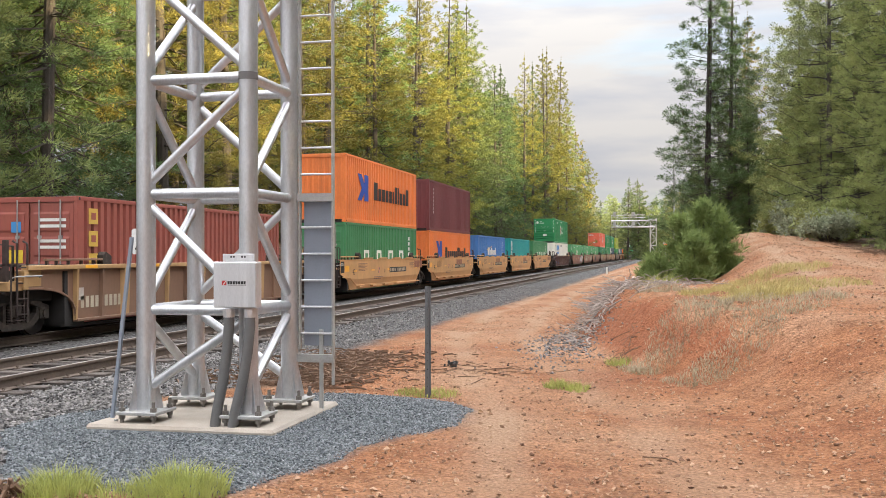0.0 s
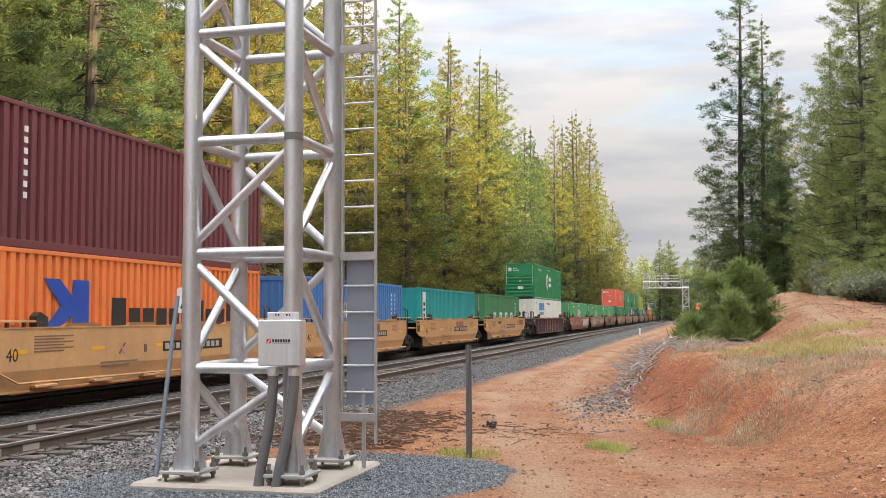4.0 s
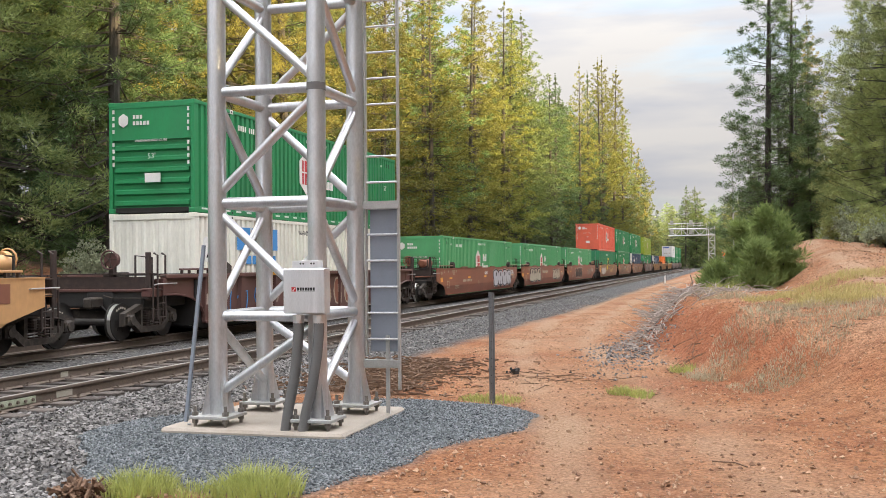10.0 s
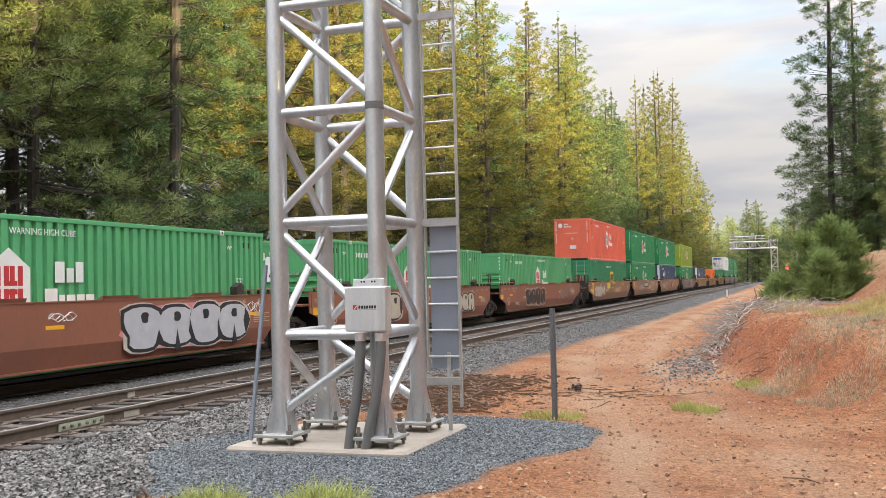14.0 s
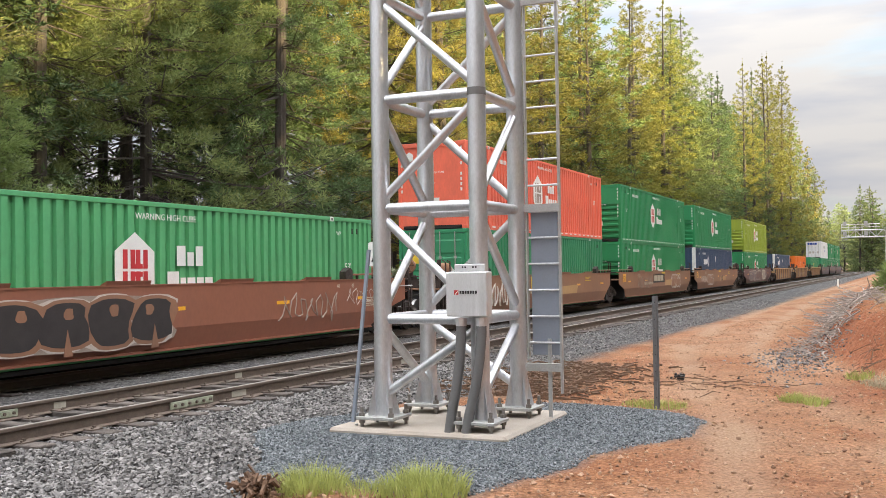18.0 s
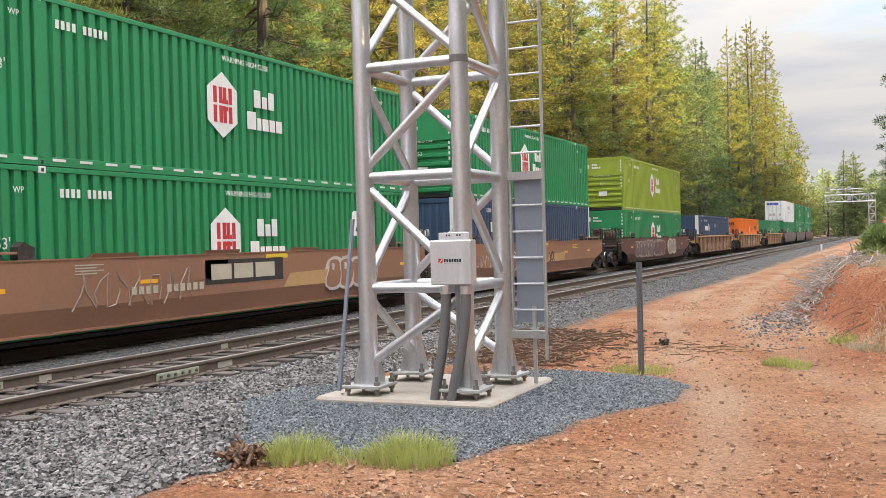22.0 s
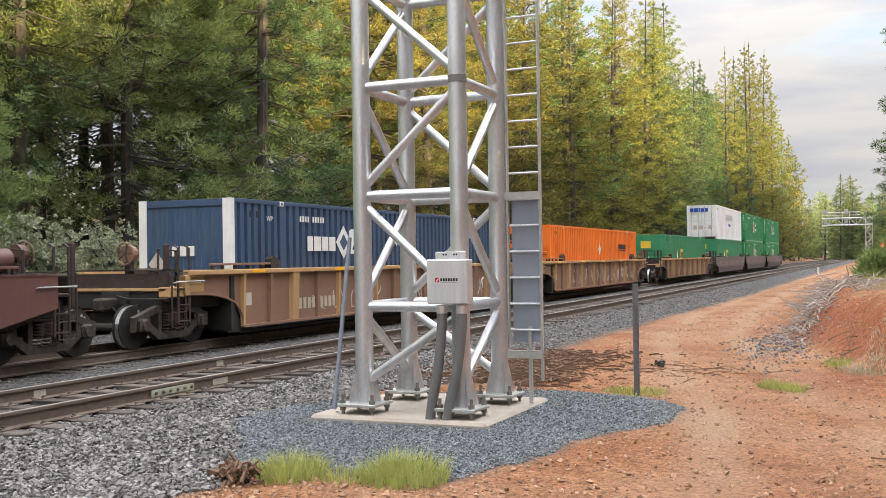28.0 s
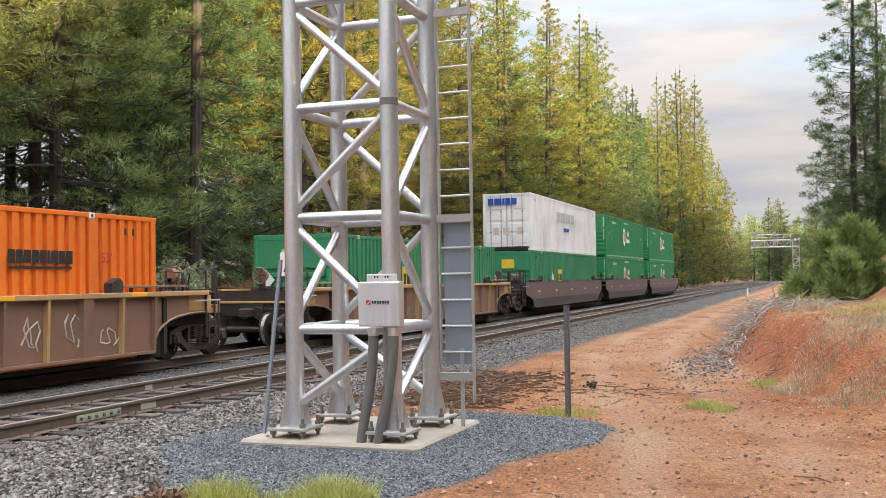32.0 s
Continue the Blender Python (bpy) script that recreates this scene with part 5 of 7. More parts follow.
        part("guide_bracket", Shape().prism([(y_con - d * 1.3, SILL_TOP + 0.03), (y_con - d * 1.3, SILL_TOP + 0.24), (y_con - d * 1.42, SILL_TOP + 0.32), (y_con - d * 1.66, SILL_TOP + 0.22), (y_con - d * 1.66, SILL_TOP + 0.03)], "x", HALF - 0.2, HALF - 0.02), M["truck"], car, "corner guide for containers")
        part("guide_rail", Shape().box(HALF - 0.12, HALF - 0.03, *sorted((y_con - d * 1.3, y_con + d * 0.9)), SILL_TOP + 0.12, SILL_TOP + 0.165, 0.006), m, car)
        for q in (-1.0, -0.5, 0.0, 0.45, 0.8):
            part("rail_support", Shape().box(HALF - 0.11, HALF - 0.05, *sorted((y_con + d * q, y_con + d * (q + 0.05))), SILL_TOP + 0.02, SILL_TOP + 0.125), M["iron"], car)
        part("brake_hose", Shape().pipe([(0.5, y_in, 1.1), (0.55, y_out, 0.8), (0.45, y_out + d * 0.3, 0.6), (0.3, y_out + d * 0.4, 0.8)], 0.025, n=6), M["under"], car)
        # added black sheets stand in for the shade under the arch
        for s in (1, -1):
            part("well_apron", Shape().box(*sorted((s * 1.262, s * 1.275)), *sorted((y_con - d * 0.7, y_con + d * 0.2)), 0.14, 1.3), M["under"], car, "black sheet added behind the truck in place of shade")
        if ends[e]:
            if style == "smooth":
                part("air_tank", Shape().tube((0.62, y_con + d * 0.3, 1.74), (0.62, y_con + d * 1.35, 1.74), 0.20, n=16).tube((0.62, y_con + d * 1.35, 1.74), (0.62, y_con + d * 1.42, 1.74), 0.20, 0.12, n=16), m, car, "rusty air tank", smooth=True)
                for q in (0.45, 1.2):
                    part("tank_cradle", Shape().box(0.42, 0.82, *sorted((y_con + d * q, y_con + d * (q + 0.06))), 1.16, 1.62), M["iron"], car)
            # added black box fills the gap between cars, standing in for its shade
            part("end_casing", Shape().box(-1.2, 1.12, *sorted((y_con + d * 0.25, y_out - d * 0.05)), 0.72, 1.10, 0.04), M["under"], car, "black box added to darken the gap at the car end")
            part("end_plate", Shape().box(-1.25, 1.2, *sorted((y_out - d * 0.12, y_out - d * 0.06)), 0.95, 1.45, 0.01), M["iron"], car)
            for q in (0.0, 0.16, 0.32):
                part("running_board", Shape().box(-1.3, 1.3, *sorted((y_out - d * (0.14 + q), y_out - d * (0.02 + q))), 1.50, 1.53), M["iron"], car, "dark cross-over footboard")
            part("corner_post", Shape().box(HALF - 0.22, HALF - 0.12, *sorted((y_out - d * 0.02, y_out - d * 0.12)), 0.9, 2.02, 0.01), M["iron"], car)
            stirrup = Shape()
            stirrup.pipe([(HALF - 0.05, y_out - d * 0.5, 1.05), (HALF - 0.05, y_out - d * 0.5, 0.38), (HALF - 0.05, y_out - d * 0.08, 0.38), (HALF - 0.05, y_out - d * 0.08, 1.5)], 0.02, n=6)
            stirrup.tube((HALF - 0.05, y_out - d * 0.5, 0.68), (HALF - 0.05, y_out - d * 0.08, 0.68), 0.016, n=6)
            part("stirrup_step", stirrup, M["iron"], car)
            part("grab_rail", Shape().pipe([(HALF - 0.06, y_in - d * 0.5, 1.25), (HALF + 0.03, y_in - d * 0.45, 1.28), (HALF + 0.03, y_out - d * 0.15, 1.28), (HALF - 0.06, y_out - d * 0.1, 1.25)], 0.015, n=5), M["galv_dull"], car)
            part("brake_mast", Shape().box(0.13, 0.27, *sorted((y_out - d * 0.30, y_out - d * 0.16)), 1.12, 1.80, 0.01), M["iron"], car)
            part("brake_housing", Shape().tube((0.2, y_out - d * 0.3, 1.85), (0.2, y_out - d * 0.14, 1.85), 0.17, n=14), m, car)
            spokes = Shape()
            for q in range(5):
                w = q * 1.2566
                spokes.tube((0.2, y_out - d * 0.1, 1.85), (0.2 + 0.22 * math.cos(w), y_out - d * 0.1, 1.85 + 0.22 * math.sin(w)), 0.012, n=4)
            part("wheel_spokes", spokes, M["iron"], car)
            part("brake_stand", Shape().pipe([(0.9, y_in - d * 0.25, 1.16), (0.9, y_in - d * 0.25, 1.9), (0.45, y_in - d * 0.25, 1.95), (0.45, y_in - d * 0.25, 1.16)], 0.03, n=6), M["truck"], car)
            part("brake_wheel", Shape().pipe([(0.2 + 0.22 * math.cos(q * 0.524), y_out - d * 0.1, 1.85 + 0.22 * math.sin(q * 0.524)) for q in range(13)], 0.022, n=5), m, car)
            part("valve_box", Shape().box(-0.9, -0.4, *sorted((y_con + d * 0.35, y_con + d * 0.8)), 1.16, 1.55, 0.03), M["truck"], car)
            part("coupler", Shape().box(-0.12, 0.12, *sorted((y_out, y_out + d * 0.5)), 0.72, 0.98, 0.04), M["truck"], car)
            part("uncoupling_lever", Shape().pipe([(1.3, y_out, 0.95), (0.4, y_out + d * 0.05, 0.95), (0.2, y_out + d * 0.15, 1.02)], 0.016, n=5), M["truck"], car)
    return car


CARS = []


def rolling(lead, length, style, color, label, trucks, ends, over):
    car = well_car(lead, length, style, color, label, ends, over)
    for y in trucks:
        truck(car, y)
    CARS.append((car, lead + length / 2, 0.0))
    return car


h40, h53 = L40 / 2, L53 / 2
CAR = {}
CAR["before"] = rolling(2.4, 13.0, "ribbed", "rib_brown", "brown well car with tan top rails just passing", (8.0,), (True, True), (1.6, 1.6))
CAR["A"] = rolling(20.2, 13.2, "ribbed", "rib_brown", "dusty brown ribbed well car with tan top rails", (-8.1, 8.1), (True, True), (1.6, 1.6))
for k, y0 in enumerate((40.3, 55.5, 70.7, 85.9, 101.2)):
    CAR["tan%d" % k] = rolling(y0, L40, "smooth", "tan", "smooth tan well car unit with dark stencilled marks", (-h40 - 1.85,) + ((h40 + 1.75,) if k == 4 else ()), (k == 0, k == 4), (1.24, 1.5 if k == 4 else 0.05))
CAR["G"] = rolling(121.0, L53, "ribbed", "dark_red", "dark red-brown ribbed well car with spray-painted panels", (-h53 - 1.8, h53 + 1.8), (True, True), (1.7, 1.7))
for k, y0 in enumerate((144.4, 164.15, 183.9)):
    CAR["oxide%d" % k] = rolling(y0, L53, "smooth", "oxide", "oxide-red well car unit with white figures and spray paint", (-h53 - 2.0,) + ((h53 + 1.9,) if k == 2 else ()), (k == 0, k == 2), (1.75 if k == 0 else 1.3, 1.6 if k == 2 else 0.6))
for k, y0 in enumerate((206.6, 226.4, 246.1)):
    CAR["brown%d" % k] = rolling(y0, L53, "smooth", "brown", "rust-brown well car unit with yellow patches and spray paint", (-h53 - 2.0,) + ((h53 + 1.8,) if k == 2 else ()), (k == 0, k == 2), (1.75 if k == 0 else 1.3, 1.6 if k == 2 else 0.6))
CAR["N"] = rolling(269.5, L53, "smooth", "dark_red", "dark red well car covered in pale spray paint", (-h53 - 1.8, h53 + 1.8), (True, True), (1.7, 1.7))
CAR["O"] = rolling(292.6, L53, "ribbed", "rib_brown", "dusty brown ribbed well car with worn tan chords", (-h53 - 1.8, h53 + 1.8), (True, True), (1.7, 1.7))
CAR["P"] = rolling(315.4, L53, "ribbed", "rib_brown", "dusty brown ribbed well car with white scribbles", (-h53 - 1.8, h53 + 1.8), (True, True), (1.7, 1.7))
CAR["Q"] = rolling(339.8, L53, "ribbed", "rib_brown", "brown ribbed well car with tan end platforms", (-h53 - 1.8, h53 + 1.8), (True, True), (1.7, 1.7))
for k, y0 in enumerate((362.2, 381.9, 401.6)):
    CAR["grey%d" % k] = rolling(y0, L53, "smooth", "purple", "grey-mauve well car unit at the end of the train", (-h53 - 2.0,) + ((h53 + 1.8,) if k == 2 else ()), (k == 0, k == 2), (1.75 if k == 0 else 1.3, 1.6 if k == 2 else 0.6))
TRAIN += CARS


# ---- stencils and spray paint on the cars ----
CAR_X = HALF + 0.003


def on_car(y, z):
    return Matrix.Translation((CAR_X, y, z)) @ Euler((radians(90), 0, radians(90))).to_matrix().to_4x4()


def round_blob(y, z, w, h, rng, bumps=14):
    """A fat irregular outline."""
    out = []
    ph = rng.random() * 6.28
    for i in range(bumps):
        a = 6.2832 * i / bumps
        k = 1 + 0.16 * math.sin(3 * a + ph) + rng.uniform(-0.06, 0.06)
        q = max(abs(math.cos(a)), abs(math.sin(a))) ** 0.6
        out.append((y + w / 2 * math.cos(a) * k / q * 0.92, z + h / 2 * math.sin(a) / q * 0.95))
    return out


def spray(car, y0, y1, z0, z1, n, fill, edge, seed, back=None, x=CAR_X, inner=None):
    """Spray-painted fat shapes side by side with an outline; they spell nothing."""
    rng = random.Random(seed)
    if back:
        side_blob(car, "spray_cloud", round_blob((y0 + y1) / 2, (z0 + z1) / 2, (y1 - y0) * 1.02, (z1 - z0) * 0.98, rng, 26), back, x - 0.002)
    w = (y1 - y0) / n
    for i in range(n):
        y = y0 + w * (i + 0.5)
        hh = (z1 - z0) * rng.uniform(0.90, 1.04)
        lean, mid_z = rng.uniform(-0.12, 0.2), (z0 + z1) / 2

        def fat(kw, kh, bumps=18):
            return [(p + lean * (q - mid_z), q) for p, q in round_blob(y, mid_z, w * kw, hh * kh, rng, bumps)]
        side_blob(car, "spray_rim", fat(1.32, 1.05), "spray", x - 0.001 + 0.0004 * i)
        side_blob(car, "spray_outline", fat(1.24, 1.0), edge, x + 0.002 + 0.0004 * i)
        side_blob(car, "spray_fill", fat(1.06, 0.86), fill, x + 0.006 + 0.0004 * i)
        side_blob(car, "spray_hole", round_blob(y + w * rng.uniform(-0.1, 0.15), mid_z + hh * 0.2, w * 0.22, hh * 0.22, rng), inner or edge, x + 0.011)
        if i % 2:
            side_blob(car, "spray_notch", [(y - w * 0.06, z0 - 0.01), (y + w * 0.14, z0 - 0.01), (y + w * 0.03, mid_z - hh * 0.08)], inner or edge, x + 0.011)


def scribble(car, y0, y1, z0, z1, material, seed, x=CAR_X, thick=0.014, loops=5):
    """A thin looping spray line."""
    rng = random.Random(seed)
    pts = []
    for i in range(loops * 6):
        f = i / (loops * 6 - 1)
        pts.append((x, y0 + (y1 - y0) * f + 0.10 * math.sin(i * 1.7 + seed), (z0 + z1) / 2 + (z1 - z0) / 2 * math.sin(i * 1.05 + seed) * rng.uniform(0.5, 1)))
    part("spray_line", Shape().pipe(pts, thick, n=4), M[material], car)


def print_lines(car, y, z, w, n, material="faint", gap=0.06):
    for i in range(n):
        side_bar(car, "print_bar", y, y + w * (1 - 0.25 * (i % 2)), z - i * gap, z - i * gap + gap * 0.45, material, CAR_X)


def plate_number(car, y0, y1, z0, z1, dark=True):
    """A reporting mark: a dark plate with plain pale bars."""
    if dark:
        side_bar(car, "number_plate", y0, y1, z0, z1, "black", CAR_X)
    n = 11
    p = (y1 - y0 - 0.2) / n
    for i in range(n):
        if i != 4:
            side_bar(car, "number_bar", y0 + 0.1 + i * p, y0 + 0.1 + i * p + p * 0.66, z0 + (z1 - z0) * 0.2, z1 - (z1 - z0) * 0.2, "cream", CAR_X + 0.004)


for k in range(5):
    c = CAR["tan%d" % k]
    text_part("well_figure", "40", 0.36, M["black"], c, on_car(-5.55, 0.95))
    side_bar(c, "yellow_patch", -6.75, -6.2, 1.0, 1.24, "reflector", CAR_X)
    plate_number(c, 0.05, 3.2, 0.86, 1.10)
    text_part("unit_letter", "ABCDE"[k], 0.26, M["black"], c, on_car(-0.75, 0.95))
    print_lines(c, -4.9, 1.30, 1.3, 6, "rib_brown")
    print_lines(c, -2.6, 0.68, 1.5, 2, "rib_brown", 0.08)
    print_lines(c, 3.9, 1.28, 0.9, 5, "rib_brown")
    word_bars(c, 0.55 if k in (1, 2, 3) else 4.9, 1.02, (0.5, 0.5, 0.55), 0.36, "oxide", 0.2, (), CAR_X)
    side_blob(c, "cross_mark", [(-1.9, 0.88), (-1.84, 0.86), (-1.6, 1.1), (-1.66, 1.12)], "purple", CAR_X)
    side_blob(c, "cross_mark", [(-1.6, 0.88), (-1.66, 0.86), (-1.9, 1.1), (-1.84, 1.12)], "pink", CAR_X + 0.002)
    part("weight_box", Shape().box(HALF - 0.02, HALF + 0.004, -7.3, -6.85, 0.95, 1.42), M["black"], c, "black weight plate")
    text_part("weight_figure", "125 T", 0.17, M["white"], c, Matrix.Translation((0.004, 0, 0)) @ on_car(-7.07, 1.3))
    pipe_z = 0.33
    part("brake_pipe", Shape().pipe([(HALF + 0.03, -7.2, 0.78), (HALF + 0.03, -6.2, 0.74), (HALF + 0.03, -5.4, 0.42), (HALF + 0.03, 5.6, pipe_z)], 0.022, n=6), M["tan"], c, "tan pipe along the sill")
    for q in range(6):
        part("step_bracket", Shape().box(HALF - 0.08, HALF + 0.06, -4.9 + q * 2.0, -4.2 + q * 2.0, 0.30, 0.36, 0.01), M["tan"], c)
scribble(CAR["tan4"], -2.9, -1.9, 1.15, 1.35, "black", 3, loops=4)

for k in range(3):
    c = CAR["oxide%d" % k]
    text_part("well_figure", "53", 0.52, M["cream"], c, on_car(-7.85, 0.70))
    side_bar(c, "yellow_patch", -9.2, -8.8, 0.85, 1.1, "reflector", CAR_X)
    plate_number(c, -5.1, -3.0, 0.76, 0.96, False)
    for q, w in enumerate(("53", "48", "45", "40")):
        text_part("post_figure", w, 0.14, M["cream"], c, on_car(-8.5 + q * 0.72, 1.33))
        text_part("post_figure", w, 0.14, M["cream"], c, on_car(8.2 - q * 0.72, 1.33))
    print_lines(c, -7.0, 1.38, 0.45, 5, "cream", 0.05)
    print_lines(c, 7.2, 1.0, 0.8, 5, "cream", 0.05)
    print_lines(c, -6.6, 0.62, 0.8, 3, "cream", 0.06)
    text_part("unit_letter", "BAC"[k], 0.24, M["cream"], c, on_car(-1.6, 0.72))
    part("weight_box", Shape().box(HALF - 0.02, HALF + 0.02, -9.3, -8.75, 1.06, 1.44), M["oxide"], c)
    text_part("weight_figure", "125 T", 0.15, M["cream"], c, Matrix.Translation((0.02, 0, 0)) @ on_car(-9.02, 1.25))
spray(CAR["oxide0"], 2.0, 6.8, 0.36, 1.40, 4, "silver", "black", 5, "pink")
scribble(CAR["oxide0"], -0.2, 0.5, 1.1, 1.3, "white", 6, thick=0.01)
scribble(CAR["oxide0"], 6.9, 7.6, 1.0, 1.35, "white", 7, thick=0.009)
spray(CAR["oxide1"], -6.3, -2.4, 0.38, 1.44, 3, "cream", "black", 8, "pink")
word_bars(CAR["oxide1"], -1.6, 1.02, (0.16, 0.18, 0.16, 0.16, 0.14, 0.16, 0.16, 0.14, 0.16, 0.16, 0.14), 0.16, "cream", 0.3, (0,), CAR_X)
spray(CAR["oxide1"], 3.0, 6.2, 0.45, 1.3, 4, "cream", "shadow_spray", 9)
spray(CAR["oxide2"], -4.5, -0.2, 0.34, 1.36, 4, "shadow_spray", "brown", 10, "faint", inner="brown")
scribble(CAR["oxide2"], 3.5, 6.0, 0.5, 1.25, "faint", 11, thick=0.016, loops=7)
scribble(CAR["oxide2"], 6.5, 7.9, 0.8, 1.3, "spray", 12, thick=0.008)

for k in range(3):
    c = CAR["brown%d" % k]
    side_blob(c, "yellow_corner", [(-9.2, 0.95), (-8.1, 0.6), (-7.9, 1.44), (-9.2, 1.44)] if k == 0 else [(-8.7, 1.0), (-8.1, 1.0), (-8.1, 1.4), (-8.7, 1.4)], "reflector", CAR_X)
    text_part("well_figure", "53", 0.42, M["black"], c, Matrix.Translation((0.004, 0, 0)) @ on_car(-8.4, 1.15))
    side_bar(c, "yellow_patch", -2.5, -1.2, 0.98, 1.42, "yellow_mark" if k == 0 else "brown", CAR_X)
    side_blob(c, "bare_patch", [(0.9, 0.67), (3.3, 0.67), (3.5, 1.02), (1.2, 0.98)], "chord", CAR_X)
    plate_number(c, -4.3, -1.9, 0.74, 0.98, k == 2)
    print_lines(c, -5.6, 1.36, 0.7, 4, "cream", 0.05)
    print_lines(c, 4.6, 1.3, 0.8, 3, "yellow_mark", 0.07)
    side_bar(c, "yellow_patch", 0.2, 1.1, 1.34, 1.44, "yellow_mark", CAR_X)
    part("weight_box", Shape().box(HALF - 0.02, HALF + 0.02, -9.3, -8.75, 1.06, 1.44), M["brown"], c)
scribble(CAR["brown0"], -7.4, -4.8, 0.40, 1.30, "spray", 21, thick=0.03, loops=7)
scribble(CAR["brown0"], -4.8, -3.6, 0.50, 1.30, "spray", 22, thick=0.018, loops=3)
scribble(CAR["brown0"], -1.0, 1.2, 1.05, 1.4, "faint", 23, thick=0.01)
side_bar(CAR["brown1"], "brand_panel", -2.0, 0.9, 0.86, 1.36, "shadow_spray", CAR_X)
word_bars(CAR["brown1"], -1.8, 0.95, (0.7, 0.7, 0.75), 0.32, "cream", 0.3, (), CAR_X + 0.004)
scribble(CAR["brown1"], -5.6, -2.4, 0.5, 1.3, "faint", 24, thick=0.014, loops=7)
spray(CAR["brown1"], 2.9, 5.5, 0.45, 1.34, 4, "brown", "spray", 25, inner="spray")
scribble(CAR["brown2"], -7.0, -4.8, 0.6, 1.15, "spray", 26, thick=0.012, loops=6)
spray(CAR["brown2"], -4.5, -2.3, 0.4, 1.2, 4, "brown", "spray", 27, inner="spray")
scribble(CAR["brown2"], 1.2, 1.9, 0.6, 1.1, "shadow_spray", 28, thick=0.014)

c = CAR["N"]
spray(c, -6.5, -2.0, 0.38, 1.38, 5, "purple", "faint", 31, inner="cream")
spray(c, -1.6, 1.4, 0.36, 1.36, 3, "dark_red", "faint", 32, inner="purple")
spray(c, 2.6, 5.0, 0.40, 1.42, 2, "faint", "cream", 33)
text_part("well_figure", "53", 0.34, M["cream"], c, on_car(6.2, 0.78))
plate_number(c, -1.0, 0.6, 1.28, 1.42, False)

PANEL_X = HALF - 0.107
for key, seed in (("A", 41), ("G", 42), ("O", 43), ("P", 44), ("Q", 45), ("before", 46)):
    c = CAR[key]
    half = 6.6 if key in ("A", "before") else 8.1
    n = round((2 * half) / 1.04)
    rng = random.Random(seed)
    for q in range(1, n - 1):
        y = -half + q * 2 * half / n + 0.12
        if key == "G":
            if 4 < q < 11:
                side_blob(c, "spray_outline", round_blob(y + 0.38, 0.82, 0.80, 0.98, rng), "cream", PANEL_X)
                side_blob(c, "spray_fill", round_blob(y + 0.38, 0.82, 0.64, 0.86, rng), "oxide", PANEL_X + 0.004)
                side_blob(c, "spray_hole", round_blob(y + 0.40, 0.9, 0.12, 0.3, rng), "cream", PANEL_X + 0.008)
            else:
                scribble(c, y, y + 0.7, 0.4, 1.2, "cyan_mark" if q < 4 else "faint", seed + q, PANEL_X, 0.02, 2)
        elif key in ("O", "P", "Q") and q > 2 and rng.random() < 0.85:
            scribble(c, y, y + rng.uniform(0.4, 0.75), 0.4, rng.uniform(0.8, 1.25), "spray" if key != "Q" else "faint", seed * 3 + q, PANEL_X, rng.uniform(0.012, 0.022), 2)
    if key in ("A", "O"):
        y0 = -half + (0.5 if key == "A" else 2.6)
        for q in range(9):
            if q != 4:
                side_bar(c, "number_bar", y0 + q * 0.2, y0 + q * 0.2 + 0.13, 0.52, 0.78, "cream", PANEL_X)
    side_bar(c, "label_plate", -half + 0.4, -half + 0.62, 0.7, 0.98, "spray", PANEL_X)



# ---- trees ----
def puffs(points, heads, sizes, count, length, width, radius, gen):
    """Round clumps of slender needle blades that point out of each clump and along its heading."""
    n = len(points)
    size = np.repeat(np.array(sizes), count)[:, None]
    off = gen.normal(0, 1, (n * count, 3))
    off *= (gen.random((n * count, 1)) ** 0.65) / (np.linalg.norm(off, axis=1)[:, None] + 1e-6)
    p = np.repeat(np.array(points, float), count, 0) + off * radius * size * np.array([1, 1, 0.62])
    d = off + np.repeat(np.array(heads, float), count, 0) * 0.7 + gen.normal(0, 0.35, (n * count, 3))
    d /= np.linalg.norm(d, axis=1)[:, None] + 1e-6
    w = np.cross(d, gen.normal(0, 1, (n * count, 3)))
    w /= np.linalg.norm(w, axis=1)[:, None] + 1e-6
    s = gen.uniform(0.65, 1.3, n * count)[:, None] * (0.3 + 0.7 * np.minimum(size, 1))
    return np.stack([p - w * width * s, p + w * width * s, p + d * length * s], 1).reshape(-1, 3)


def blade_mesh(name, v, material):
    me = bpy.data.meshes.new(name)
    k = len(v) // 3
    me.vertices.add(len(v)); me.loops.add(len(v)); me.polygons.add(k)
    me.vertices.foreach_set("co", v.astype(np.float32).ravel())
    me.loops.foreach_set("vertex_index", np.arange(len(v), dtype=np.int32))
    me.polygons.foreach_set("loop_start", np.arange(0, len(v), 3, dtype=np.int32))
    me.polygons.foreach_set("loop_total", np.full(k, 3, dtype=np.int32))
    me.update()
    me.materials.append(material)
    return me


# tiers, limbs a whorl, clumps a limb, needles a clump, their length, half width, and a clump's radius
DETAIL = {"near": (34, 7, 6, 90, 0.15, 0.0155, 0.30), "mid": (33, 7, 5.2, 46, 0.22, 0.036, 0.40), "far": (28, 6, 4.6, 18, 0.38, 0.085, 0.56), "block": (18, 5, 2, 5, 1.7, 0.5, 0.6)}


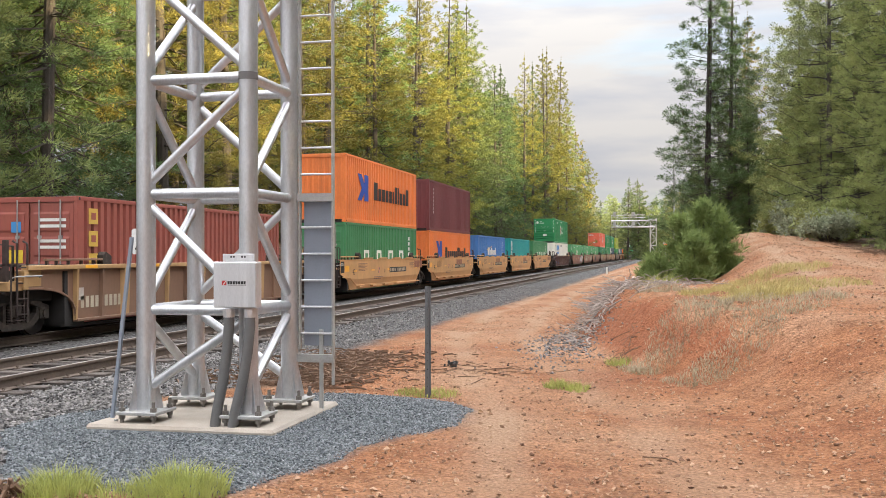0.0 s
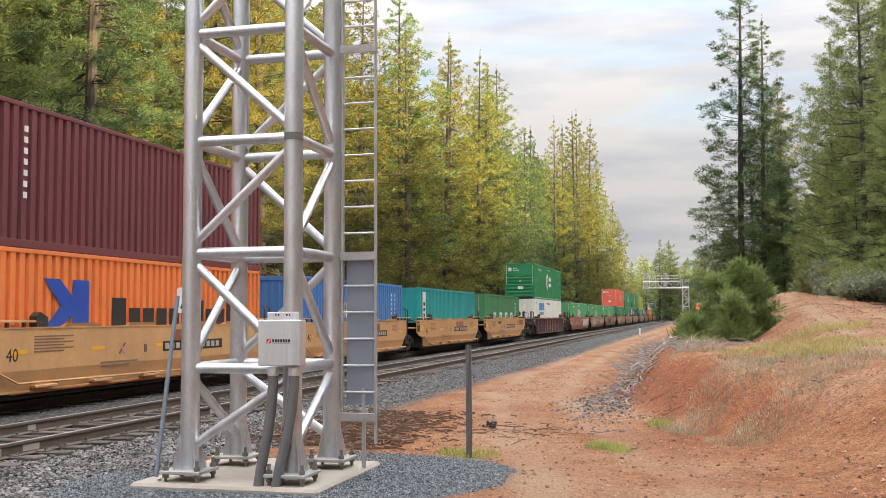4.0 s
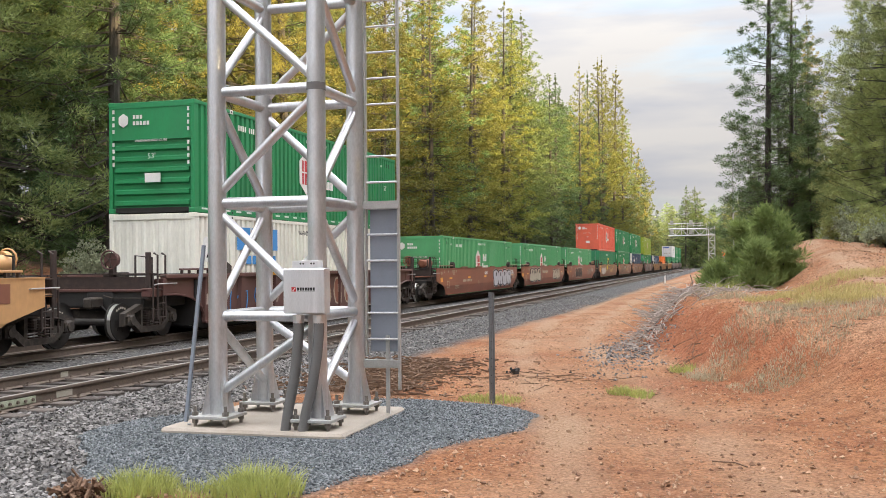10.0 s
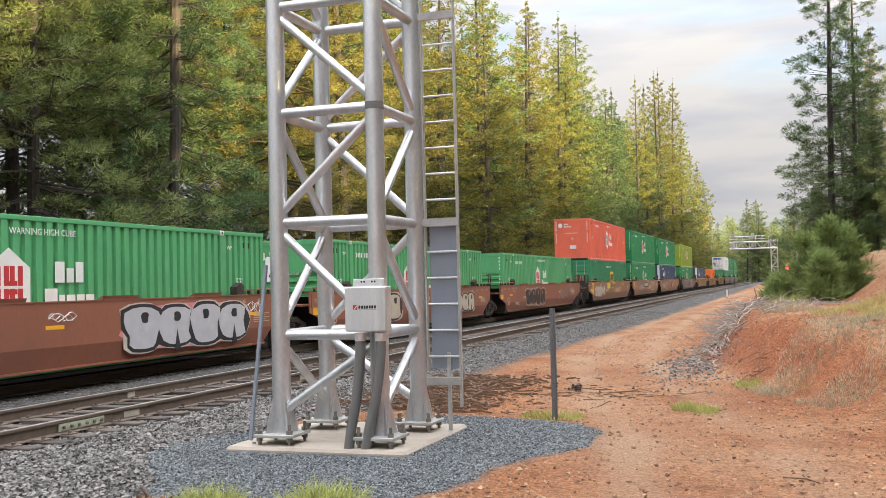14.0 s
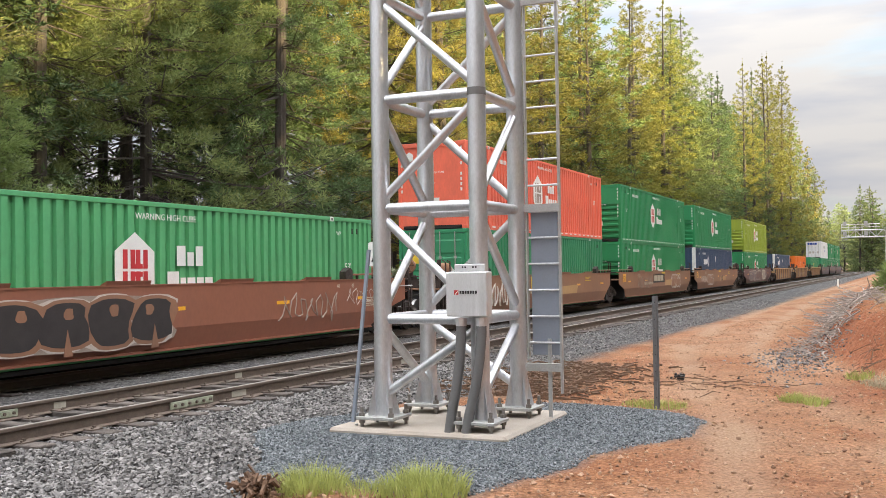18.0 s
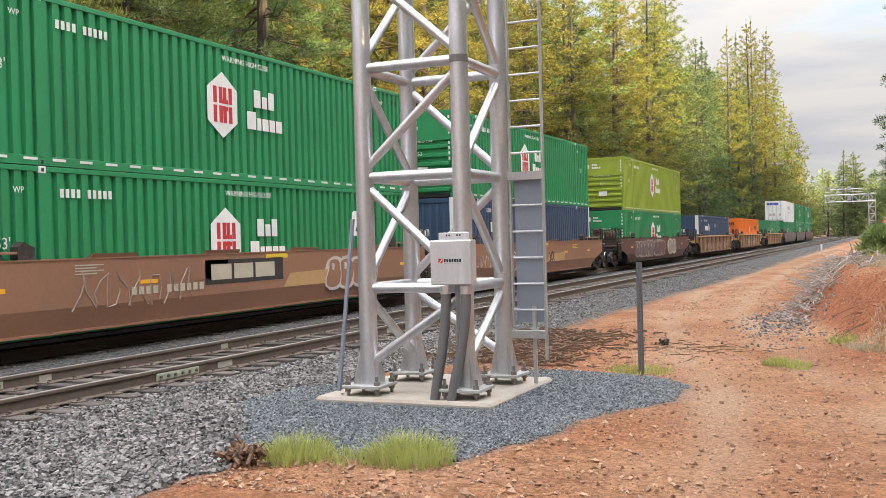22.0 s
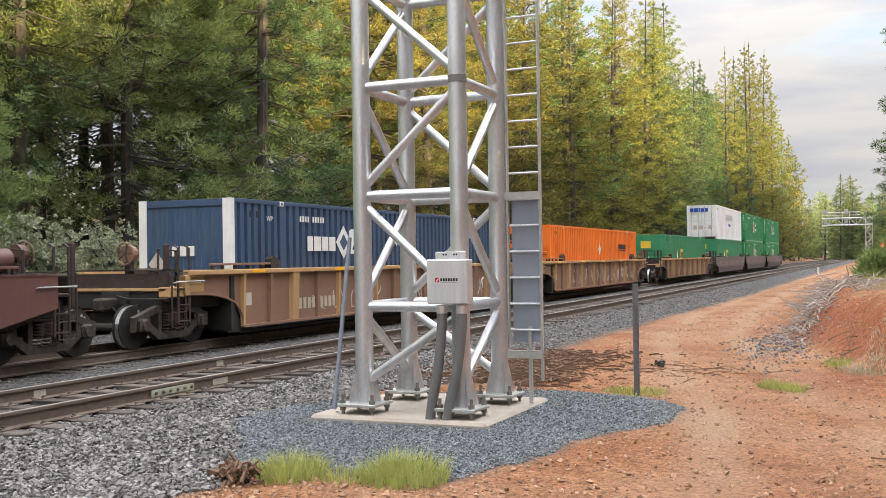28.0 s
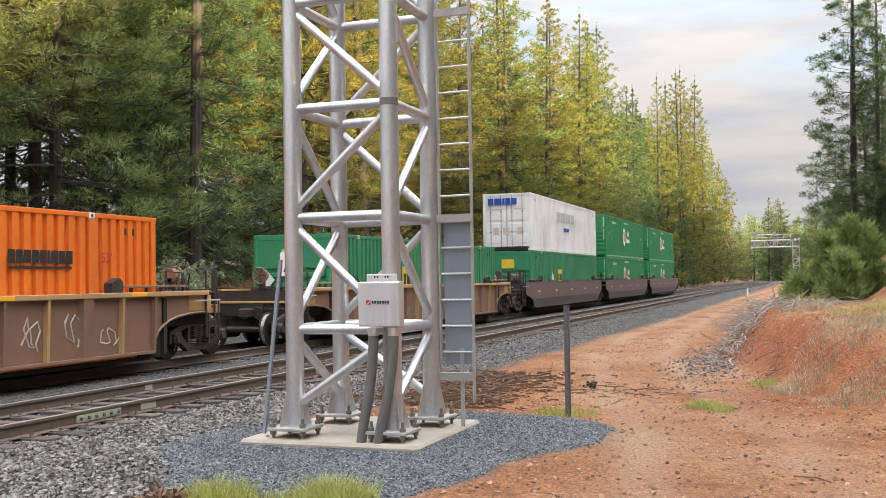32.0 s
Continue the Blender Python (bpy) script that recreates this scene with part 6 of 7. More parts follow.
def conifer(name, height, spread, seed, needle, detail, label, droop=0.25, bare=0.1, ragged=0.35, cone=0.8, pompom=False):
    """A conifer: tapered trunk, limbs in whorls, dead twigs standing in for inner shade and a crown of many needle
    clumps with gaps.
    """
    tiers, whorl, dense, count, length, width, radius = DETAIL[detail]
    if pompom and detail != "block":
        dense, count, radius = dense * 0.8, round(count * 1.4), radius * 1.25
    rng, gen = random.Random(seed), np.random.default_rng(seed)
    tree = thing(name, Matrix.Identity(4), label, "tree", "conifers")
    part("trunk", Shape().tube((0, 0, -0.8), (0.0, 0, height * 0.5), height * 0.0082, height * 0.0058, n=9).tube((0, 0, height * 0.5), (0, 0, height * 0.985), height * 0.0058, 0.02, n=7), M["bark"], tree, smooth=True)
    limbs, pts, heads, sizes, core, core_heads, core_sizes = Shape(), [], [], [], [], [], []
    z0 = height * bare
    lumps = [rng.uniform(0.72, 1.15) for _ in range(12)]
    for i in range(tiers):
        f = i / (tiers - 1)
        z = z0 + (height * 0.97 - z0) * f
        n = max(3, int(whorl * (1 - 0.25 * f) + rng.uniform(-1.0, 1.3)))
        turn = rng.random() * 6.28
        for k in range(n):
            if rng.random() < ragged * 0.4:
                continue
            a = turn + k * 6.2832 / n + rng.uniform(-0.35, 0.35)
            full = spread * ((1 - f) ** cone) * min(1.0, 0.72 + f * 2.5) * lumps[(int(a * 0.95) + i // 6) % 12]
            r = full * rng.uniform(1 - ragged, 1 + ragged * 0.35) + 0.05
            zz = z + rng.uniform(-0.5, 0.5) * min(1, r * 0.6)
            tilt = -droop * (1 - f) * rng.uniform(0.5, 1.3) + 0.65 * f
            way = Vector((math.cos(a), math.sin(a), tilt))
            lift = Vector((0, 0, 0.10 * r))
            root = Vector((0, 0, zz))
            mid = root + way * r * 0.55 - lift
            tip = root + way * r + lift
            if r > 0.7 and detail != "block":
                limbs.tube(root, mid, 0.010 + 0.008 * r, 0.006 + 0.004 * r, n=4, cap=False)
                limbs.tube(mid, tip, 0.006 + 0.004 * r, 0.004, n=3, cap=False)
            grow = min(1.0, 0.12 + 0.46 * r)
            m = max(2, round(dense * (0.35 + 0.9 * r / spread)))
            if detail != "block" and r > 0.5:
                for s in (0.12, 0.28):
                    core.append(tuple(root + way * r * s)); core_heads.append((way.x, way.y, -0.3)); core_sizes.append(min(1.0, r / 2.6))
            for j in range(m):
                s = (0.50 + 0.52 * (j + rng.random()) / m) if pompom else (0.32 + 0.70 * ((j + rng.random()) / m) ** 0.75)
                axis = root.lerp(mid, s / 0.55) if s < 0.55 else mid.lerp(tip, (s - 0.55) / 0.45)
                fan = r * 0.40 * (1.2 - s)
                q = rng.uniform(-1, 1)
                p = axis + Vector((-way.y * q * fan, way.x * q * fan, rng.gauss(0.04, 0.12 + 0.05 * r if pompom else 0.07 + 0.03 * r)))
                pts.append(tuple(p)); sizes.append(grow * rng.uniform(0.7, 1.2))
                heads.append((way.x * 0.6 - way.y * q * 0.4, way.y * 0.6 + way.x * q * 0.4, 0.5 if pompom else 0.25))
    if detail in ("near", "mid"):          # dead snags on the bare lower trunk
        for k in range(int(z0 * 3)):
            a, z = rng.random() * 6.28, rng.uniform(0.8, z0 + 2)
            r = rng.uniform(0.5, 0.42 * spread)
            limbs.tube((0, 0, z), (r * math.cos(a), r * math.sin(a), z - r * rng.uniform(0, 0.4)), 0.016, 0.004, n=3, cap=False)
    for j in range(5):
        pts.append((rng.gauss(0, 0.03), rng.gauss(0, 0.03), height * (0.955 + 0.045 * j / 4))); sizes.append(0.24 - 0.04 * j); heads.append((0, 0, 0.9))
    if detail != "block":
        part("limb", limbs, M["bark"], tree, kind="stuff")
    part("crown", blade_mesh("crown", puffs(pts, heads, sizes, count, length, width, radius, gen), M[needle]), None, tree)
    # bark-dark blades near the trunk deepen the crown's gaps, in place of shade
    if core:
        part("dead_twig", blade_mesh("dead_twig", puffs(core, core_heads, core_sizes, 2, 0.6, 0.02 if detail == "near" else 0.04, 0.4, gen), M["bark"]), None, tree, "dark dead twigs that also stand in for shade inside the crown", kind="stuff")
    return tree


SPECIES = {
    "fir": ("fir_tree", 26, 5.0, "needle_dark", "tall dark green fir with drooping boughs", dict(droop=0.42, bare=0.03, ragged=0.3, cone=0.7)),
    "fir2": ("fir_tree", 24, 4.3, "needle_dark", "slender dark green fir beside the track", dict(droop=0.45, bare=0.04, ragged=0.4)),
    "pine": ("pine_tree", 28, 5.2, "needle", "tall green pine with a ragged crown", dict(droop=0.15, bare=0.20, ragged=0.45, cone=0.7)),
    "pine2": ("pine_tree", 25, 4.4, "needle", "narrow green pine with open boughs", dict(droop=0.10, bare=0.34, ragged=0.5, cone=0.55)),
    # these two have sunlight painted into their needles
    "gold": ("pine_tree", 27, 5.3, "needle_sunlit", "tall yellow-green pine with the low sun's yellow in its needle colour", dict(droop=0.15, bare=0.07, ragged=0.42, cone=0.66)),
    "gold2": ("pine_tree", 30, 4.7, "needle_sunlit", "slim yellow-green pine with a pointed top and sunlight in its colour", dict(droop=0.10, bare=0.09, ragged=0.45, cone=0.64)),
    "open": ("pine_tree", 24, 3.2, "needle_dark", "tall dark pine with an open clumped crown", dict(droop=0.05, bare=0.06, ragged=0.42, cone=0.5, pompom=True)),
    "soft": ("pine_tree", 22, 5.2, "needle_soft", "broad soft grey-green pine beside the dirt road", dict(droop=0.10, bare=0.02, ragged=0.42, cone=0.6, pompom=True)),
    "light": ("pine_tree", 10, 3.0, "needle_young", "bushy light green young pine on the cutting slope", dict(droop=0.0, bare=0.02, ragged=0.45, cone=0.6, pompom=True)),
}
MADE = {}


def plant(kind, x, y, height, wide=1.0, turn=None, detail=None):
    away = math.hypot(x, y)
    detail = detail or ("near" if away < 54 else "mid" if away < 225 else "far")
    name, h0, spread, needle, label, kw = SPECIES[kind]
    turn = random.uniform(0, 360) if turn is None else turn
    k = height / h0
    m = pose(x, y, ground_z(x, y), random.uniform(-1.5, 1.5), random.uniform(-1.5, 1.5), turn) @ Matrix.Diagonal((k * wide, k * wide, k, 1))
    if (kind, detail) not in MADE:
        ob = MADE[kind, detail] = conifer(name, h0, spread, 11 + len(MADE), needle, detail, label, **kw)
        ob.matrix_basis = m
    else:
        ob = copy_thing(MADE[kind, detail], pose(0, 0, 0))
        ob.matrix_basis = m
    return ob


rng = random.Random(5)
# left-hand forest: front row, then rows behind
FRONT = [("soft", -24.0, 12, 24), ("soft", -26.5, 18, 27), ("pine", -25.0, 24, 25), ("soft", -25.0, 29, 26), ("fir", -22.6, 34, 28), ("fir2", -26.0, 39, 28), ("gold", -23.0, 44, 31), ("gold2", -22.0, 49, 29), ("pine", -24.5, 53, 27),
         ("gold2", -21.0, 58, 24), ("gold", -22.0, 64, 24), ("gold", -20.5, 71, 23), ("pine", -22.5, 76, 27), ("gold2", -20.5, 82, 25), ("gold", -21.5, 88, 26), ("gold2", -20.5, 95, 27), ("pine", -21.5, 102, 27),
         ("pine", -20.5, 106, 28), ("fir", -22.5, 118, 23), ("fir", -21.0, 127, 25), ("fir2", -22.5, 140, 27), ("gold2", -21.0, 154, 32), ("fir2", -21.5, 168, 33), ("gold", -21.0, 182, 38), ("gold2", -22.0, 194, 41), ("gold", -21.5, 205, 41), ("pine", -21.0, 220, 34), ("gold", -20.5, 240, 31), ("fir", -21.0, 262, 30), ("pine", -21.0, 290, 29)]
for k, x, y, h in FRONT:
    plant(k, x, y, h, 1.12 if y < 60 else 1.2 if y < 150 else 0.95)
for row, (x0, gap, kinds) in enumerate(((-27, 5.0, ("fir", "pine", "fir2", "fir")), (-32, 5.5, ("fir", "pine2", "fir2")), (-38, 6.5, ("fir", "fir2"))  )):
    y = 10 + row * 4
    while y < 130 + 130 * (row < 2):
        d = "mid" if y < 55 and row < 2 else "far"
        plant(rng.choice(kinds), x0 + rng.uniform(-2, 2), y + rng.uniform(-1.5, 1.5), rng.uniform(22, 28) + max(0, y - 120) * 0.08, 1.2, detail=d)
        y += gap * (1 + y / 220)
for x, y, h in ((-20.8, 17.6, 7.5), (-21.3, 14.8, 8.0)):
    plant("light", x, y, h, 1.15, detail="near")
# slim pines with long bare trunks behind the front row
for i in range(13):
    plant("pine2", -26.5 - 4.5 * rng.random(), 17 + i * 2.1, rng.uniform(19, 24), 0.75, detail="mid")
# right-hand side
plant("open", 2.7, 70, 25, 1.2, 30, "near")
plant("open", 4.4, 73, 20, 1.25, 160, "near")
plant("fir", 6.2, 80, 14, 0.9)
plant("pine", 5.0, 77, 17, 0.7)
plant("gold", 9.2, 118, 27, 0.8)
plant("fir", 3.9, 74, 13, 0.9, detail="mid")
plant("fir2", 2.4, 76, 10, 0.9, detail="mid")
plant("fir", 5.6, 71, 9, 0.9, detail="mid")
for k, x, y, h, d in (("soft", 10.2, 50, 19, "near"), ("soft", 9.0, 60, 21, "near"), ("soft", 8.3, 68, 17, "mid"), ("soft", 8.2, 57, 6, "near"), ("soft", 7.4, 64, 5, "mid"), ("soft", 13.0, 47, 21, "near"), ("pine", 11.5, 55, 26, "near"), ("soft", 11.2, 64, 22, "mid"), ("pine", 15, 44, 27, "mid"), ("soft", 13.5, 70, 23, "mid"), ("pine", 11.0, 39, 24, "near"), ("soft", 9.8, 74, 14, "mid"), ("fir", 16.5, 36, 24, "mid"), ("pine2", 18, 52, 27, "mid"), ("pine", 16, 62, 27, "mid"), ("soft", 9.0, 43, 9, "near"), ("soft", 8.6, 66, 9, "mid")):
    plant(k, x, y, h, 1.0, detail=d)
# unseen wood added behind and beside the camera to keep the low sun off the ground
for i in range(82):
    y = -70 + i * 4.0 if i < 50 else 130 + (i - 50) * 8.5
    for x in (26, 32, 38):
        tall = 27 if y < 9 else 29 if 115 < y < 215 else 23
        plant(("pine", "fir", "gold", "fir2")[(i + x) % 4], x + rng.uniform(-2, 2), y + rng.uniform(-1.5, 1.5), tall * rng.uniform(0.88, 1.1), 1.5 if i < 50 else 2.2, detail="block")
# far woods beyond the gantry
for i in range(84):
    plant(("fir", "pine", "soft", "fir2")[i % 4], -62 + (i % 42) * 2.6 + rng.uniform(-1.5, 1.5), 340 + (i // 42) * 80 + rng.uniform(-20, 20), rng.uniform(15, 27), 1.4, detail="far")
for i in range(10):
    plant(("fir", "fir2")[i % 2], 2.0 + i * 1.2 + rng.uniform(-1, 1), 105 + i * 16, rng.uniform(9, 15), detail="mid")


def leaf_clump(name, rng, spots, size, blades, needle, parent, leaf=0.17):
    """Kite-shaped leaves or needles fanned about every spot."""
    gen = np.random.default_rng(rng.randrange(10 ** 6))
    n = len(spots) * blades
    c = np.repeat(np.array([p for p, up in spots], float), blades, 0)
    d = gen.normal(0, 1, (n, 3)) * np.array([1, 1, 0.8]) + np.array([0, 0, 0.3]) + np.repeat(np.array([up for p, up in spots], float), blades, 0)
    d /= np.linalg.norm(d, axis=1)[:, None] + 1e-6
    k = size * gen.uniform(0.6, 1.3, (n, 1))
    w = np.cross(d, gen.normal(0, 1, (n, 3)))
    w *= k * leaf / (np.linalg.norm(w, axis=1)[:, None] + 1e-6)
    c = c + gen.normal(0, size * 0.25, (n, 3))
    v = np.stack([c, c + d * k * 0.55 + w, c + d * k, c, c + d * k, c + d * k * 0.55 - w], 1).reshape(-1, 3)
    return part(name, blade_mesh(name, v, M[needle]), None, parent)


def young_pine(x, y, h, r, seed):
    rng = random.Random(seed)
    t = thing("young_pine", pose(x, y, ground_z(x, y)), "bushy bright green young pine at the edge of the road", "tree", "young pines")
    part("trunk", Shape().tube((0, 0, -0.2), (0, 0, h * 0.9), 0.05, 0.015, n=7), M["bark"], t, smooth=True)
    spots = []
    for i in range(int(44 * r)):
        f = rng.random() ** 0.85 if i % 4 else rng.uniform(0.0, 0.18)
        a = rng.random() * 6.28
        rr = r * min(1.0, 0.6 + 2.2 * f) * (1 - f ** 1.6) ** 0.7 * rng.uniform(0.55, 1.1)
        tip = Vector((rr * math.cos(a), rr * math.sin(a), 0.12 + f * h * 0.9 + rr * 0.15))
        for j in range(11):
            s = rng.uniform(0.45, 1.05)
            p = Vector((tip.x * s, tip.y * s, tip.z - (1 - s) * rr * 0.35)) + Vector((rng.gauss(0, 0.07), rng.gauss(0, 0.07), rng.gauss(0, 0.06)))
            spots.append((tuple(p), (math.cos(a) * 0.8, math.sin(a) * 0.8, 0.9)))
    for j in range(8):
        spots.append(((0, 0, h * (0.8 + 0.2 * j / 7)), (0, 0, 1.5)))
    leaf_clump("crown", rng, spots, 0.30, 20, "needle_young", t, 0.045)
    return t


for x, y, top, r, s in ((1.40, 37, 3.45, 0.82, 1), (0.60, 35.6, 2.9, 0.72, 2), (1.0, 34.4, 2.25, 0.62, 4), (1.95, 36.8, 3.2, 0.72, 3), (-0.25, 35.2, 1.5, 0.5, 5), (8.0, 72, 5.0, 1.2, 6)):
    young_pine(x, y, top - ground_z(x, y), r, s)


def shrub(x, y, h, r, seed, leaf="shrub", label="grey-green shrub on the cutting slope", fine=0):
    rng = random.Random(seed)
    t = thing("shrub", pose(x, y, ground_z(x, y)), label, "shrub", "shrubs")
    stems, spots = Shape(), []
    for i in range(14):
        a = rng.random() * 6.28
        rr = r * rng.uniform(0.3, 1.0)
        tip = Vector((rr * math.cos(a), rr * math.sin(a), h * rng.uniform(0.45, 1.0)))
        stems.pipe([(0, 0, -0.1), tip * 0.5 + Vector((0, 0, 0.1)), tip], 0.02, n=4)
        for j in range(fine or 16):
            p = tip * rng.uniform(0.55, 1.05) + Vector((rng.gauss(0, 0.2 * r), rng.gauss(0, 0.2 * r), rng.gauss(0, 0.14 * h)))
            spots.append((tuple(p), (0, 0, 0.5)))
    part("stem", stems, M["bark"], t, kind="stuff")
    leaf_clump("leaves", rng, spots, 0.13 + 0.02 * h if not fine else 0.10 if fine > 30 else 0.16, 22 if not fine else 16 if fine > 30 else 14, leaf, t, 0.26 if fine != 24 else 0.16)
    return t


for i, (x, y, h, r) in enumerate(((-19.6, 16.5, 3.0, 1.6), (-19.3, 19.5, 2.4, 1.3), (-20.0, 23, 1.9, 1.2), (-19.5, 13.0, 2.6, 1.5), (-20.3, 30, 1.6, 1.2), (-19.8, 37, 1.5, 1.2))):
    shrub(x, y, h, r, 40 + i, fine=44)
for i in range(26):
    y = 40 + i * 6.5
    shrub(-19.6 + rng.uniform(-0.9, 0.6), y, rng.uniform(1.6, 3.2), rng.uniform(1.2, 2.0), 80 + i, "needle" if i % 3 else "needle_sunlit", "low green undergrowth below the trees")
for i in range(22):
    y = 46 + i * 1.2
    shrub(6.4 + rng.uniform(-0.1, 1.9), y, rng.uniform(0.7, 2.0), rng.uniform(0.9, 1.6), 120 + i, "needle_soft" if i % 3 else "shrub", "low grey-green undergrowth beside the road", 24)


# ---- far gantry and lineside ----
gan = thing("signal_gantry", pose(-2.2, 190, -0.4), "pale lattice cantilever signal gantry reaching over the tracks", "signal gantry")
for x in (-0.55, 0.55):
    for y in (-0.5, 0.5):
        part("leg", Shape().tube((x, y, 0), (x, y, 8.6), 0.09, n=8), M["galv"], gan)
for k in range(7):
    z0, z1 = k * 1.2, k * 1.2 + 1.2
    for y in (-0.5, 0.5):
        part("diagonal_brace", Shape().tube((-0.55, y, z0 if k % 2 else z1), (0.55, y, z1 if k % 2 else z0), 0.06, n=6), M["galv"], gan)
    part("cross_tube", Shape().tube((-0.55, -0.5, z1), (0.55, -0.5, z1), 0.06, n=6), M["galv"], gan)
for y in (-0.6, 0.6):
    for z in (7.0, 8.2):
        part("boom_chord", Shape().tube((-7.6, y, z), (0.6, y, z), 0.09, n=8), M["galv"], gan)
for k in range(7):
    x = -7.5 + k * 1.1
    part("boom_brace", Shape().tube((x, -0.6, 7.0 if k % 2 else 8.2), (x + 1.1, -0.6, 8.2 if k % 2 else 7.0), 0.055, n=6), M["galv"], gan)
    part("boom_post", Shape().tube((x, -0.6, 7.0), (x, -0.6, 9.2), 0.045, n=6), M["galv"], gan)
part("hand_rail", Shape().tube((-7.6, -0.6, 9.2), (-1.4, -0.6, 9.2), 0.05, n=6).tube((-7.6, -0.6, 8.7), (-1.4, -0.6, 8.7), 0.04, n=6), M["galv"], gan)
for x in (-7.0, -3.6):
    part("signal_head", Shape().box(x - 0.3, x + 0.3, -0.8, -0.62, 8.9, 9.7, 0.03), M["galv_dull"], gan)
    part("signal_head", Shape().box(x - 0.3, x + 0.3, -0.8, -0.62, 7.2, 8.0, 0.03), M["galv_dull"], gan)
part("equipment_box", Shape().box(0.8, 1.7, -0.4, 0.4, 0, 1.6, 0.03), M["alu"], gan)

sig = thing("signal_mast", pose(0.0, 150, 0.1), "grey dwarf signal mast showing a red light", "signal")
part("mast", Shape().tube((0, 0, -0.6), (0, 0, 2.6), 0.07, n=8), M["galv"], sig)
part("hood", Shape().box(-0.35, 0.35, 0.0, 0.2, 2.3, 3.2, 0.05), M["galv_dull"], sig)
part("lens", Shape().tube((0, -0.06, 2.75), (0, 0.0, 2.75), 0.3, n=16), M["red_light"], sig, "lit red lens")

pole = thing("utility_pole", pose(0.85, 100, 1.0), "tall thin pale utility pole among the pines", "pole")
part("shaft", Shape().tube((0, 0, -1), (0, 0, 10.5), 0.09, 0.06, n=8), M["galv_dull"], pole)
mk = thing("white_marker", pose(-6.0, 108, -0.42), "small white plastic marker post in the ballast", "post")
part("stake", Shape().box(-0.07, 0.07, -0.03, 0.03, 0, 0.75, 0.01), M["white"], mk)


# ---- loose stone, plants and litter on the ground ----
OCTA = np.array([(1, 0, 0), (-1, 0, 0), (0, 1, 0), (0, -1, 0), (0, 0, 1), (0, 0, -1)], float)
CUBE = np.array([(x, y, z) for z in (-1, 1) for y in (-1, 1) for x in (-1, 1)], float) * 0.72
CUBE_F = [(0, 2, 3), (0, 3, 1), (4, 5, 7), (4, 7, 6), (0, 1, 5), (0, 5, 4), (2, 6, 7), (2, 7, 3), (0, 4, 6), (0, 6, 2), (1, 3, 7), (1, 7, 5)]
OCTA_F = [(0, 2, 4), (2, 1, 4), (1, 3, 4), (3, 0, 4), (2, 0, 5), (1, 2, 5), (3, 1, 5), (0, 3, 5)]


def scatter_stones(name, spots, lo, hi, material, label, seed, sink=0.3, skew=1.0, form=CUBE, sides=CUBE_F):
    """Many loose stones as one heap: each a small crushed block with its own turn and proportions."""
    gen = np.random.default_rng(seed)
    n = len(spots)
    pts = np.array([(x, y, ground_z(x, y) if z is None else z) for x, y, z in spots])
    size = lo + (hi - lo) * gen.random(n) ** skew
    v = form[None] * gen.uniform(0.72, 1.12, (n, len(form), 1)) + gen.normal(0, 0.15, (n, len(form), 3))
    v *= size[:, None, None] * 0.5 * gen.uniform(0.7, 1.3, (n, 1, 3))
    a, b = gen.uniform(0, 6.28, n), gen.uniform(0, 6.28, n)
    ca, sa, cb, sb = np.cos(a), np.sin(a), np.cos(b), np.sin(b)
    x, y, z = v[..., 0], v[..., 1], v[..., 2]
    x, y = x * ca[:, None] - y * sa[:, None], x * sa[:, None] + y * ca[:, None]
    y, z = y * cb[:, None] - z * sb[:, None], y * sb[:, None] + z * cb[:, None]
    v = np.stack([x, y, z * 0.8], -1) + pts[:, None]
    v[..., 2] += size[:, None] * (0.5 - sink)
    f = np.array(sides)[None] + (np.arange(n) * len(form))[:, None, None]
    me = bpy.data.meshes.new(name)
    me.from_pydata(v.reshape(-1, 3).tolist(), [], f.reshape(-1, 3).tolist())
    me.materials.append(material)
    return tagged(new(name, me), label, "stones", kind="stuff")


rng = random.Random(21)
spots = []
while len(spots) < 21000:
    y = 5.5 + 14 * rng.random() ** 1.35
    x = rng.uniform(-8.95, -4.4)
    bal, gra, _, _ = zones(x, y)
    if bal > 0.5 and gra < 0.5:
        spots.append((x, y, None))
for lo, hi, count in ((-10.55, -9.1, 5200), (-13.2, -10.7, 11000), (-16.6, -15.2, 700)):
    for i in range(count):
        spots.append((rng.uniform(lo, hi), 6.5 + 26 * rng.random() ** 1.3, -0.235))
for i in range(5200):
    y = 19 + 40 * rng.random() ** 1.4
    x = rng.uniform(-8.95, -6.4)
    spots.append((x, y, None))
scatter_stones("loose_ballast", spots, 0.022, 0.056, M["stone"], "grey crushed ballast stones beside the rails", 31)
spots = []
while len(spots) < 21000:
    x, y = rng.uniform(-7.2, -1.6), rng.uniform(6.6, 13.8)
    if zones(x, y)[1] > 0.45 and not (-5.93 < x < -3.74 and 9.52 < y < 11.73):
        spots.append((x, y, None))
scatter_stones("pad_gravel", spots, 0.018, 0.04, M["gravel"], "blue-grey fine gravel heaped round the tower footing", 32, form=OCTA * 0.9, sides=OCTA_F)
spots = []
while len(spots) < 36000:
    y = 6 + 34 * rng.random() ** 1.9
    x = rng.uniform(-5.5, 7.0)
    bal, gra, _, lane = zones(x, y)
    if bal < 0.4 and gra < 0.4 and rng.random() > lane * 0.8:
        spots.append((x, y, None))
scatter_stones("pebbles", spots, 0.012, 0.068, M["pebble"], "small red-brown pebbles strewn over the earth road", 33, 0.35, 3.6, OCTA * 0.95, OCTA_F)


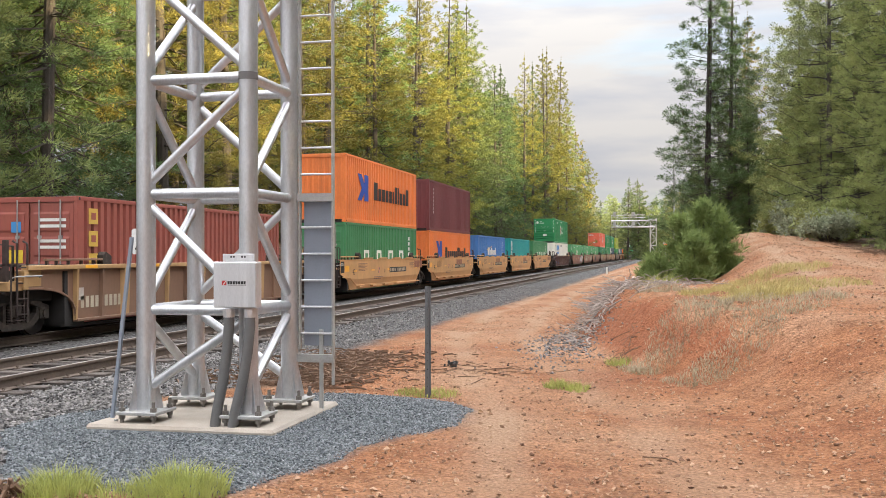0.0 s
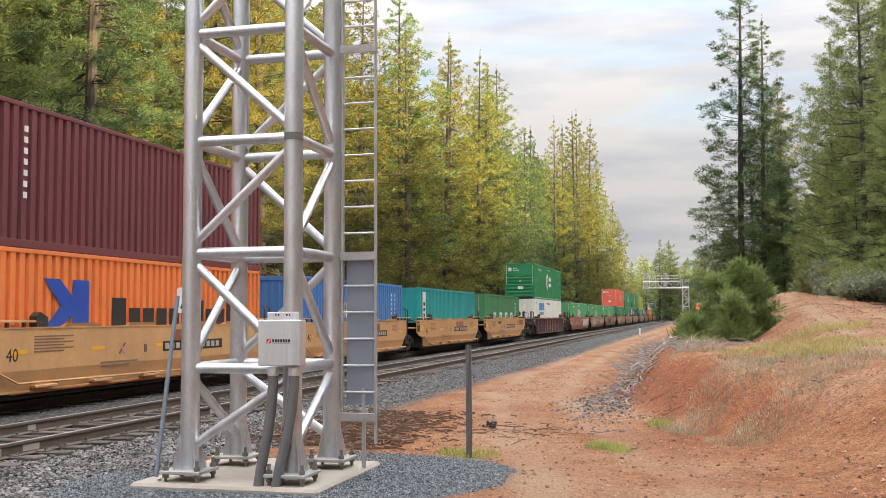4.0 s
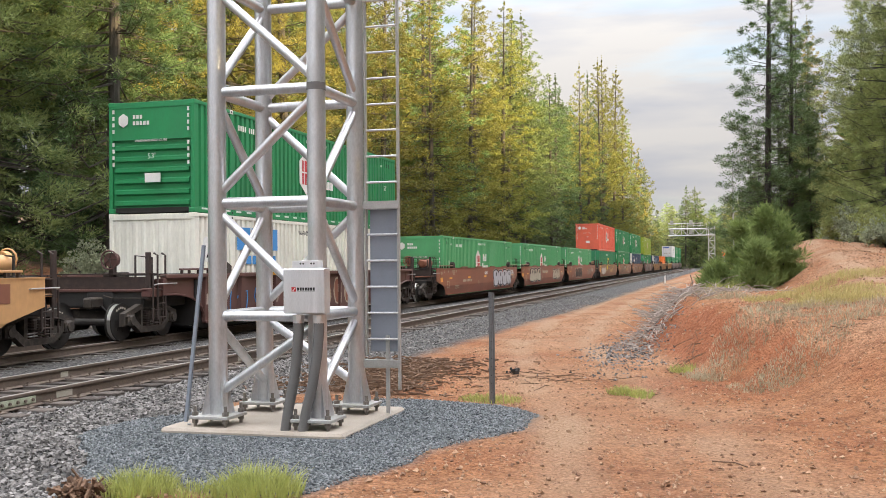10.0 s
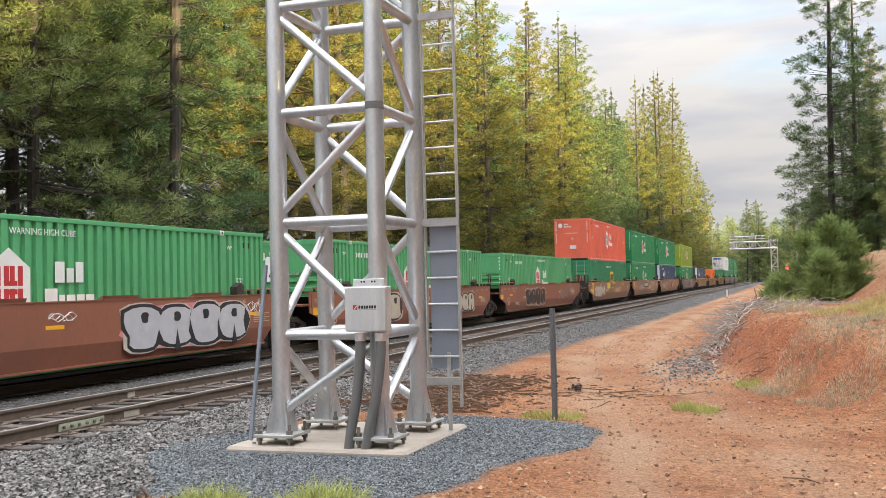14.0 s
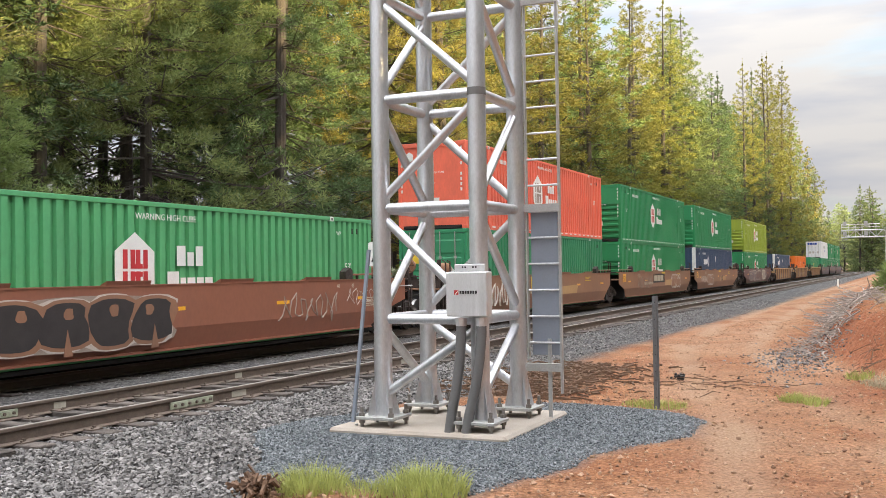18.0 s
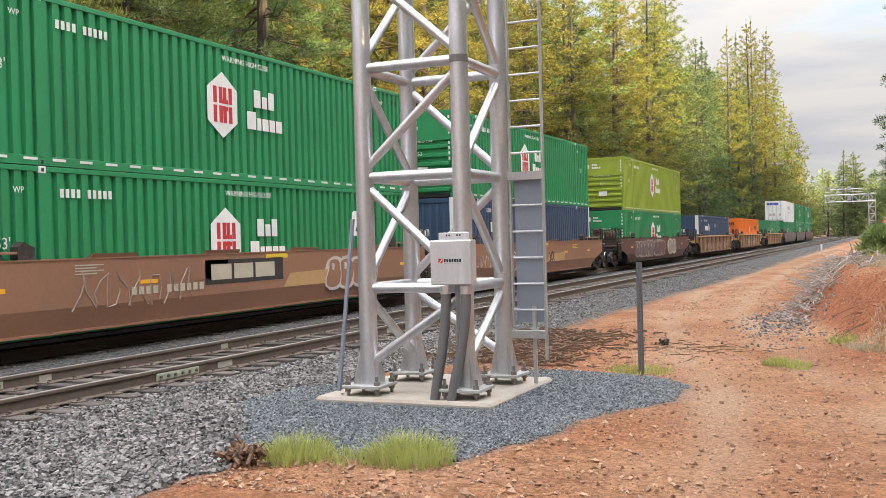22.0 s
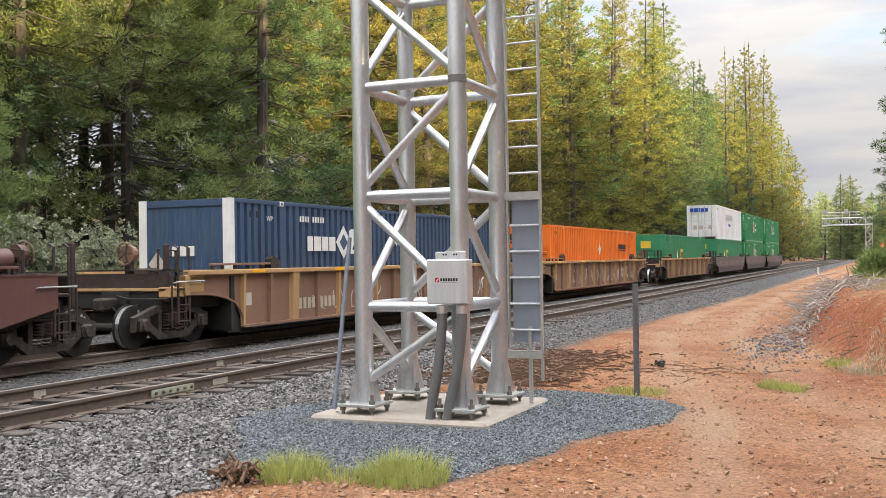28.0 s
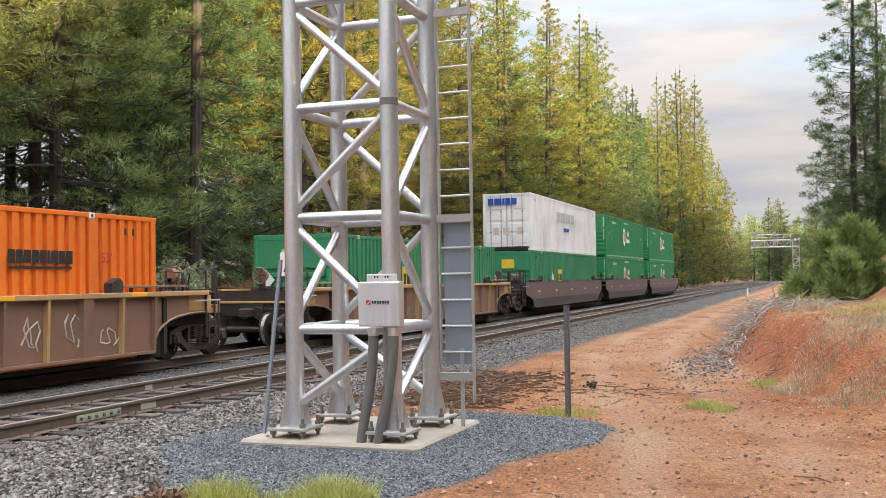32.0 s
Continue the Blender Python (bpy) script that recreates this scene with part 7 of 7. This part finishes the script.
def grass_tuft(x, y, r, count, height, material, label, seed, name="grass_tuft"):
    gen = np.random.default_rng(seed)
    count = int(count * 1.35)
    a, q = gen.uniform(0, 6.28, count), np.sqrt(gen.random(count)) * r
    px, py = q * np.cos(a), q * np.sin(a)
    lean = gen.normal(0, 0.33, (count, 2)) + np.stack([np.cos(a), np.sin(a)], 1) * 0.25
    h = height * gen.uniform(0.4, 1.15, count) * (1 - 0.45 * q / r)
    base = np.stack([px, py, np.array([ground_z(x + u, y + w) for u, w in zip(px, py)]) - ground_z(x, y)], 1)
    side = np.stack([np.cos(a * 7), np.sin(a * 7), 0 * a], 1) * 0.0042
    mid = base + np.stack([lean[:, 0] * h * 0.35, lean[:, 1] * h * 0.35, h * 0.6], 1)
    tip = base + np.stack([lean[:, 0] * h, lean[:, 1] * h, h], 1)
    v = np.stack([base - side, base + side, mid + side * 0.8, mid - side * 0.8, tip], 1).reshape(-1, 3)
    f = []
    for i in range(count):
        k = i * 5
        f += [(k, k + 1, k + 2, k + 3), (k + 3, k + 2, k + 4)]
    me = bpy.data.meshes.new(name)
    me.from_pydata(v.tolist(), [], f)
    me.materials.append(M[material])
    ob = tagged(new(name, me), label, "grass", "grass tufts", kind="stuff")
    ob.matrix_basis = pose(x, y, ground_z(x, y))
    return ob


for i, (x, y, r, n, h) in enumerate(((-4.42, 7.0, 0.30, 520, 0.26), (-3.52, 7.25, 0.36, 700, 0.28), (-3.95, 7.05, 0.2, 160, 0.16), (-1.33, 14.95, 0.34, 420, 0.16), (-3.1, 13.7, 0.45, 260, 0.14), (-3.35, 13.9, 0.3, 160, 0.1))):
    grass_tuft(x, y, r, n, h, "grass", "bright green grass tuft on the gravel edge", 50 + i)
for i, (x, y, r, n, h, m) in enumerate(((1.6, 22, 1.3, 1500, 0.22, "dry_grass"), (2.6, 26, 1.4, 1400, 0.22, "dry_grass"), (1.9, 19.5, 0.9, 900, 0.2, "dry_grass"), (3.1, 21, 0.9, 700, 0.15, "dry_grass"), (1.2, 16.3, 0.7, 700, 0.11, "grey_weed"), (0.6, 16.0, 0.6, 500, 0.11, "grey_weed"), (1.9, 17.4, 0.8, 700, 0.11, "grey_weed"), (2.6, 18.3, 0.6, 300, 0.16, "grey_weed"), (0.5, 17.9, 0.8, 900, 0.13, "grey_weed"), (1.3, 18.8, 0.8, 900, 0.13, "grey_weed"), (-0.1, 17.3, 0.6, 500, 0.12, "grey_weed"), (2.0, 19.6, 0.8, 800, 0.13, "dry_grass"), (0.2, 23.5, 0.8, 600, 0.16, "grey_weed"), (-0.2, 26.5, 0.8, 600, 0.18, "grey_weed"), (-0.3, 16.9, 0.3, 160, 0.15, "grey_weed"), (-0.7, 17.8, 0.22, 160, 0.2, "grass"), (-1.2, 33, 0.9, 500, 0.55, "grass"), (-0.7, 31, 0.7, 300, 0.45, "dry_grass"), (-0.1, 34, 0.8, 400, 0.6, "grass"))):
    grass_tuft(x, y, r, n, h, m, "dry yellow grass on the bank" if m == "dry_grass" else "grey dead weeds below the bank" if m == "grey_weed" else "green weeds at the edge of the bank", 70 + i)


def stick_heap(name, spots, lo, hi, thick, material, label, seed, tilt=0.25):
    rng = random.Random(seed)
    sh = Shape()
    for x, y, up in spots:
        n = rng.uniform(lo, hi)
        a = rng.random() * 6.28
        z = ground_z(x, y) + rng.uniform(0, up)
        d = Vector((math.cos(a), math.sin(a), rng.gauss(0, tilt)))
        e = Vector((x, y, z)) + d * n * 0.5 + Vector((rng.gauss(0, n * 0.08), rng.gauss(0, n * 0.08), rng.gauss(0, n * 0.05)))
        sh.pipe([Vector((x, y, z)), e, Vector((x, y, z)) + d * n], thick * rng.uniform(0.5, 1.4), n=4)
    return single(name, sh, M[material], label, "branches", kind="stuff")


spots = [(rng.gauss(-1.2, 0.35), rng.gauss(26.6, 1.8), 0.24) for i in range(420)] + [(rng.gauss(-1.5, 0.3), rng.gauss(23.5, 1.0), 0.12) for i in range(120)] + [(rng.gauss(0.2, 0.6), rng.gauss(31, 2.5), 0.12) for i in range(160)]
stick_heap("dead_branches", spots, 0.2, 0.75, 0.012, "dead_wood", "heap of bleached dead branches on the end of the bank", 61)
spots = [(rng.gauss(-5.6, 0.75), rng.uniform(14.2, 19.5), 0.05) for i in range(800)]
stick_heap("bark_litter", spots, 0.08, 0.42, 0.016, "bark_litter", "scattered bark and broken sticks beside the ballast", 62, 0.06)
spots = [(rng.gauss(-3.0, 0.6), rng.gauss(16.9, 0.35), 0.02) for i in range(60)] + [(rng.uniform(-3, 3), rng.uniform(9, 22), 0.01) for i in range(16)]
stick_heap("twigs", spots, 0.15, 0.7, 0.006, "bark_litter", "thin fallen twigs on the red earth", 63, 0.03)
scatter_stones("road_pebbles", [(rng.uniform(2.2, 8.5), rng.uniform(24, 57), None) for i in range(2600)], 0.02, 0.08, M["pebble"], "brown pebbles on the rising dirt road", 66, 0.35, 3.0, OCTA * 0.95, OCTA_F)
spots = [(rng.uniform(4.6, 9.0), rng.uniform(30, 58), 0.03) for i in range(700)]
spots = [s for s in spots if zones(s[0], s[1])[2] > 0.25]
stick_heap("forest_litter", spots, 0.1, 0.7, 0.014, "bark_litter", "fallen needles and broken sticks at the edge of the wood", 65, 0.08)
scatter_stones("bank_stones", [(rng.gauss(-1.9, 0.45), rng.gauss(22.8, 2.4), None) for i in range(3000)], 0.015, 0.085, M["stone"], "grey broken stones at the foot of the bank", 64, 0.35, 2.5, OCTA * 0.95, OCTA_F)

def clod(name, x, y, lumps, size, material, label, category, seed):
    """A torn lump of earth and root, of several broken blocks."""
    rng = random.Random(seed)
    sh = Shape()
    for k in range(lumps):
        c0 = Vector((rng.gauss(0, size), rng.gauss(0, size), abs(rng.gauss(0, size * 0.7))))
        r = size * rng.uniform(0.35, 0.8)
        sh.add([c0 + Vector([q * r * rng.uniform(0.6, 1.25) for q in p]) for p in CUBE.tolist()], CUBE_F)
    ob = single(name, sh, M[material], label, category, kind="stuff")
    ob.matrix_basis = pose(x, y, ground_z(x, y))
    return ob


clod("dark_clod", -3.58, 17.4, 9, 0.07, "under", "small black clod lying on the red earth", "stone", 3)
spots = [(rng.gauss(-4.78, 0.09), rng.gauss(6.75, 0.09), 0.13) for i in range(150)]
stick_heap("root_stump", spots, 0.03, 0.09, 0.016, "bark_litter", "small torn dark root clump by the grass", 67, 0.9)
roots = Shape()
for k in range(14):
    y = 18.6 + random.uniform(-0.8, 0.8)
    x = -0.55 + random.uniform(-0.25, 0.25)
    z = ground_z(x, y)
    roots.pipe([(x, y, z + 0.05), (x - 0.1, y - 0.1, z + random.uniform(0.0, 0.06)), (x - 0.2 + random.uniform(-0.2, 0.2), y - 0.3, z - 0.1)], random.uniform(0.004, 0.009), n=5)
single("bank_roots", roots, M["bark_litter"], "dark roots hanging from the eroded bank", "roots", kind="stuff")



# ---- timber ties, joints and fastenings ----
tie_mesh = Shape().box(-1.3, 1.3, -0.115, 0.115, -0.36, -0.165, 0.012).mesh("tie", M["tie"])
# darker copy for the far track: the train's shade put into the tie colour
shaded_tie_mesh = Shape().box(-1.3, 1.3, -0.115, 0.115, -0.36, -0.165, 0.012).mesh("tie", M["truck"])
plate_mesh = Shape().box(-0.19, 0.19, -0.09, 0.09, -0.172, -0.150).box(-0.115, -0.075, -0.05, -0.02, -0.16, -0.125).box(0.075, 0.115, 0.02, 0.05, -0.16, -0.125).box(0.14, 0.165, -0.06, -0.035, -0.16, -0.13).mesh("tie_plate", M["rail"])
rng = random.Random(9)
for key, y_lo, count in (("near", 3.0, 150), ("far", 6.0, 60)):
    for i in range(count):
        y = y_lo + i * 0.53
        t = part("tie", tie_mesh if key == "near" else shaded_tie_mesh, None, TRACKS[key])
        t.matrix_basis = pose(rng.uniform(-0.05, 0.05), y + rng.uniform(-0.03, 0.03), rng.uniform(-0.022, 0.004) - (0.03 if key == "far" else 0), 0, rng.uniform(-0.6, 0.6), rng.uniform(-1.5, 1.5))
        if y < 32 and key == "near":
            for s in (-1, 1):
                part("tie_plate", plate_mesh, None, t).matrix_basis = pose(s * RAIL, 0, 0)
far_ties = Shape()
for key_x, y_lo in ((0, 3.0 + 150 * 0.53),):
    for i in range(420):
        y = y_lo + i * 0.53
        far_ties.box(-1.3, 1.3, y - 0.115, y + 0.115, -0.36, -0.165)
part("far_tie", far_ties, M["tie"], TRACKS["near"], kind="stuff")


# ---- motion ----
def motions():
    for ob, y, z in TRAIN:
        walk(ob, [(t, pose(FAR, y - SPEED * t, z)) for t in (0.0, 16.0, 32.0)])
    turns = [k * 2 / FPS for k in range(int(32.0 * FPS / 2) + 1)]
    for ws, y in WHEELS:
        walk(ws, [(t, pose(0, y, WHEEL_R, math.degrees(SPEED * t / WHEEL_R) % 360)) for t in turns])


motions()
